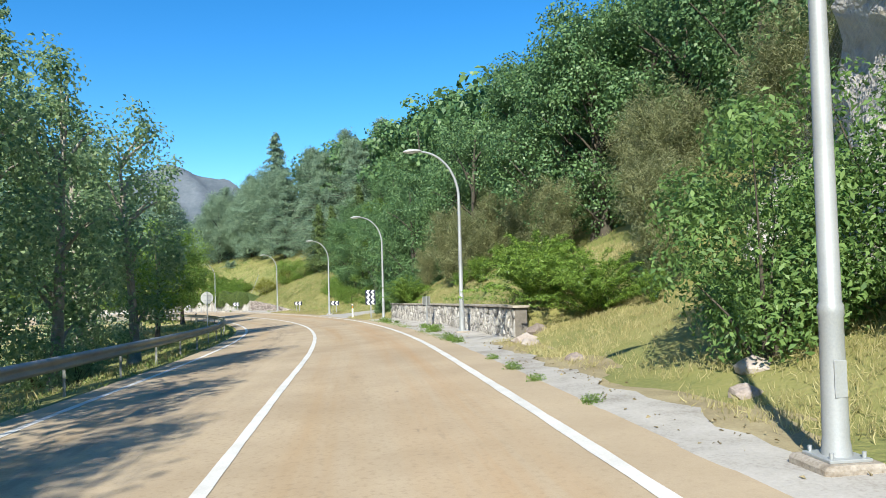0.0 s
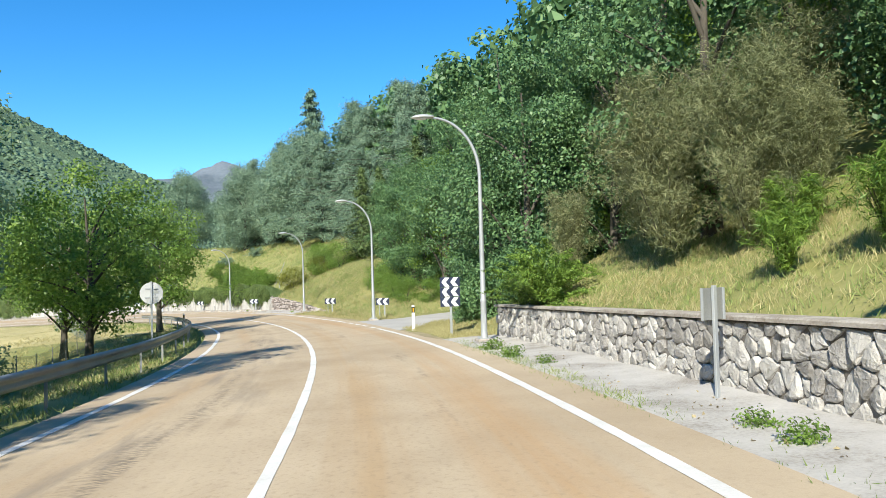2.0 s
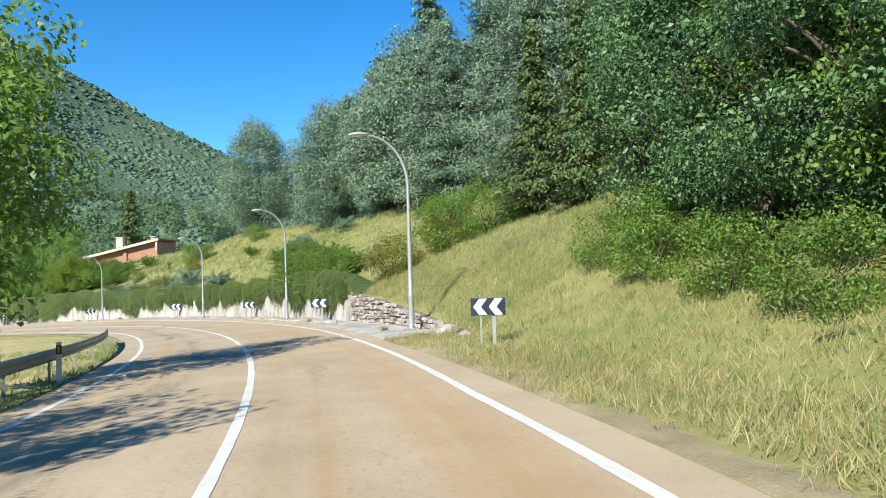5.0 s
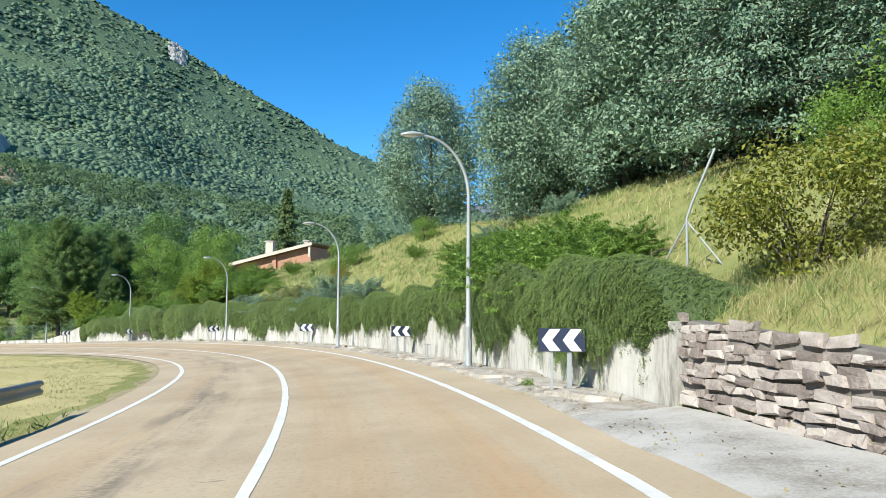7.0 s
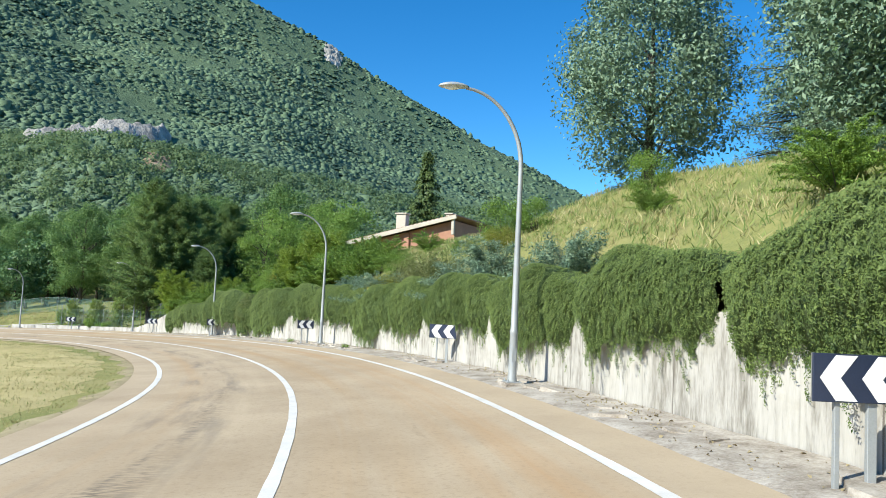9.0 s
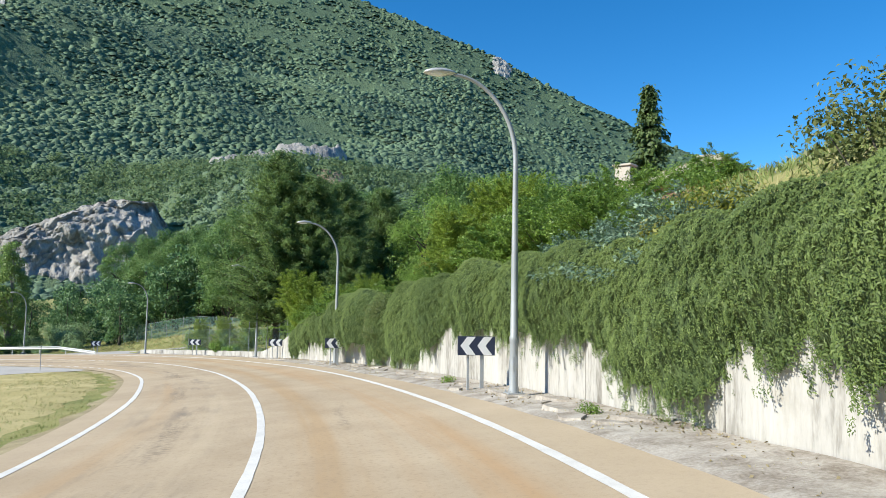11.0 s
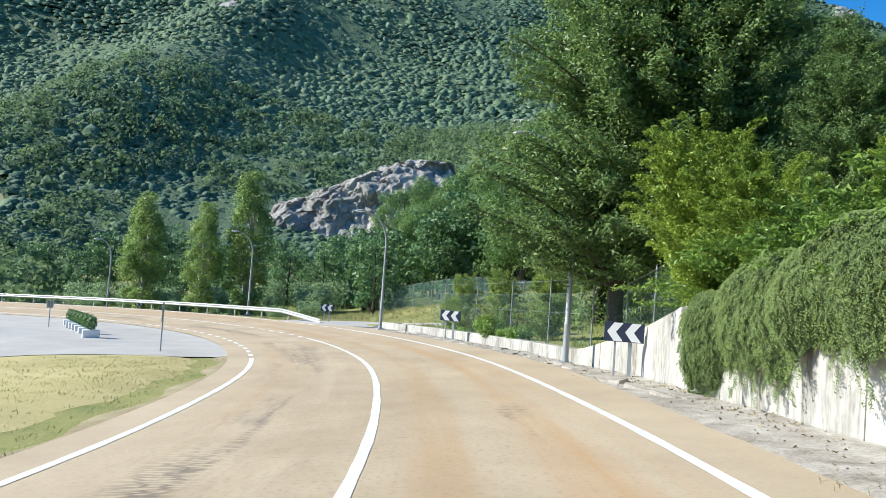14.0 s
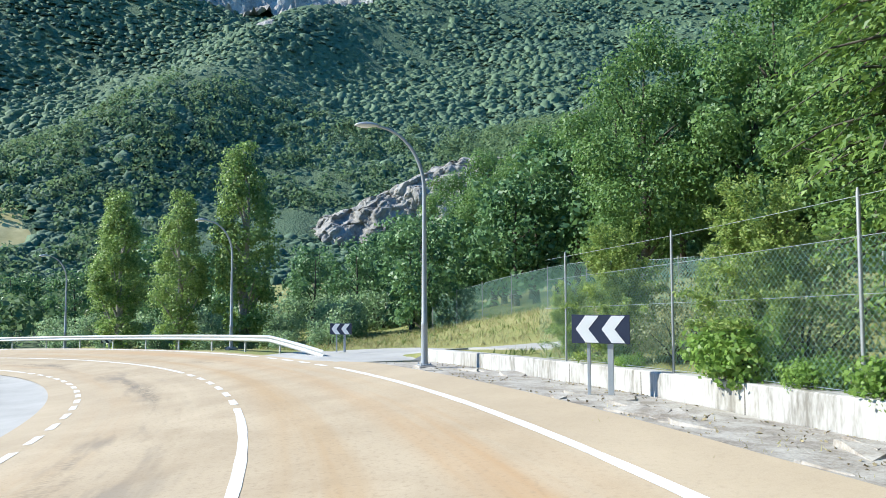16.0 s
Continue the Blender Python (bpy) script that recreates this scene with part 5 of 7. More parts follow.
far_oaks = [(244, 24, 0.7), (249, 22, 0.75), (255, 20, 0.7), (260, 24, 0.8), (266, 22, 0.8), (243, 32, 0.9), (250, 33, 0.9), (258, 32, 0.9), (268, 30, 1.0), (275, 26, 0.9), (238.5, 22, 0.65), (241, 27, 0.8), (254, 27, 0.8), (263, 34, 1.0), (227, 16, 0.7), (231, 19, 0.75), (229, 26, 0.95), (234, 23, 0.85), (222, 31, 1.0), (218, 34, 1.1), (213, 31, 1.05), (208, 29, 1.1), (236, 29, 0.9)]
for k in range(30):
    spot = (rng.uniform(196, 262), rng.uniform(26, 75), rng.uniform(0.85, 1.25))
    x, y, _ = at(spot[0], spot[1], 0.0)[0]
    if not 75.5 < math.degrees(math.atan2(-60 - x, y - 122)) < 87:      # the cliff stays open to the road
        far_oaks.append(spot)
spread(place(oak_far, Matrix.Identity(4), False), far_oaks, 18)
low = place(under, Matrix.Identity(4), False)
spread(low, [(231, 20, 0.9), (229, 20, 1.1), (233, 15, 1.0), (239, 14, 1.1), (246, 16, 1.2), (256, 16, 1.2), (263, 17, 1.3), (270, 15, 1.3), (228, 10.5, 0.7), (232, 10, 0.6), (237, 10.5, 0.75), (242, 11, 0.7), (247, 11.5, 0.8), (253, 12, 0.8), (259, 13, 1.0), (265, 12, 1.0),
             (234.5, 16.5, 1.15), (237.5, 19.5, 1.3), (241.5, 15.6, 1.2), (235.5, 21.5, 1.3), (239.5, 24, 1.4), (243.5, 20, 1.35), (248, 18.5, 1.3), (251.5, 22, 1.4), (246, 26, 1.5), (254, 18.5, 1.3), (258, 22.5, 1.4), (232, 14.2, 1.0), (236, 13.2, 0.9), (250, 14.2, 1.1), (262, 20, 1.3), (243, 30, 1.6), (237, 28, 1.5)], 20)
# wood on the low hill behind the house
for k in range(44):
    r, b = rng.uniform(120, 215), rng.uniform(22, 72)
    x, y, z = land_at(r, b)
    m = Matrix.Translation((x, y, z - 0.3)) @ Matrix.Rotation(rng.uniform(0, 6.3), 4, "Z") @ Matrix.Scale(rng.uniform(0.9, 1.35), 4)
    copy_thing(oak_far, m)

# shrubs on the banks
juniper = plume_shrub("juniper", 41, 2.1, 1.5, LEAF_JUNIPER, "bright green spreading juniper with feathery plumes", plumes=70, per=30, size=0.08, aspect=0.3, spray=0.13, sub=4, ragged=0.012)
spread(juniper, [(20.9, 6.6, 1.25), (23.0, 7.2, 1.2), (19.2, 7.7, 1.1), (45.0, 6.2, 1.1), (46.6, 6.2, 0.75), (108.4, 6.5, 1.3), (111.2, 6.7, 1.45), (114.5, 7.6, 1.2), (118, 10.5, 0.9), (122, 11.5, 0.8), (105.5, 8.4, 0.8),
                 (127, 12.5, 0.7), (135, 13, 0.7), (157, 10, 0.9), (160.5, 10.8, 1.0), (164, 8.0, 1.2), (168.2, 7.6, 1.1), (172.0, 7.4, 1.35), (174.8, 7.3, 1.4), (177.4, 7.3, 1.4), (179.8, 7.2, 1.35), (182.6, 7.4, 1.5), (185.5, 8.2, 1.3), (155, 14, 0.9), (182, 10, 1.1), (107.2, 7.6, 1.3), (105.6, 7.2, 1.0), (109.6, 8.4, 1.3), (112.8, 8.8, 1.2), (116.4, 9.0, 1.1), (120.5, 9.2, 0.9), (124.5, 10.2, 0.9), (158.8, 10.6, 1.4), (160.2, 12.4, 1.3), (157.0, 9.2, 1.5), (156.2, 11.4, 1.25), (159.4, 8.6, 1.4), (154.2, 9.4, 1.1), (162.2, 13.0, 1.2)], 21, 0.0)
blue_juniper = plume_shrub("blue_juniper", 42, 1.9, 1.3, LEAF_BLUE, "low silvery blue juniper on the bank", plumes=70, per=20, size=0.085, up=0.1, aspect=0.36, spray=0.16, sub=4)
spread(blue_juniper, [(131, 7.6, 1.15), (151.8, 7.6, 0.9), (137.8, 8.2, 1.2), (128, 14, 0.9), (122.5, 15, 0.9)], 22, 0.0)
spread(place(blue_juniper, Matrix.Identity(4), False), [(137.4, 6.7, 1.1), (145.8, 6.6, 1.15), (148.0, 6.8, 1.0)], 52, -0.3)
tall_juniper = plume_shrub("juniper", 53, 2.5, 3.6, LEAF_GOLD, "tall yellow-green juniper with arching plumes", plumes=150, per=34, size=0.09, up=0.7, aspect=0.3, spray=0.15, sub=5, ragged=0.012)
spread(tall_juniper, [(162.6, 8.2, 0.95), (163.9, 10.4, 1.0), (161.2, 10.2, 0.9), (165.6, 9.2, 0.85), (173.6, 7.7, 0.68), (178.2, 7.5, 0.68), (184.4, 7.0, 1.2), (182.2, 7.2, 0.85), (186.0, 8.2, 0.8)], 30, 0.0)
olive = plume_shrub("broom_bush", 43, 2.4, 4.4, LEAF_BROOM, "grey-green tall broom bush with fine twigs", plumes=130, per=20, size=0.2, up=0.75, aspect=0.085, spray=0.24, sub=4, ragged=0.05)
spread(olive, [(43.8, 8.6, 1.0), (41.6, 8.0, 0.95), (39.2, 8.5, 0.85), (40.5, 10.5, 0.9), (16.5, 12, 1.0), (12.5, 13.5, 1.1), (18.6, 9.2, 0.8), (20.8, 10.6, 1.0), (23.5, 11.2, 0.9), (38.3, 9.0, 0.6), (35, 10.0, 0.7), (30.8, 9.6, 0.75), (27.5, 9.4, 0.7), (48.5, 8.2, 0.6)], 23, 0.0)
broom = plume_shrub("broom_bush", 44, 1.1, 1.3, LEAF_JUNIPER, "young green broom above the stone wall", plumes=60, per=10, size=0.22, up=0.8, aspect=0.08, spray=0.08, sub=2)
spread(broom, [(35, 8.0, 1.0), (36.5, 7.4, 0.8), (33.5, 8.8, 1.0), (38, 8.6, 0.9), (30.5, 8.2, 0.7), (146.5, 10.8, 0.35), (149, 12.4, 0.35), (17.5, 8.6, 0.6)], 24, 0.0)
laurel = bush("willow_bush", 45, 1.8, 4.7, 11000, 0.12, LEAF_BIG, "big leafy bush in front of the rock face", 0.4)
spread(laurel, [(9.8, 7.0, 0.95), (9.0, 8.6, 0.9), (11.6, 8.0, 0.85), (7.6, 8.4, 0.75)], 25)
yellow = bush("yellowing_bush", 46, 1.7, 2.6, 6500, 0.095, LEAF_YELLOW, "shrub with yellow-green leaves on the bank", 0.5)
spread(yellow, [(145.0, 6.7, 0.75), (158.5, 9.6, 0.7), (98.7, 8.0, 0.95), (141.5, 10.4, 0.5), (166.2, 9.2, 0.85), (161.5, 13.5, 0.9), (98.3, 10.6, 0.8)], 26)
green = bush("leafy_bush", 47, 1.9, 2.8, 5000, 0.115, LEAF_LIME, "green leafy bush on the grassy bank", 0.5)
spread(green, [(98.0, 10.6, 1.05), (96.2, 12.0, 0.95), (103.5, 13.2, 0.8), (145.0, 12.6, 0.8), (143.8, 13.6, 0.65), (170, 12.5, 0.9), (174, 11, 0.8), (140, 17, 0.7), (150, 9.4, 0.5), (153, 9.8, 0.45), (156, 9.6, 0.5), (159.5, 9.6, 0.85), (168.5, 9.4, 0.8), (81, 10.4, 0.8), (57.2, 8.2, 0.55), (60.2, 8.4, 0.7), (74, 8.9, 0.65), (77, 9.2, 0.65), (80, 9.4, 0.65), (71.6, 9.8, 0.6), (83, 9.8, 0.65)], 27)
garden = plume_shrub("garden_shrub", 48, 1.35, 2.6, LEAF_YEW, "olive-green feathery shrub behind the wire fence", plumes=110, per=30, size=0.075, up=0.45, aspect=0.34, spray=0.16, sub=5)
spread(garden, [(203.7, 7.5, 1.05), (199.7, 7.5, 1.1), (196.2, 8.0, 1.15), (201.8, 8.6, 0.8), (206.4, 8.0, 0.7)], 28)
screen = bush("garden_bush", 52, 1.4, 2.1, 4200, 0.075, LEAF_BROOM, "grey-green bush behind the wire fence", 0.45)
spread(screen, [(202.8, 8.3, 0.95), (199.8, 8.2, 1.05), (205.4, 8.8, 0.8), (189.5, 9.5, 1.1)], 29)
vine = bush("climbing_leaves", 49, 0.75, 0.85, 2400, 0.085, LEAF_LIME, "bright green climber spilling over the low wall", 0.8)
for k, (s, sc) in enumerate(((199.5, 1.1), (202.6, 0.4), (198.2, 0.6), (197.0, 0.75))):
    place(vine, stand(s, 7.05, 0.62, 40 * k, sc), k == 0)

# hanging hedge over the concrete wall


def hedge(seed, s0, s1, top, low, out_by=1.0, shut=(0.75, 0.75), dens=2150):
    rng = np.random.default_rng(seed)
    mid, half = (s0 + s1) / 2, (s1 - s0) / 2
    base = float(wall_line(np.array([mid]))[0])
    ob = thing("hedge", Matrix.Identity(4), "dense cotoneaster hanging like a curtain over the white wall", "hedge", "hanging hedges")

    lobe = rng.uniform(0, 6.28, 4)

    def surface(q, w, inset=0.0):
        """q along (-1..1), w from the back edge (0) over the top to the hem (1)."""
        f = np.clip(1 - np.abs(q) ** 2.4, 0, 1) ** 0.6
        x = q * half
        swell = 0.5 + 0.3 * np.sin(x * 1.6 + lobe[0]) + 0.2 * np.sin(x * 3.7 + lobe[1])
        t = top - np.where(q < 0, shut[0], shut[1]) * (1 - f) + 0.12 * np.sin(x * 2.1 + lobe[2])
        hem = 1.75 + (low + 0.5 - 1.75) * f ** 0.6 + 0.34 * (0.5 - swell) + 0.10 * np.sin(x * 9 + lobe[3])
        a = np.clip(w / 0.38, 0, 1)
        b = np.clip((w - 0.38) / 0.62, 0, 1)
        back = 1.9 * (1 - a)
        belly = (0.02 + (0.42 + 0.30 * swell) * out_by * f) * np.sin(np.clip(b * 1.15, 0, 1) * np.pi / 2) ** 0.8
        u = base + 0.25 + back - (0.25 + belly) + 0.40 * b ** 3 + inset
        sa = mid + x
        back_h = np.minimum(ground_h(sa, np.full_like(sa, base + 2.0)) - 0.1, t)
        h = back_h + (t - back_h) * np.sin(a * np.pi / 2) - (t - hem) * b ** 1.3 - inset * 0.8
        return mid + x * 1.02, u, h

    def ripple(s, h):
        return 0.05 * np.sin(s * 3.1 + h * 2.3) * np.sin(h * 3.7 - s * 1.3) + 0.035 * np.sin(s * 9.7 + h * 5) * np.sin(h * 13 - s * 3)

    # closed lining under the leaves, its colour stands for shade in the gaps
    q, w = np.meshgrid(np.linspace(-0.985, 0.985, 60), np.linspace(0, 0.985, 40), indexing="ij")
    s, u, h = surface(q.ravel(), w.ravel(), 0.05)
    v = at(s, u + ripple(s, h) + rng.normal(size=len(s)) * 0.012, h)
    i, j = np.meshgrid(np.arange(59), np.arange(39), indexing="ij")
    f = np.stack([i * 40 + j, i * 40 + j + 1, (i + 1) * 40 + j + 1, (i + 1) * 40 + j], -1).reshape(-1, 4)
    mesh_object("shade_lining", v, f, HEDGE_SHADE, ob, "darker green lining, shade between the sprays", True)
    # drooping sprays, each a twig with small leaves to both sides
    per = 7
    n = int(dens * (s1 - s0) * (top - low + 1.2) / per)
    q, w = rng.uniform(-1, 1, n), rng.uniform(0, 1, n)
    w = np.where(w < 0.2, 0.12 + w * 1.3, 0.38 + (w - 0.2) / 0.8 * 0.62)
    fringe = rng.random(n) < 0.10
    w = np.where(fringe, 1.0, w)
    s, u, h = surface(q, w)
    strand = np.abs(np.sin(s * 4.3 + seed) * np.sin(s * 11.7)) * 0.62
    h = h - np.where(fringe, rng.uniform(0, 1, n) ** 1.4 * strand, 0)
    u = u + ripple(s, h) + rng.normal(size=n) * 0.025
    p0 = at(s, u, h)
    _, r, d = road_point(s)
    side = np.concatenate([d, np.zeros((n, 1))], 1)
    out = np.concatenate([-r, np.full((n, 1), 0.0)], 1)
    slope = np.clip((w - 0.38) / 0.62, 0, 1)[:, None]
    way = out * (0.55 - 0.35 * slope) + side * (rng.normal(size=(n, 1)) * 0.35 - 0.55) + np.array([0, 0, -1.0]) * (0.15 + 0.75 * slope) * rng.uniform(0.5, 1.3, (n, 1))
    way /= np.linalg.norm(way, axis=1)[:, None]
    cross = np.cross(way, out + (0, 0, 0.3))
    cross /= np.linalg.norm(cross, axis=1)[:, None] + 1e-9
    pts, ways, faces = [], [], []
    for k in range(per):
        sg = (k % 2) * 2 - 1
        pts.append(p0 + way * (0.026 * (k - per / 2)) + cross * sg * 0.012 + out * 0.012 * rng.uniform(0, 1, (n, 1)))
        ways.append(way + cross * sg * 0.75)
        faces.append(out + (0, 0, 0.5))
    v, f = leaves(rng, np.concatenate(pts), 0.052, 0.34, np.concatenate(faces), np.concatenate(ways), 0.3)
    mesh_object("foliage", v, f, LEAF_HEDGE, ob)
    return ob


HEDGES = ((98.9, 106.4, 2.9, 0.55), (106.2, 111.2, 3.2, 0.62), (111.4, 115.4, 3.2, 1.05), (115.6, 121.0, 3.1, 0.85), (121.3, 126.4, 3.1, 0.95), (126.5, 132.2, 3.1, 0.75), (131.9, 138.5, 3.3, 1.1), (137.6, 143.6, 3.4, 0.9),
          (142.8, 147.6, 3.3, 0.45), (146.9, 153.0, 3.5, 1.2), (152.1, 157.4, 3.7, 1.3), (156.6, 160.6, 3.7, 0.95), (159.4, 163.7, 3.6, 0.25), (163.3, 166.8, 3.4, 0.25, 1.25), (165.7, 172.4, 3.8, 0.9, 2.35), (171.2, 174.2, 3.2, 0.95, 1.3), (172.9, 176.4, 3.1, 1.0), (175.5, 179.2, 3.1, 0.95), (178.4, 181.2, 2.9, 0.65), (180.7, 182.6, 2.4, 0.1))
for k, (a, b, t, l, *more) in enumerate(HEDGES):
    hedge(60 + k, a, b, t, l, more[0] if more else 1.0, (t - 1.55 if k == 0 else 0.75, t - 1.9 if k == len(HEDGES) - 1 else 0.75))
olive_bush = bush("olive_bush", 55, 1.35, 3.3, 9000, 0.085, LEAF_OLIVE, "olive-green twiggy bush growing through the hedge", 0.45)
spread(olive_bush, [(164.5, 6.0, 0.95), (145.6, 6.5, 0.6), (141.4, 6.6, 0.85), (139.9, 6.9, 0.8)], 51)

# ---- masonry and small things ----


def cells(points, x0, x1, y0, y1):
    """The polygon nearest to each point, cut to the box."""
    out = []
    for k, p in enumerate(points):
        poly = [np.array(q, float) for q in ((x0, y0), (x1, y0), (x1, y1), (x0, y1))]
        d = np.hypot(*(points - p).T)
        for j in np.argsort(d)[1:16]:
            n, mid = points[j] - p, (points[j] + p) / 2
            new_poly = []
            for a, b in zip(poly, poly[1:] + poly[:1]):
                da, db = (a - mid) @ n, (b - mid) @ n
                if da <= 0:
                    new_poly.append(a)
                if da * db < 0:
                    new_poly.append(a + (b - a) * da / (da - db))
            poly = new_poly
            if len(poly) < 3:
                break
        out.append(poly)
    return out


rng = np.random.default_rng(77)
pts = []
for col in range(86):
    for row in range(5):
        pts.append((20.6 + (col + 0.5 * (row % 2) + rng.uniform(0.05, 0.95)) * 0.325, 0.13 + (row + rng.uniform(0.08, 0.92)) * 0.205))
pts = np.array(pts)
rest = []
for number, (p, poly) in enumerate(zip(pts, cells(pts, 20.5, 48.6, 0.12, 1.15))):
    if len(poly) < 3:
        continue
    poly = np.array(poly)
    c = poly.mean(0)
    # corners rounded off: each one cut at a third of its sides
    nxt, prv = np.roll(poly, -1, 0), np.roll(poly, 1, 0)
    poly = np.stack([poly + (prv - poly) * 0.24, poly + (nxt - poly) * 0.24], 1).reshape(-1, 2)
    deep = rng.uniform(0.03, 0.085)
    lean = rng.uniform(-0.16, 0.16, 2)
    ring, n = [], len(poly)
    for shrink, out in ((0.97, 0.0), (0.94, 0.55), (0.80, 0.9), (0.45, 1.0)):
        q = c + (poly - c) * shrink + rng.uniform(-0.014, 0.014, poly.shape) * (out > 0)
        ring.append(at(q[:, 0], 5.815 - deep * out - (q - c) @ lean * (out > 0) - rng.uniform(-0.010, 0.010, n) * (out > 0), q[:, 1]))
    verts = np.concatenate(ring + [at(c[0], 5.815 - deep * rng.uniform(0.9, 1.15), c[1])])
    faces = [(r * n + k, r * n + (k + 1) % n, (r + 1) * n + (k + 1) % n, (r + 1) * n + k) for r in range(3) for k in range(n)] + [(3 * n + k, 3 * n + (k + 1) % n, 4 * n) for k in range(n)]
    if number < 300:
        mesh_object("stone", verts, faces, STONE, stone_wall)
    else:
        rest.append((verts, faces))
joined, offset = ([], []), 0
for verts, faces in rest:
    joined[0].append(verts)
    joined[1].extend([tuple(k + offset for k in f) for f in faces])
    offset += len(verts)
tagged(mesh_object("stones", np.concatenate(joined[0]), joined[1], STONE, stone_wall), kind="stuff")


def block(s0, s1, h0, h1, u, deep):
    """Vertices and faces of a rough squared stone laid in a wall face."""
    j = lambda a: rng.uniform(-a, a)
    outer = np.array([(s0 + j(0.04), h0 + j(0.025)), (s1 + j(0.04), h0 + j(0.03)), (s1 + j(0.06), h1 + j(0.035)), (s0 + j(0.06), h1 + j(0.035))])
    c = outer.mean(0)
    face = c + (outer - c) * (0.80 + j(0.07)) + rng.uniform(-0.02, 0.02, (4, 2))
    bow = [at(q[:, 0], u - d, q[:, 1]) for q, d in ((outer, 0.0), (c + (outer - c) * 0.97, deep * 0.7), (face, deep + rng.uniform(-0.012, 0.012, 4)))]
    verts = np.concatenate(bow + [at(c[0], u - deep - 0.004, c[1])])
    faces = [(k, (k + 1) % 4, 4 + (k + 1) % 4, 4 + k) for k in range(4)] + [(4 + k, 4 + (k + 1) % 4, 8 + (k + 1) % 4, 8 + k) for k in range(4)] + [(8 + k, 8 + (k + 1) % 4, 12) for k in range(4)]
    return verts, faces


laid, h = [], 0.14
while h < 1.75:
    tall = rng.uniform(0.10, 0.165)
    s = 83.5 + rng.uniform(0, 0.3)
    wave = rng.uniform(0, 6.28)
    while s < 98.7:
        long = rng.uniform(0.16, 0.50)
        up = 0.035 * math.sin(s * 0.9 + wave) + rng.uniform(-0.012, 0.012)
        if h + tall * 0.7 < float(DRY_TOP(np.array([s + long / 2]))[0]):
            laid.append((s, block(s, min(s + long, 98.74), h + up, h + up + tall - rng.uniform(0, 0.03), 5.965, rng.uniform(0.04, 0.14))))
        s += long + rng.uniform(0.008, 0.03)
    h += tall + 0.006
laid.sort(key=lambda q: -q[0])
for _, (verts, faces) in laid[:300]:
    mesh_object("stone", verts, faces, PINK_STONE, dry_wall)
joined, offset = ([], []), 0
for _, (verts, faces) in laid[300:]:
    joined[0].append(verts)
    joined[1].extend([tuple(k + offset for k in f) for f in faces])
    offset += len(verts)
if joined[0]:
    tagged(mesh_object("stones", np.concatenate(joined[0]), joined[1], PINK_STONE, dry_wall), kind="stuff")

# dark joints down the concrete wall
for s in list(np.arange(101.5, 182, 4.2)) + list(np.arange(186, 212, 2.6)):
    top = float(CON_TOP(np.array([s]))[0])
    u = float(wall_line(np.array([s]))[0])
    v = at([s - 0.012, s + 0.012, s + 0.012, s - 0.012], u - 0.003, [0.1, 0.1, top - 0.02, top - 0.02])
    v2 = at([s - 0.012, s + 0.012, s + 0.012, s - 0.012], u + 0.05, [0.1, 0.1, top - 0.02, top - 0.02])
    mesh_object("wall_joint", np.concatenate([v, v2]), [(0, 1, 2, 3), (0, 4, 5, 1), (1, 5, 6, 2), (2, 6, 7, 3), (3, 7, 4, 0)], SHADED_JOINT, bpy.data.objects["wall_concrete"])


def rock(name, seed, size, mat, label, detail=3, rough=0.35):
    bm = bmesh.new()
    bmesh.ops.create_icosphere(bm, subdivisions=detail, radius=1.0)
    o = Vector((seed * 7.3, seed * 3.1, seed))
    for w in bm.verts:
        f = 1 + rough * noise.noise(w.co * 1.4 + o) + rough * 0.6 * noise.noise(w.co * 3.3 + o) + rough * 0.3 * abs(noise.noise(w.co * 7 + o))
        w.co = Vector((w.co.x * size[0], w.co.y * size[1], w.co.z * size[2])) * f
    return tagged(part(name, bm, mat), label, "rock")


r = rock("rock", 1, (0.28, 0.22, 0.16), PINK_STONE, "pale loose stone lying on the verge", 2)
for k, (s, u, sc) in enumerate(((14.2, 5.6, 0.8), (18.8, 5.8, 1.0), (19.6, 5.9, 1.3), (20.1, 6.3, 1.2), (9.5, 6.6, 0.9), (8.6, 6.0, 0.7), (79.5, 5.6, 0.8), (83.5, 5.8, 1.1), (85.6, 5.9, 1.5), (86.2, 5.75, 1.1), (104.6, 5.0, 0.9), (106, 4.9, 0.7), (61.5, 10.6, 0.5))):
    q = place(r, stand(s, u, float(ground_h(s, u)[0]) + 0.03, 67 * k, sc), k == 0)


def rock_sheet(name, s0, s1, h0, h1, face, mat, label, step=0.35):
    ss, hs = np.arange(s0, s1, step), np.arange(h0, h1, step)
    s, h = (g.ravel() for g in np.meshgrid(ss, hs, indexing="ij"))
    base = np.array([face(a, b) for a, b in zip(s, h)])
    v = at(s, base, h)
    for q in range(len(v)):
        p = Vector(v[q])
        k = 0.9 * noise.noise(p * 0.35) + 0.5 * abs(noise.noise(p * 0.9)) + 0.22 * noise.noise(p * 2.3)
        _, r, _ = road_point(s[q])
        v[q, :2] -= r[0] * k
        v[q, 2] += 0.3 * noise.noise(p * 1.1 + Vector((9, 0, 0)))
    n, m = len(ss), len(hs)
    i, j = np.meshgrid(np.arange(n - 1), np.arange(m - 1), indexing="ij")
    f = np.stack([i * m + j, (i + 1) * m + j, (i + 1) * m + j + 1, i * m + j + 1], -1).reshape(-1, 4)
    return tagged(mesh_object(name, v, np.ascontiguousarray(f), mat), label, "rock face", kind="structure")


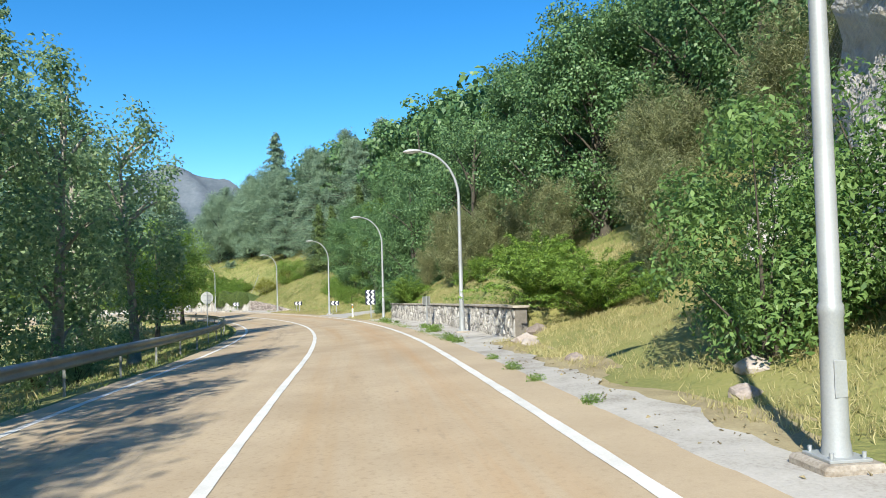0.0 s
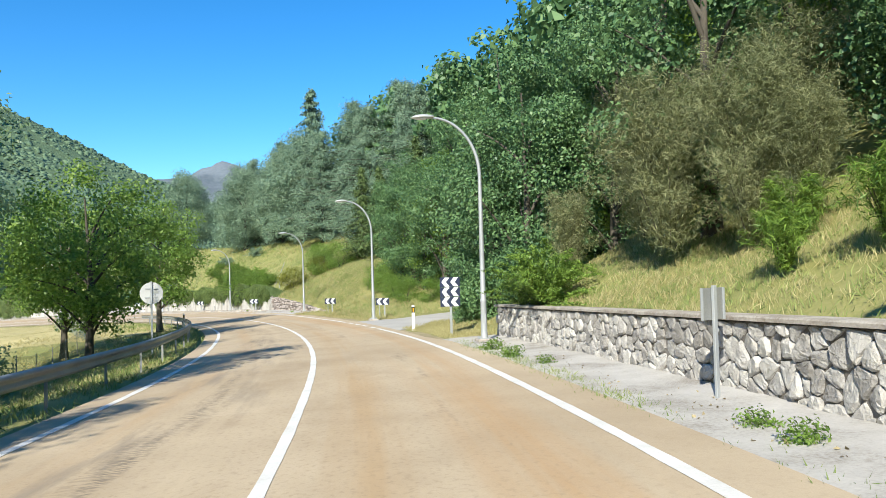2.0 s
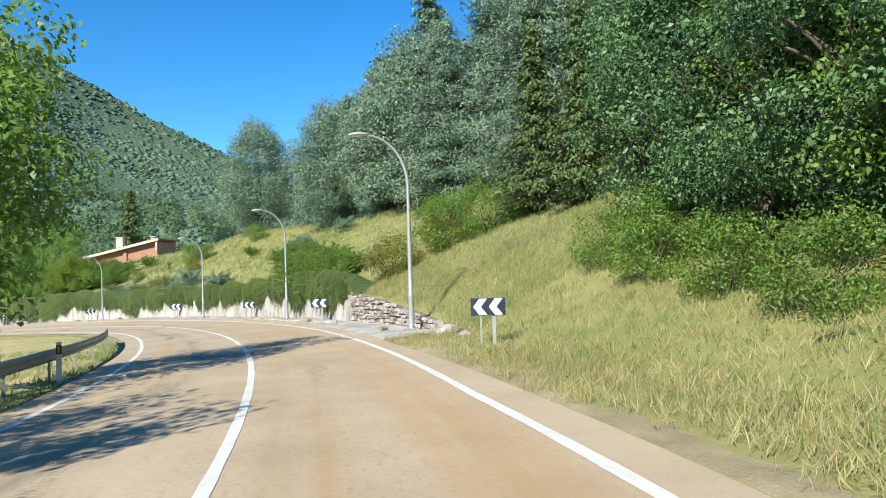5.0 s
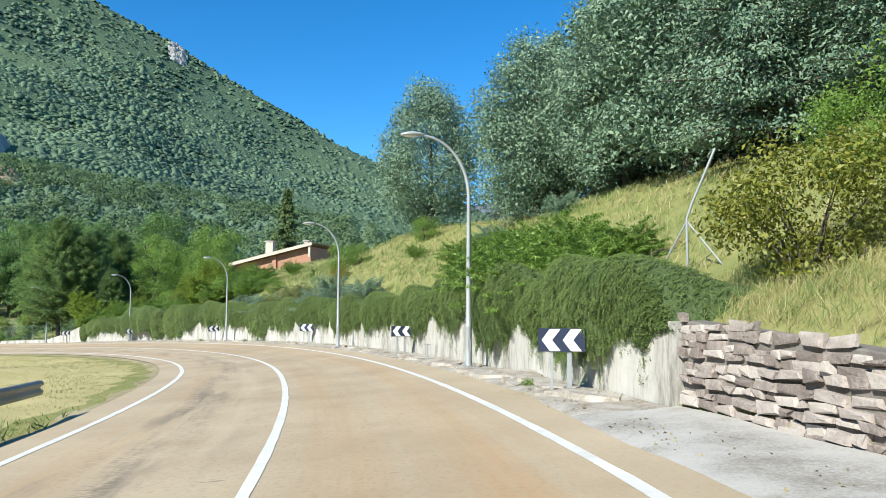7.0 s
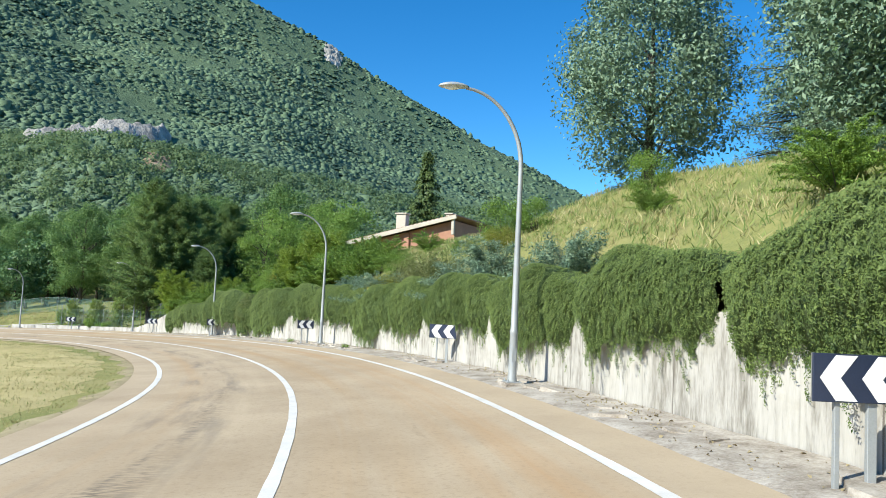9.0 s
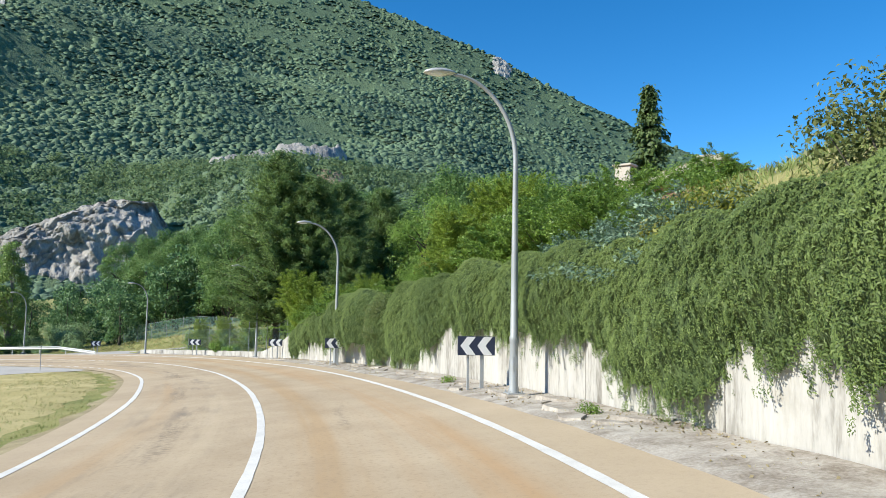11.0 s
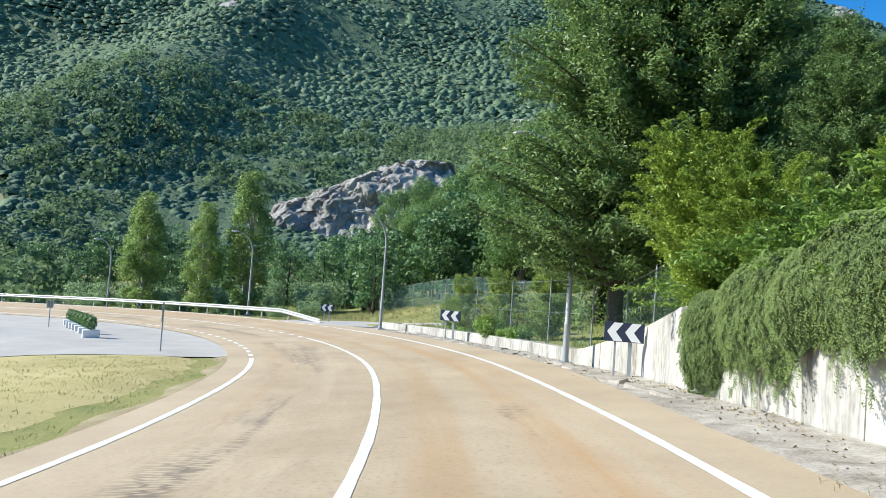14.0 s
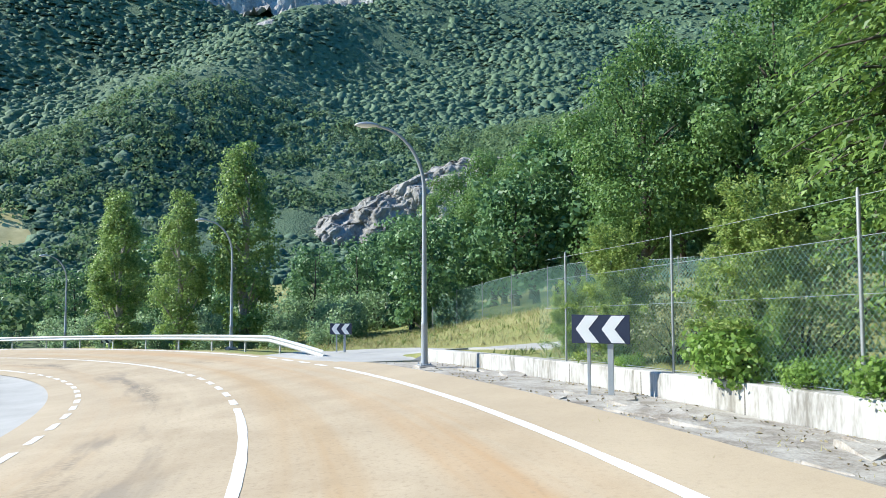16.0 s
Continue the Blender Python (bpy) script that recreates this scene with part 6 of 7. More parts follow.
rock_sheet("rock_face", -30, 15.5, -0.2, 11, lambda s, h: 9.2 + 0.22 * h + 0.55 * max(0, s - 12), ROCK, "pale limestone rock face behind wire netting")
rock_sheet("rock_outcrop", 13.5, 20, 1.0, 7.5, lambda s, h: 9.6 + 0.55 * h + 0.25 * (s - 16.5) ** 2, ROCK, "limestone outcrop among the bushes")


def wires(name, place_at, length, height, cell, width, mat, parent=None, label=""):
    """Crossing diagonal wires; place_at(along, up) gives world places."""
    n = int(round((length + height) / cell))
    a, b = [], []
    for k in range(n + 1):
        x = -height + k * cell
        for sg in (1, -1):
            t0, t1 = max(0.0, -x), min(height, length - x)
            if t1 - t0 < cell * 0.5:
                continue
            p, q = (x + t0, t0), (x + t1, t1)
            if sg < 0:
                p, q = (length - p[0], p[1]), (length - q[0], q[1])
            a.append(p), b.append(q)
    a, b = np.array(a), np.array(b)
    pa, pb = place_at(a[:, 0], a[:, 1]), place_at(b[:, 0], b[:, 1])
    d = (pb - pa) / (np.linalg.norm(pb - pa, axis=1)[:, None] + 1e-9)
    side = np.cross(d, (0, 0, 1.0))
    flat = np.cross(side, d)
    flat /= np.linalg.norm(flat, axis=1)[:, None] + 1e-9
    w = flat * width / 2
    v = np.stack([pa - w, pa + w, pb + w, pb - w], 1).reshape(-1, 3)
    return mesh_object(name, v, np.arange(len(v)).reshape(-1, 4), mat, parent, label)


tagged(wires("rock_netting", lambda x, y: at(-8 + x, 8.35 + 0.22 * y + 0.55 * np.maximum(0, x - 20) + 0.15 * np.sin(x * 1.3) + 0.1 * np.sin(y * 2), 0.4 + y), 23.0, 9.5, 0.16, 0.006, STEEL), "rusty wire netting hung over the rock face", "netting", kind="stuff")

# wire fence on the low wall


def wire_fence(name, spots, height, spacing, cell, width, mat, label, drop=0.0):
    """A fence through world places, standing on them."""
    ob = thing(name, Matrix.Identity(4), label, "fence")
    spots = np.asarray(spots, float)
    seg = np.r_[0, np.cumsum(np.linalg.norm(np.diff(spots[:, :2], axis=0), axis=1))]
    along = lambda x: np.stack([np.interp(x, seg, spots[:, c]) for c in range(3)], -1)
    post = None
    for x in np.arange(0, seg[-1] + 0.01, spacing):
        p = along(np.array([x]))[0]
        m = Matrix.Translation(p)
        if post is None:
            v, f = tube([(0, 0, -0.4), (0, 0, height), (0, 0, height + 0.06)], [0.024, 0.024, 0.012], 8)
            post = mesh_object("post", v, f, RAIL_STEEL, ob)
            post.matrix_world = m
        else:
            q = new("post", post.data)
            q.parent, q.matrix_world = ob, m
    wires("wire_mesh", lambda x, y: along(x) + np.stack([0 * x, 0 * x, 0.03 + y], -1), float(seg[-1]), height - 0.08 - drop, cell, width, mat, ob, "green diamond wire mesh")
    for z in (0.05, height * 0.5, height - 0.05 - drop, height - 0.04):
        x = np.arange(0, seg[-1], 1.0)
        v, f = tube(along(x) + (0, 0, z), 0.004, 4)
        mesh_object("strand", v, f, STEEL, ob)
    return ob


s = np.linspace(189.9, 205.9, 17)
wire_fence("wire_fence", at(s, wall_line(s) + 0.2, 0.72 + 0 * s), 2.3, 4.0, 0.095, 0.0045, NET, "chain-link wire fence on the low concrete wall", 0.45)
s = np.linspace(184.5, 189.8, 7)
wire_fence("wire_fence", at(s, wall_line(s) + 0.55, np.maximum(CON_TOP(s) - 0.05, 0.7)), 1.7, 2.0, 0.09, 0.005, NET, "chain-link wire fence above the end of the wall")
w = np.linspace(0, 1, 14)
s, u = 227.5 - 16 * w, 16.6 + 1.6 * np.abs(w - 0.35)
wire_fence("wire_fence", at(s, u, ground_h(s, u)), 2.0, 2.6, 0.16, 0.02, NET, "dark mesh fence along the grassy bank")
s, u = np.linspace(211.5, 198, 8), np.linspace(17.7, 16.5, 8)
wire_fence("wire_fence", at(s, u, ground_h(s, u)), 1.8, 2.4, 0.12, 0.008, NET, "mesh fence round the garden")

s = np.linspace(60, 98, 20)
u = np.interp(s, [60, 78, 98], [-12.2, -10.4, -12.8])
wire_fence("wire_fence", at(s, u, ground_h(s, u)), 1.3, 2.4, 0.11, 0.014, NET, "green mesh fence on the low ground beside the road")

# gate at the end of the side road


def gate():
    ob = thing("metal_gate", Matrix.Identity(4), "galvanised double gate of thin upright bars, closed", "gate")
    a, b, c = (at(s, u, ground_h(s, u) + 0.05)[0] for s, u in ((68.0, 11.2), (66.1, 11.9), (64.2, 12.6)))
    for p in (a, b, c):
        v, f = tube([p - (0, 0, 0.3), p + (0, 0, 2.0)], 0.06, 10)
        mesh_object("post", v, f, STEEL, ob)
    for p, q in ((a, b), (b, c)):
        p, q = p + (q - p) * 0.05, q + (p - q) * 0.05
        frame_pieces = [tube([p + (0, 0, z), q + (0, 0, z)], 0.022, 6) for z in (0.12, 1.0, 1.85)]
        v, f = merged(frame_pieces)
        leaf = mesh_object("gate_frame", v, f, STEEL, ob)
        for k in np.linspace(0, 1, 17):
            x = p + (q - p) * k
            v, f = tube([x + (0, 0, 0.12), x + (0, 0, 1.85)], 0.009, 5)
            mesh_object("bar", v, f, STEEL, leaf)
    return ob


gate()
s, u = np.array([68.3, 70.5, 73]), np.array([11.2, 12.5, 14.0])
wire_fence("wire_fence", at(s, u, ground_h(s, u)), 2.0, 2.2, 0.09, 0.006, NET, "green mesh fence beside the gate")


def fence_post():
    """Old bent corner post with two struts."""
    ob = thing("fence_corner_post", stand(102.3, 8.0, float(ground_h(102.3, 8.0)[0]) - 0.5), "old bent steel corner post with two struts", "post")
    v, f = tube([(0, 0, -0.2), (0, 0, 1.7), (0.08, -0.07, 2.0), (0.45, -0.36, 3.1)], 0.028, 8)
    mesh_object("post", v, f, STEEL, ob, smooth=True)
    for x, y in ((0.9, -1.0), (-0.6, 0.9)):
        v, f = tube([(0, 0, 1.65), (x, y, -0.1)], 0.02, 6)
        mesh_object("strut", v, f, STEEL, ob)


fence_post()


def round_sign():
    ob = thing("round_sign", stand(58.8, -6.0, float(ground_h(58.8, -6.0)[0])), "round road sign seen from its plain grey back", "road sign")
    bm = bmesh.new()
    bmesh.ops.create_cone(bm, cap_ends=True, segments=40, radius1=0.45, radius2=0.45, depth=0.02, matrix=Matrix.Translation((0, 0, 2.62)) @ Matrix.Rotation(radians(90), 4, "X"))
    disc = part("disc", bm, WHITE_STEEL, ob, "pale grey metal back")
    bm = bmesh.new()
    bmesh.ops.create_cone(bm, cap_ends=False, segments=40, radius1=0.46, radius2=0.46, depth=0.035, matrix=Matrix.Translation((0, 0, 2.62)) @ Matrix.Rotation(radians(90), 4, "X"))
    part("rim", bm, STEEL, disc)
    part("post", box(0, -0.05, 1.5, 0.08, 0.04, 3.2, 0.004), STEEL, ob)
    for z in (2.45, 2.8):
        part("bracket", box(0, -0.025, z, 0.5, 0.02, 0.05), STEEL, ob)


round_sign()


def back_sign(s, u, w, h, top, label, turn=0):
    ob = thing("road_sign", stand(s, u, float(ground_h(s, u)[0]), turn), label, "road sign")
    panel = part("panel", box(0, 0, top - h / 2, w, 0.015, h, 0.004), RAIL_STEEL, ob, "plain galvanised back")
    for x in (-w / 2 + 0.01, w / 2 - 0.01):
        part("rim", box(x, -0.015, top - h / 2, 0.018, 0.03, h), STEEL, panel)
    part("post", box(0, -0.035, top / 2, 0.06, 0.04, top + 0.06, 0.004), STEEL, ob)


back_sign(34.7, 5.25, 0.42, 0.40, 1.42, "small rectangular sign seen from its grey back", 24)
back_sign(108.6 + 4.4, 4.85, 0.3, 0.01, 0.62, "short steel marker post beside the gutter")
back_sign(199.9, -6.6, 0.12, 0.75, 1.95, "narrow white-grey sign on a slim post by the parking lot", 80)
back_sign(227, -9.5, 0.45, 0.45, 1.8, "small sign at the far side of the parking lot", 20)


def delineator():
    ob = thing("delineator", Matrix.Identity(4), "white roadside marker post with black band and amber reflector", "marker post", "marker posts")
    bm = box(0, 0, 0.36, 0.12, 0.05, 0.78, 0.01)
    part("body", bm, WHITE, ob)
    bm = box(0, 0, 0.86, 0.122, 0.052, 0.22, 0.008)
    part("band", bm, BLACK, ob, "black band")
    bm = box(0, 0, 1.01, 0.12, 0.05, 0.09, 0.02)
    part("cap", bm, WHITE, ob)
    part("reflector", box(0, -0.028, 0.86, 0.05, 0.008, 0.16, 0.003), AMBER, ob, "amber reflector")
    return ob


d = delineator()
for k, (s, u) in enumerate(((55.3, 4.3), (84.2, -4.55))):
    place(d, stand(s, u, float(ground_h(s, u)[0]) - 0.02), k == 0)

# planters in the parking lot
shrub = None
for k in range(7):
    m = Matrix.Translation((-123.1 - 2.7 * k, 126.4 - 0.66 * k, -8.215 - 0.153 * k)) @ Matrix.Rotation(radians(104), 4, "Z")
    if k == 0:
        ob = thing("planter", m, "white planter box with a small rounded shrub", "planter", "planters in the parking lot")
        part("box", box(0, 0, 0.2, 0.75, 0.45, 0.40, 0.02), WHITE, ob, "white concrete trough")
        rng2 = np.random.default_rng(5)
        dd = rng2.normal(size=(260, 3))
        dd /= np.linalg.norm(dd, axis=1)[:, None]
        v, f = leaves(rng2, dd * rng2.uniform(0.6, 1, (260, 1)) * (0.26, 0.26, 0.4) + (0, 0, 0.75), 0.13, 0.5, dd)
        mesh_object("shrub", v, f, LEAF_OAK, ob, "clipped dark shrub")
        shrub = ob
    else:
        copy_thing(shrub, m)


def house():
    a, b = np.array([-83.9, 151.2, 0.0]), np.array([-74.6, 153.3, 0.0])
    e = (b - a) / np.linalg.norm(b - a)
    n = np.array([-e[1], e[0], 0])
    L, D = float(np.linalg.norm(b - a)), 7.0
    m = Matrix(((e[0], n[0], 0, a[0]), (e[1], n[1], 0, a[1]), (0, 0, 1, 0.0), (0, 0, 0, 1)))
    ob = thing("house", m, "brick house with a low sloping tiled roof on the hill", "house")
    slope = 2.15 / L
    bm = bmesh.new()
    zs = lambda x: 2.75 + slope * x
    vs = [bm.verts.new(p) for p in ((0, 0, -2), (L, 0, -2), (L, D, -2), (0, D, -2), (0, 0, zs(0)), (L, 0, zs(L)), (L, D, zs(L)), (0, D, zs(0)))]
    for q in ((0, 1, 5, 4), (1, 2, 6, 5), (2, 3, 7, 6), (3, 0, 4, 7), (4, 5, 6, 7), (0, 3, 2, 1)):
        bm.faces.new([vs[k] for k in q])
    wall = part("wall", bm, BRICK_RED, ob, "red brick wall")
    part("wall_return", box(5.1, -0.1, 2.2, 0.5, 0.25, 3.2, 0.02), BRICK_RED, wall)
    ang = math.atan(slope)

    def slab(x0, x1, y0, y1, lift, thick, mat, name, parent, label=""):
        bm = box((x0 + x1) / 2, (y0 + y1) / 2, lift, (x1 - x0) / math.cos(ang), y1 - y0, thick, 0.02)
        mid = (x0 + x1) / 2
        bmesh.ops.transform(bm, matrix=Matrix.Translation((mid, 0, zs(mid))) @ Matrix.Rotation(-ang, 4, "Y") @ Matrix.Translation((-mid, 0, 0)), verts=bm.verts)
        return part(name, bm, mat, parent, label)

    roof = slab(-1.1, L + 0.5, -0.7, D + 0.7, 0.30, 0.12, ROOF_TILE, "roof", ob, "brown tiled roof")
    slab(-1.1, L + 0.5, -0.78, -0.68, 0.16, 0.36, CREAM, "fascia", ob, "white fascia board")
    for k in range(26):
        x = -0.95 + k * (L + 1.2) / 26
        slab(x, x + 0.26, -0.66, D + 0.6, 0.385, 0.07, ROOF_TILE, "tile_row", roof)
    part("post", box(L + 0.1, -0.5, zs(L) - 0.5, 0.25, 0.25, 1.5, 0.02), CREAM, ob)
    for x, w, h in ((3.9, 0.95, 1.7), (8.6, 0.6, 0.6)):
        ch = part("chimney", box(x, 1.2, zs(x) + h / 2 + 0.25, w, 0.7, h, 0.02), CREAM, ob, "pale chimney stack")
        part("chimney_cap", box(x, 1.2, zs(x) + h + 0.32, w + 0.22, 0.92, 0.12, 0.02), CREAM, ch)
    return ob


house()


# ---- cliffs on the mountain ----
def rock_patch(name, b0, b1, r0, r1, lift, mat, label, n=40, rough=3.0, category="cliff"):
    """A rocky piece of the mountain side, ragged at its rim."""
    rr, bb = np.meshgrid(np.linspace(r0, r1, n), np.linspace(b0, b1, n), indexing="ij")
    v = land_at(rr, bb).reshape(-1, 3)
    fr, fb = (rr.ravel() - r0) / (r1 - r0) * 2 - 1, (bb.ravel() - b0) / (b1 - b0) * 2 - 1
    for k in range(len(v)):
        p = Vector(v[k])
        edge = 1 - math.hypot(fr[k], fb[k]) + 0.35 * noise.noise(p * 0.03)
        v[k, 2] += max(-6.0, min(edge * 2.2, 1.0) * lift) + rough * noise.noise(p * 0.11) + rough * 0.6 * abs(noise.noise(p * 0.27)) * 2
    i, j = np.meshgrid(np.arange(n - 1), np.arange(n - 1), indexing="ij")
    f = np.stack([i * n + j, (i + 1) * n + j, (i + 1) * n + j + 1, i * n + j + 1], -1).reshape(-1, 4)
    return tagged(mesh_object(name, v, np.ascontiguousarray(f[:, ::-1]), mat), label, category, kind="structure")


def rock_ridge(b0, r0, b1, r1, width, lift, label, n=90, m=26):
    """A ragged rib of bare rock climbing the mountain side."""
    q, w = (g.ravel() for g in np.meshgrid(np.linspace(0, 1, n), np.linspace(-1, 1, m), indexing="ij"))
    r, b = r0 + (r1 - r0) * q, b0 + (b1 - b0) * q
    wide = width * (0.35 + 0.65 * np.sin(np.pi * np.clip(0.15 + 0.75 * q, 0, 1)))
    v = land_at(r + w * wide, b)
    for k in range(len(v)):
        p = Vector(v[k])
        rim = 1 - abs(w[k]) ** 1.5 - max(0.0, abs(q[k] * 2 - 1) - 0.85) * 5
        tilt = Vector((p.x, p.y + 0.7 * p.z, p.z))
        v[k, 2] += lift * (0.35 + 0.65 * math.sin(math.pi * (0.1 + 0.75 * q[k]) ** 1.4)) * min(1.0, rim * 1.3 + 0.9 * noise.noise(p * 0.09)) + 2.6 * noise.noise(tilt * 0.13) + 2.2 * abs(noise.noise(tilt * 0.31))
    i, j = np.meshgrid(np.arange(n - 1), np.arange(m - 1), indexing="ij")
    f = np.stack([i * m + j, (i + 1) * m + j, (i + 1) * m + j + 1, i * m + j + 1], -1).reshape(-1, 4)
    return tagged(mesh_object("cliff", v, np.ascontiguousarray(f), CLIFF), label, "cliff", kind="structure")


rock_ridge(67.6, 314, 57.4, 402, 24, 9.5, "pale rocky rib on the wooded mountain side")
rock_patch("cliff", 45.5, 47.0, 920, 985, 5.0, CLIFF, "small bare crag near the ridge", 40, 4.5)
rock_patch("cliff", 88, 101, 880, 960, 20.0, CLIFF, "long grey cliff high on the mountain", 50, 8)
rock_patch("cliff", 87.7, 89.5, 412, 440, 2.2, CLIFF, "bare rock among the mountain trees", 30, 1.0)
rock_patch("bare_slope", 56.3, 59.2, 250, 276, 2.2, EARTH, "bare reddish earth above the low hill", 26, 0.5, "slope")
rock_patch("meadow", 97, 107, 212, 252, 2.0, FIELD, "pale open meadow on the far slope", 26, 0.6, "meadow")


def crag():
    """The grey limestone cliff across the valley."""
    a, b = np.array([-295.0, 106.0]), np.array([-268.0, 183.0])
    e = (b - a) / np.linalg.norm(b - a)
    back = np.array([-e[1], e[0]])
    n, m = 220, 110
    q, w = (g.ravel() for g in np.meshgrid(np.linspace(0, 1, n), np.linspace(0, 1, m), indexing="ij"))
    crest = np.interp(q, [0, 0.1, 0.3, 0.55, 0.75, 0.9, 1], [-10, 0, 10, 19, 28, 29, 12])
    z = -14 + (crest + 14) * np.sin(w * np.pi / 2) ** 1.2
    depth = 22 * w ** 1.4 + 3 * np.sin(q * 8)
    xy = a + e * (q * 96 - 4)[:, None] + back * depth[:, None]
    v = np.column_stack([xy, z])
    for k in range(len(v)):
        p = Vector(v[k])
        tilt = Vector((p.x, p.y + 0.8 * p.z, p.z * 0.6 - 0.5 * p.y))
        c = 5.0 * noise.noise(p * 0.06) + 4.2 * noise.turbulence(tilt * 0.085, 6, True, noise_basis="PERLIN_ORIGINAL", amplitude_scale=0.62, frequency_scale=2.1) + 1.3 * noise.cell(tilt * 0.16) + 0.8 * noise.cell(tilt * 0.4)
        v[k, :2] -= back * c
        v[k, 2] += 1.2 * noise.noise(p * 0.3)
    i, j = np.meshgrid(np.arange(n - 1), np.arange(m - 1), indexing="ij")
    f = np.stack([i * m + j, (i + 1) * m + j, (i + 1) * m + j + 1, i * m + j + 1], -1).reshape(-1, 4)
    tagged(mesh_object("cliff", v, np.ascontiguousarray(f), CLIFF), "grey limestone cliff among the trees across the valley", "cliff", kind="structure")


crag()
rock_patch("cliff", 82, 98, 540, 640, 13, CLIFF, "band of grey cliffs high on the mountain", 90, 9.0)


# ---- broken gutter ----
def slab(seed):
    """An irregular flat piece of broken concrete."""
    rng = np.random.default_rng(seed)
    k = rng.integers(5, 8)
    a = np.sort(rng.uniform(0, 6.28, k))
    r = rng.uniform(0.7, 1.1, k)
    low = np.stack([np.cos(a) * r * 0.30, np.sin(a) * r * 0.55, np.full(k, -0.04)], 1)
    top = low * (0.93, 0.95, 0) + np.stack([0 * a, 0 * a, 0.035 + 0.02 * rng.random(k)], 1)
    v = np.concatenate([low, top, [[0, 0, 0.045]]])
    f = [(i, (i + 1) % k, k + (i + 1) % k, k + i) for i in range(k)] + [(k + i, k + (i + 1) % k, 2 * k) for i in range(k)]
    return v, f


rng = np.random.default_rng(77)
shapes = [slab(k) for k in range(7)]
meshes = {}
for k in range(190):
    s = rng.uniform(99.5, 212) if k < 150 else rng.uniform(99.5, 118)
    u = rng.uniform(float(road_edge(s)) + 0.25, float(wall_line(np.array([s]))[0]) - 0.35)
    if k < 150 and lumps(s, u * 2, 2.3) < -0.15:
        continue
    q = k % 7
    v, f = shapes[q]
    if q not in meshes:
        ob = mesh_object("slab", v, f, GUTTER, gutter_long)
        meshes[q] = ob.data
    else:
        ob = new("slab", meshes[q])
        ob.parent = gutter_long
    h = float(gutter_height(np.array([s]), np.array([u]))[0])
    ob.matrix_world = stand(s, u, h, rng.uniform(-30, 30), rng.uniform(0.5, 1.15) * (1.0 if k < 150 else 1.5)) @ Matrix.Rotation(rng.normal() * 0.035, 4, "X") @ Matrix.Rotation(rng.normal() * 0.05, 4, "Y")
n = 7000
s = np.concatenate([rng.uniform(99, 212, n), rng.uniform(0, 98, n // 3)])
edge = np.where(s > 98.8, wall_line(s) - 0.05, 5.0)
u = np.where(rng.random(len(s)) < 0.55, edge - np.abs(rng.normal(size=len(s))) * 0.35, road_edge(s) + 0.1 + rng.uniform(0, 1.0, len(s)))
ok = (lumps(s, u * 3, 1.1) + rng.normal(size=len(s)) * 0.5 > 0) & (u > road_edge(s) + 0.08) & (u < edge + 0.3) & ~((s > 49) & (s < 86))
s, u = s[ok], u[ok]
v, f = leaves(rng, at(s, u, gutter_height(s, u) + 0.012), rng.uniform(0.02, 0.07, len(s)), 0.6, np.tile([0, 0, 1.0], (len(s), 1)), None, 0.5)
tagged(mesh_object("debris", v, f, SOIL), "dead leaves and grit lying in the gutter", "debris", kind="stuff")


# ---- grass and weeds ----
def tufts(name, s0, s1, u0, u1, count, tall, mat, label, width=0.05, clump=5, seed=0, keep=None):
    """Blades in small clumps on the ground."""
    rng = np.random.default_rng(seed + 500)
    s, u = rng.uniform(s0, s1, count), u0 + (u1 - u0) * rng.uniform(0, 1, count)
    if keep is not None:
        ok = keep(s, u, rng)
        s, u = s[ok], u[ok]
    s, u = np.repeat(s, clump), np.repeat(u, clump)
    s, u = s + rng.normal(size=len(s)) * 0.09, u + rng.normal(size=len(u)) * 0.09
    hgt = tall * rng.uniform(0.45, 1.2, len(s))
    raised = np.where((u < -4.6) & (s > 80) & (s < 197), np.maximum(field_lift(s, u), 0), 0)
    p = at(s, u, ground_h(s, u) + raised + hgt * 0.36)
    up = np.stack([rng.normal(size=len(s)) * 0.35, rng.normal(size=len(s)) * 0.35, np.ones(len(s))], 1)
    v, f = leaves(rng, p, hgt, width / tall, rng.normal(size=(len(s), 3)) * (1, 1, 0.15), up, 0.1)
    return tagged(mesh_object(name, v, f, mat), label, "grass", kind="stuff")


patchy = lambda s, u, rng: lumps(s, u * 2, 1.3) + lumps(u, s, 3.7) + rng.normal(size=len(s)) * 0.7 > -0.25
tufts("dry_grass", 6, 21, 5.2, 9.5, 3400, 0.15, BLADE_DRY, "dry yellow grass on the verge", 0.010, 9, 1, patchy)
tufts("dry_grass", 21, 52, 6.2, 10.5, 5600, 0.19, BLADE_DRY, "dry grass on the bank above the stone wall", 0.012, 9, 2, patchy)
tufts("green_grass", 21, 56, 6.2, 11.5, 3300, 0.18, BLADE_GREEN, "green grass on the bank above the stone wall", 0.013, 9, 3)
tufts("dry_grass", 49, 57.5, 4.3, 8, 2600, 0.13, BLADE_DRY, "dry grass beside the side road", 0.010, 9, 4)
tufts("dry_grass", 67.3, 99, 4.4, 13, 5500, 0.27, BLADE_DRY, "tall dry grass on the bank", 0.012, 9, 5, lambda s, u, rng: (u > np.interp(s, [67, 86, 87, 99], [4.3, 5.3, 6.4, 6.4])) & patchy(s, u, rng))
tufts("dry_grass", 84, 101, 6.4, 14, 4600, 0.26, BLADE_DRY, "tall dry grass above the dry stone wall", 0.009, 7, 16)
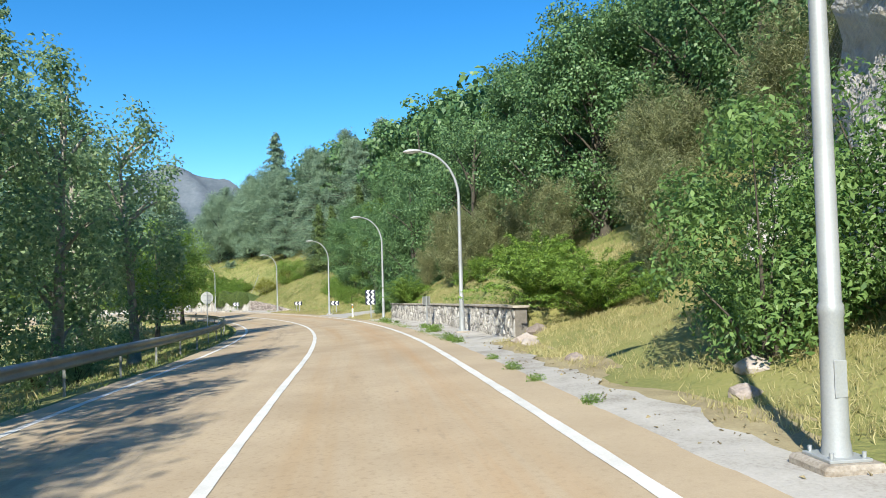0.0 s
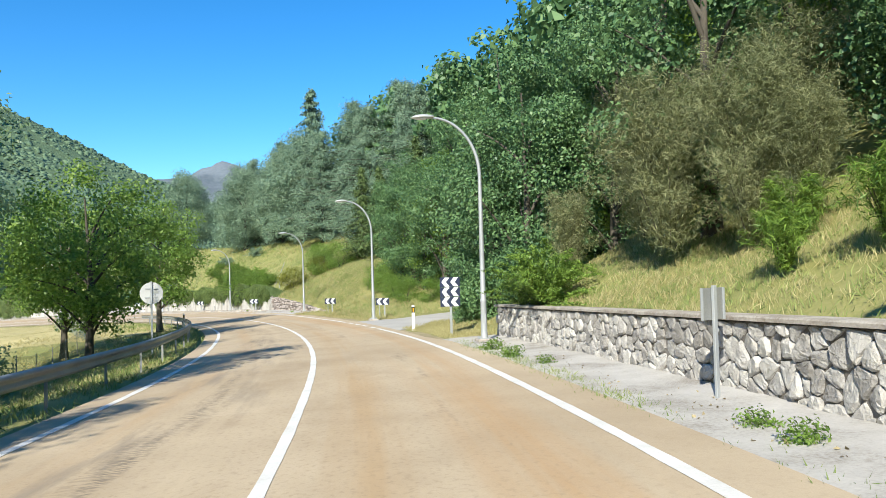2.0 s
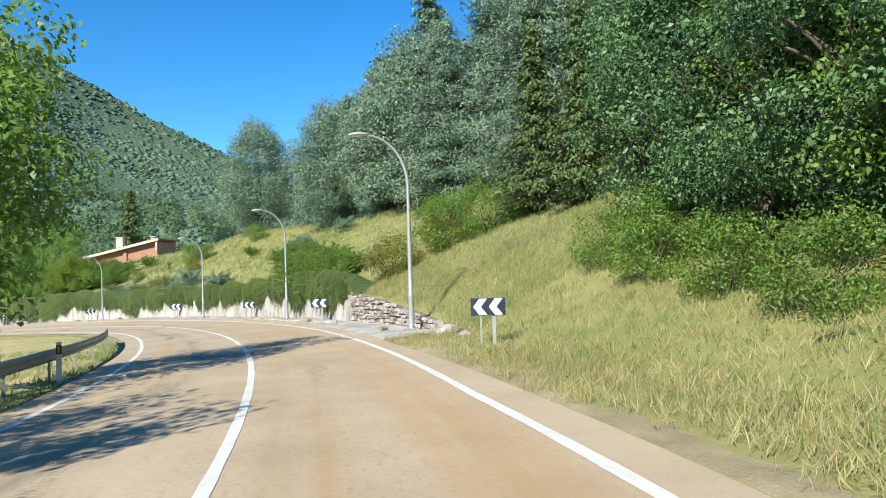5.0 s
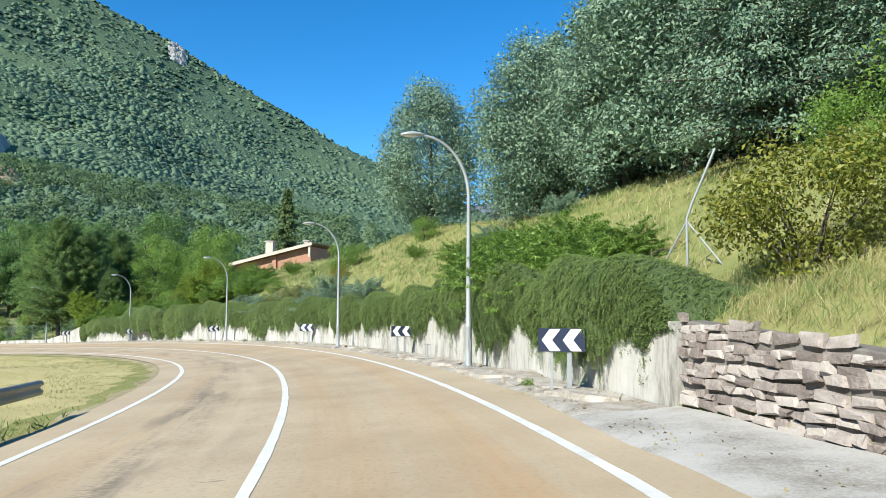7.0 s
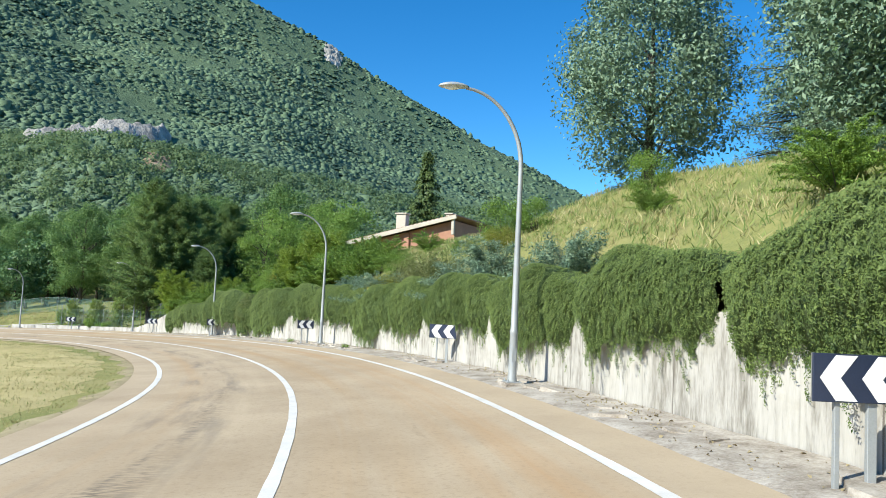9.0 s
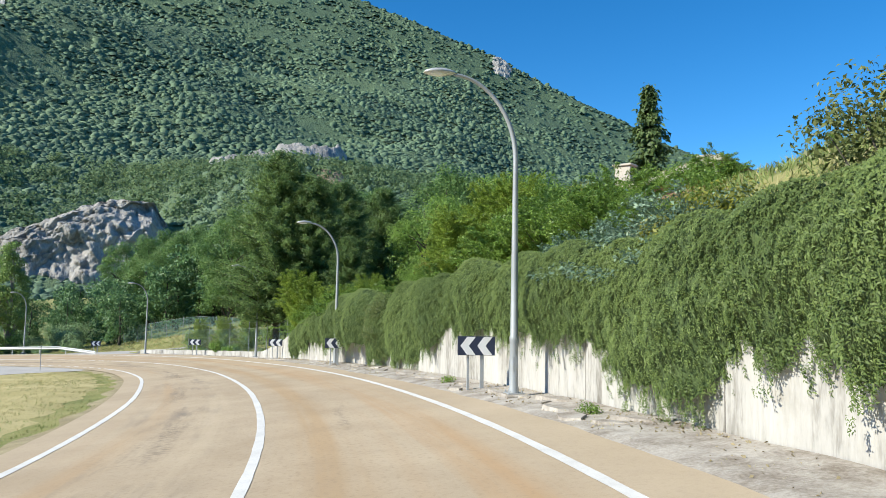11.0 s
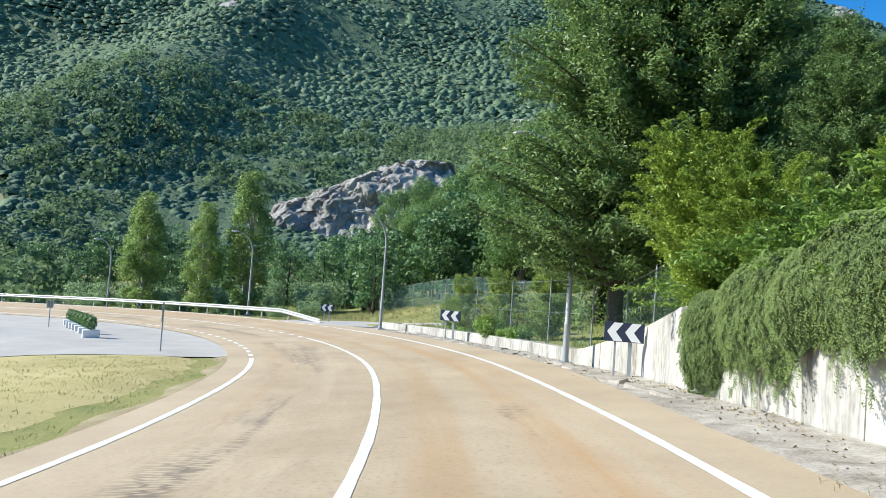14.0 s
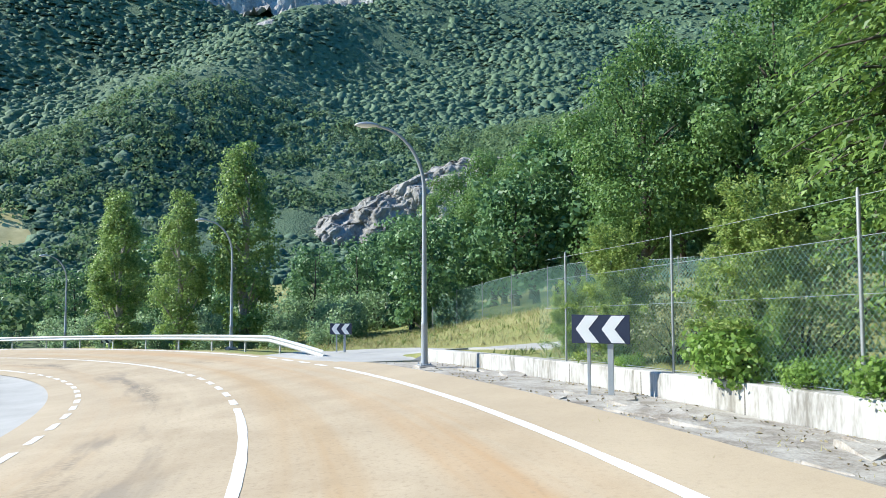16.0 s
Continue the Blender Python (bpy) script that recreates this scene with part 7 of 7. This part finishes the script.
tufts("green_grass", 84, 101, 6.4, 14, 8000, 0.26, BLADE_GREEN, "fresh grass among the dry on the bank", 0.010, 7, 17, patchy)
tufts("green_grass", 67.3, 125, 4.6, 20, 7150, 0.26, BLADE_GREEN, "green grass on the hillside", 0.016, 8, 6, lambda s, u, rng: u > np.interp(s, [67, 85, 86, 87, 99, 100], [4.6, 4.8, 5, 6.4, 6.4, 8]))
tufts("dry_grass", 99, 190, 8, 22, 4950, 0.4, BLADE_DRY, "dry grass on the hillside above the hedge", 0.034, 6, 7, patchy)
tufts("green_grass", 120, 190, 8, 22, 4950, 0.4, BLADE_GREEN, "green grass on the hillside above the hedge", 0.034, 6, 8)
tufts("dry_grass", 80, 196, -20, -4.6, 12000, 0.07, BLADE_DRY, "short dry grass of the field inside the bend", 0.013, 6, 9)
tufts("green_grass", 86, 196, -9, -4.3, 2200, 0.08, BLADE_GREEN, "greener grass along the road's edge", 0.012, 6, 10, patchy)
tufts("green_grass", -5, 105, -9.5, -4.25, 4950, 0.22, BLADE_GREEN, "grass along the guard rail", 0.023, 6, 11, patchy)
tufts("dry_grass", -5, 90, -16, -5, 3850, 0.25, BLADE_DRY, "dry grass under the roadside trees", 0.026, 6, 12, patchy)
tufts("green_grass", 191, 262, 7, 26, 3850, 0.28, BLADE_GREEN, "grass of the garden and bank by the bend", 0.033, 6, 13, lambda s, u, rng: ~((s > 209) & (s < 222.5) & (np.abs(u - np.interp(s, [209, 213, 217, 221, 223], [10, 9, 9, 7, 5])) < 3.5)))
tufts("dry_grass", 205, 236, 7.5, 17, 2600, 0.3, BLADE_DRY, "dry flowering grass on the bank by the drive", 0.02, 6, 15, lambda s, u, rng: ~((s > 208.5) & (s < 222.5) & (np.abs(u - np.interp(s, [209, 213, 217, 221, 223], [10, 9, 8, 6, 5])) < 2.6)))
tufts("dry_grass", 66.8, 86, 3.95, 6.2, 2600, 0.20, BLADE_DRY, "dry verge grass at the road's edge", 0.010, 7, 18, lambda s, u, rng: u > 4.1 + 0.5 * lumps(s, u, 1.7) + rng.normal(size=len(s)) * 0.2)
tufts("green_grass", 22, 49, 4.1, 4.5, 1300, 0.12, BLADE_GREEN, "line of weeds along the edge of the road", 0.012, 7, 19, patchy)
tufts("dry_grass", 54, 66, 4.2, 13.5, 5200, 0.15, BLADE_DRY, "dry grass at the rim of the side road", 0.011, 7, 20, lambda s, u, rng: s < np.interp(u, [3.84, 5.0, 5.65, 7.4, 9.4, 13.8], [55.9, 57.1, 59.1, 61.1, 63.3, 66.2]) + rng.normal(size=len(s)) * 0.3)
tufts("weeds", 60, 210, 4.2, 5.9, 1500, 0.11, BLADE_DRY, "dry weeds in the joints of the gutter", 0.012, 5, 14, lambda s, u, rng: (lumps(s, u, 1.9) > 0.45) & (s > 86))
tufts("weeds", 140, 212, 4.2, 5.6, 1600, 0.09, BLADE_DRY, "dry weeds along the broken rim of the road", 0.012, 6, 21, lambda s, u, rng: (np.abs(u - road_edge(s) - 0.38) < 0.12) & (lumps(s, u, 2.7) > 0.0))
weed = bush("weed", 50, 0.35, 0.32, 420, 0.075, LEAF_LIME, "low green weed growing in the gutter", 0.5, stems=1)
for k, (s, u, sc) in enumerate(((21.5, 4.3, 0.9), (22.4, 4.25, 0.8), (23.4, 4.3, 1.0), (28.6, 4.6, 1.3), (29.3, 4.75, 1.1), (30.1, 4.7, 0.9), (32.2, 4.8, 0.9), (33.0, 4.8, 0.8), (13.4, 4.15, 0.7), (15.6, 4.2, 0.6), (11.5, 4.1, 0.6), (42.0, 4.4, 1.1), (44.2, 4.5, 1.2), (40.1, 4.6, 0.8), (89.8, 4.9, 0.7), (103.2, 4.9, 0.7), (146.2, 5.1, 0.8), (154.4, 5.0, 0.8), (9.0, 4.2, 0.6))):
    place(weed, stand(s, u, float(ground_h(s, u)[0]) + 0.02, 50 * k, 0.68 * sc), k == 0)
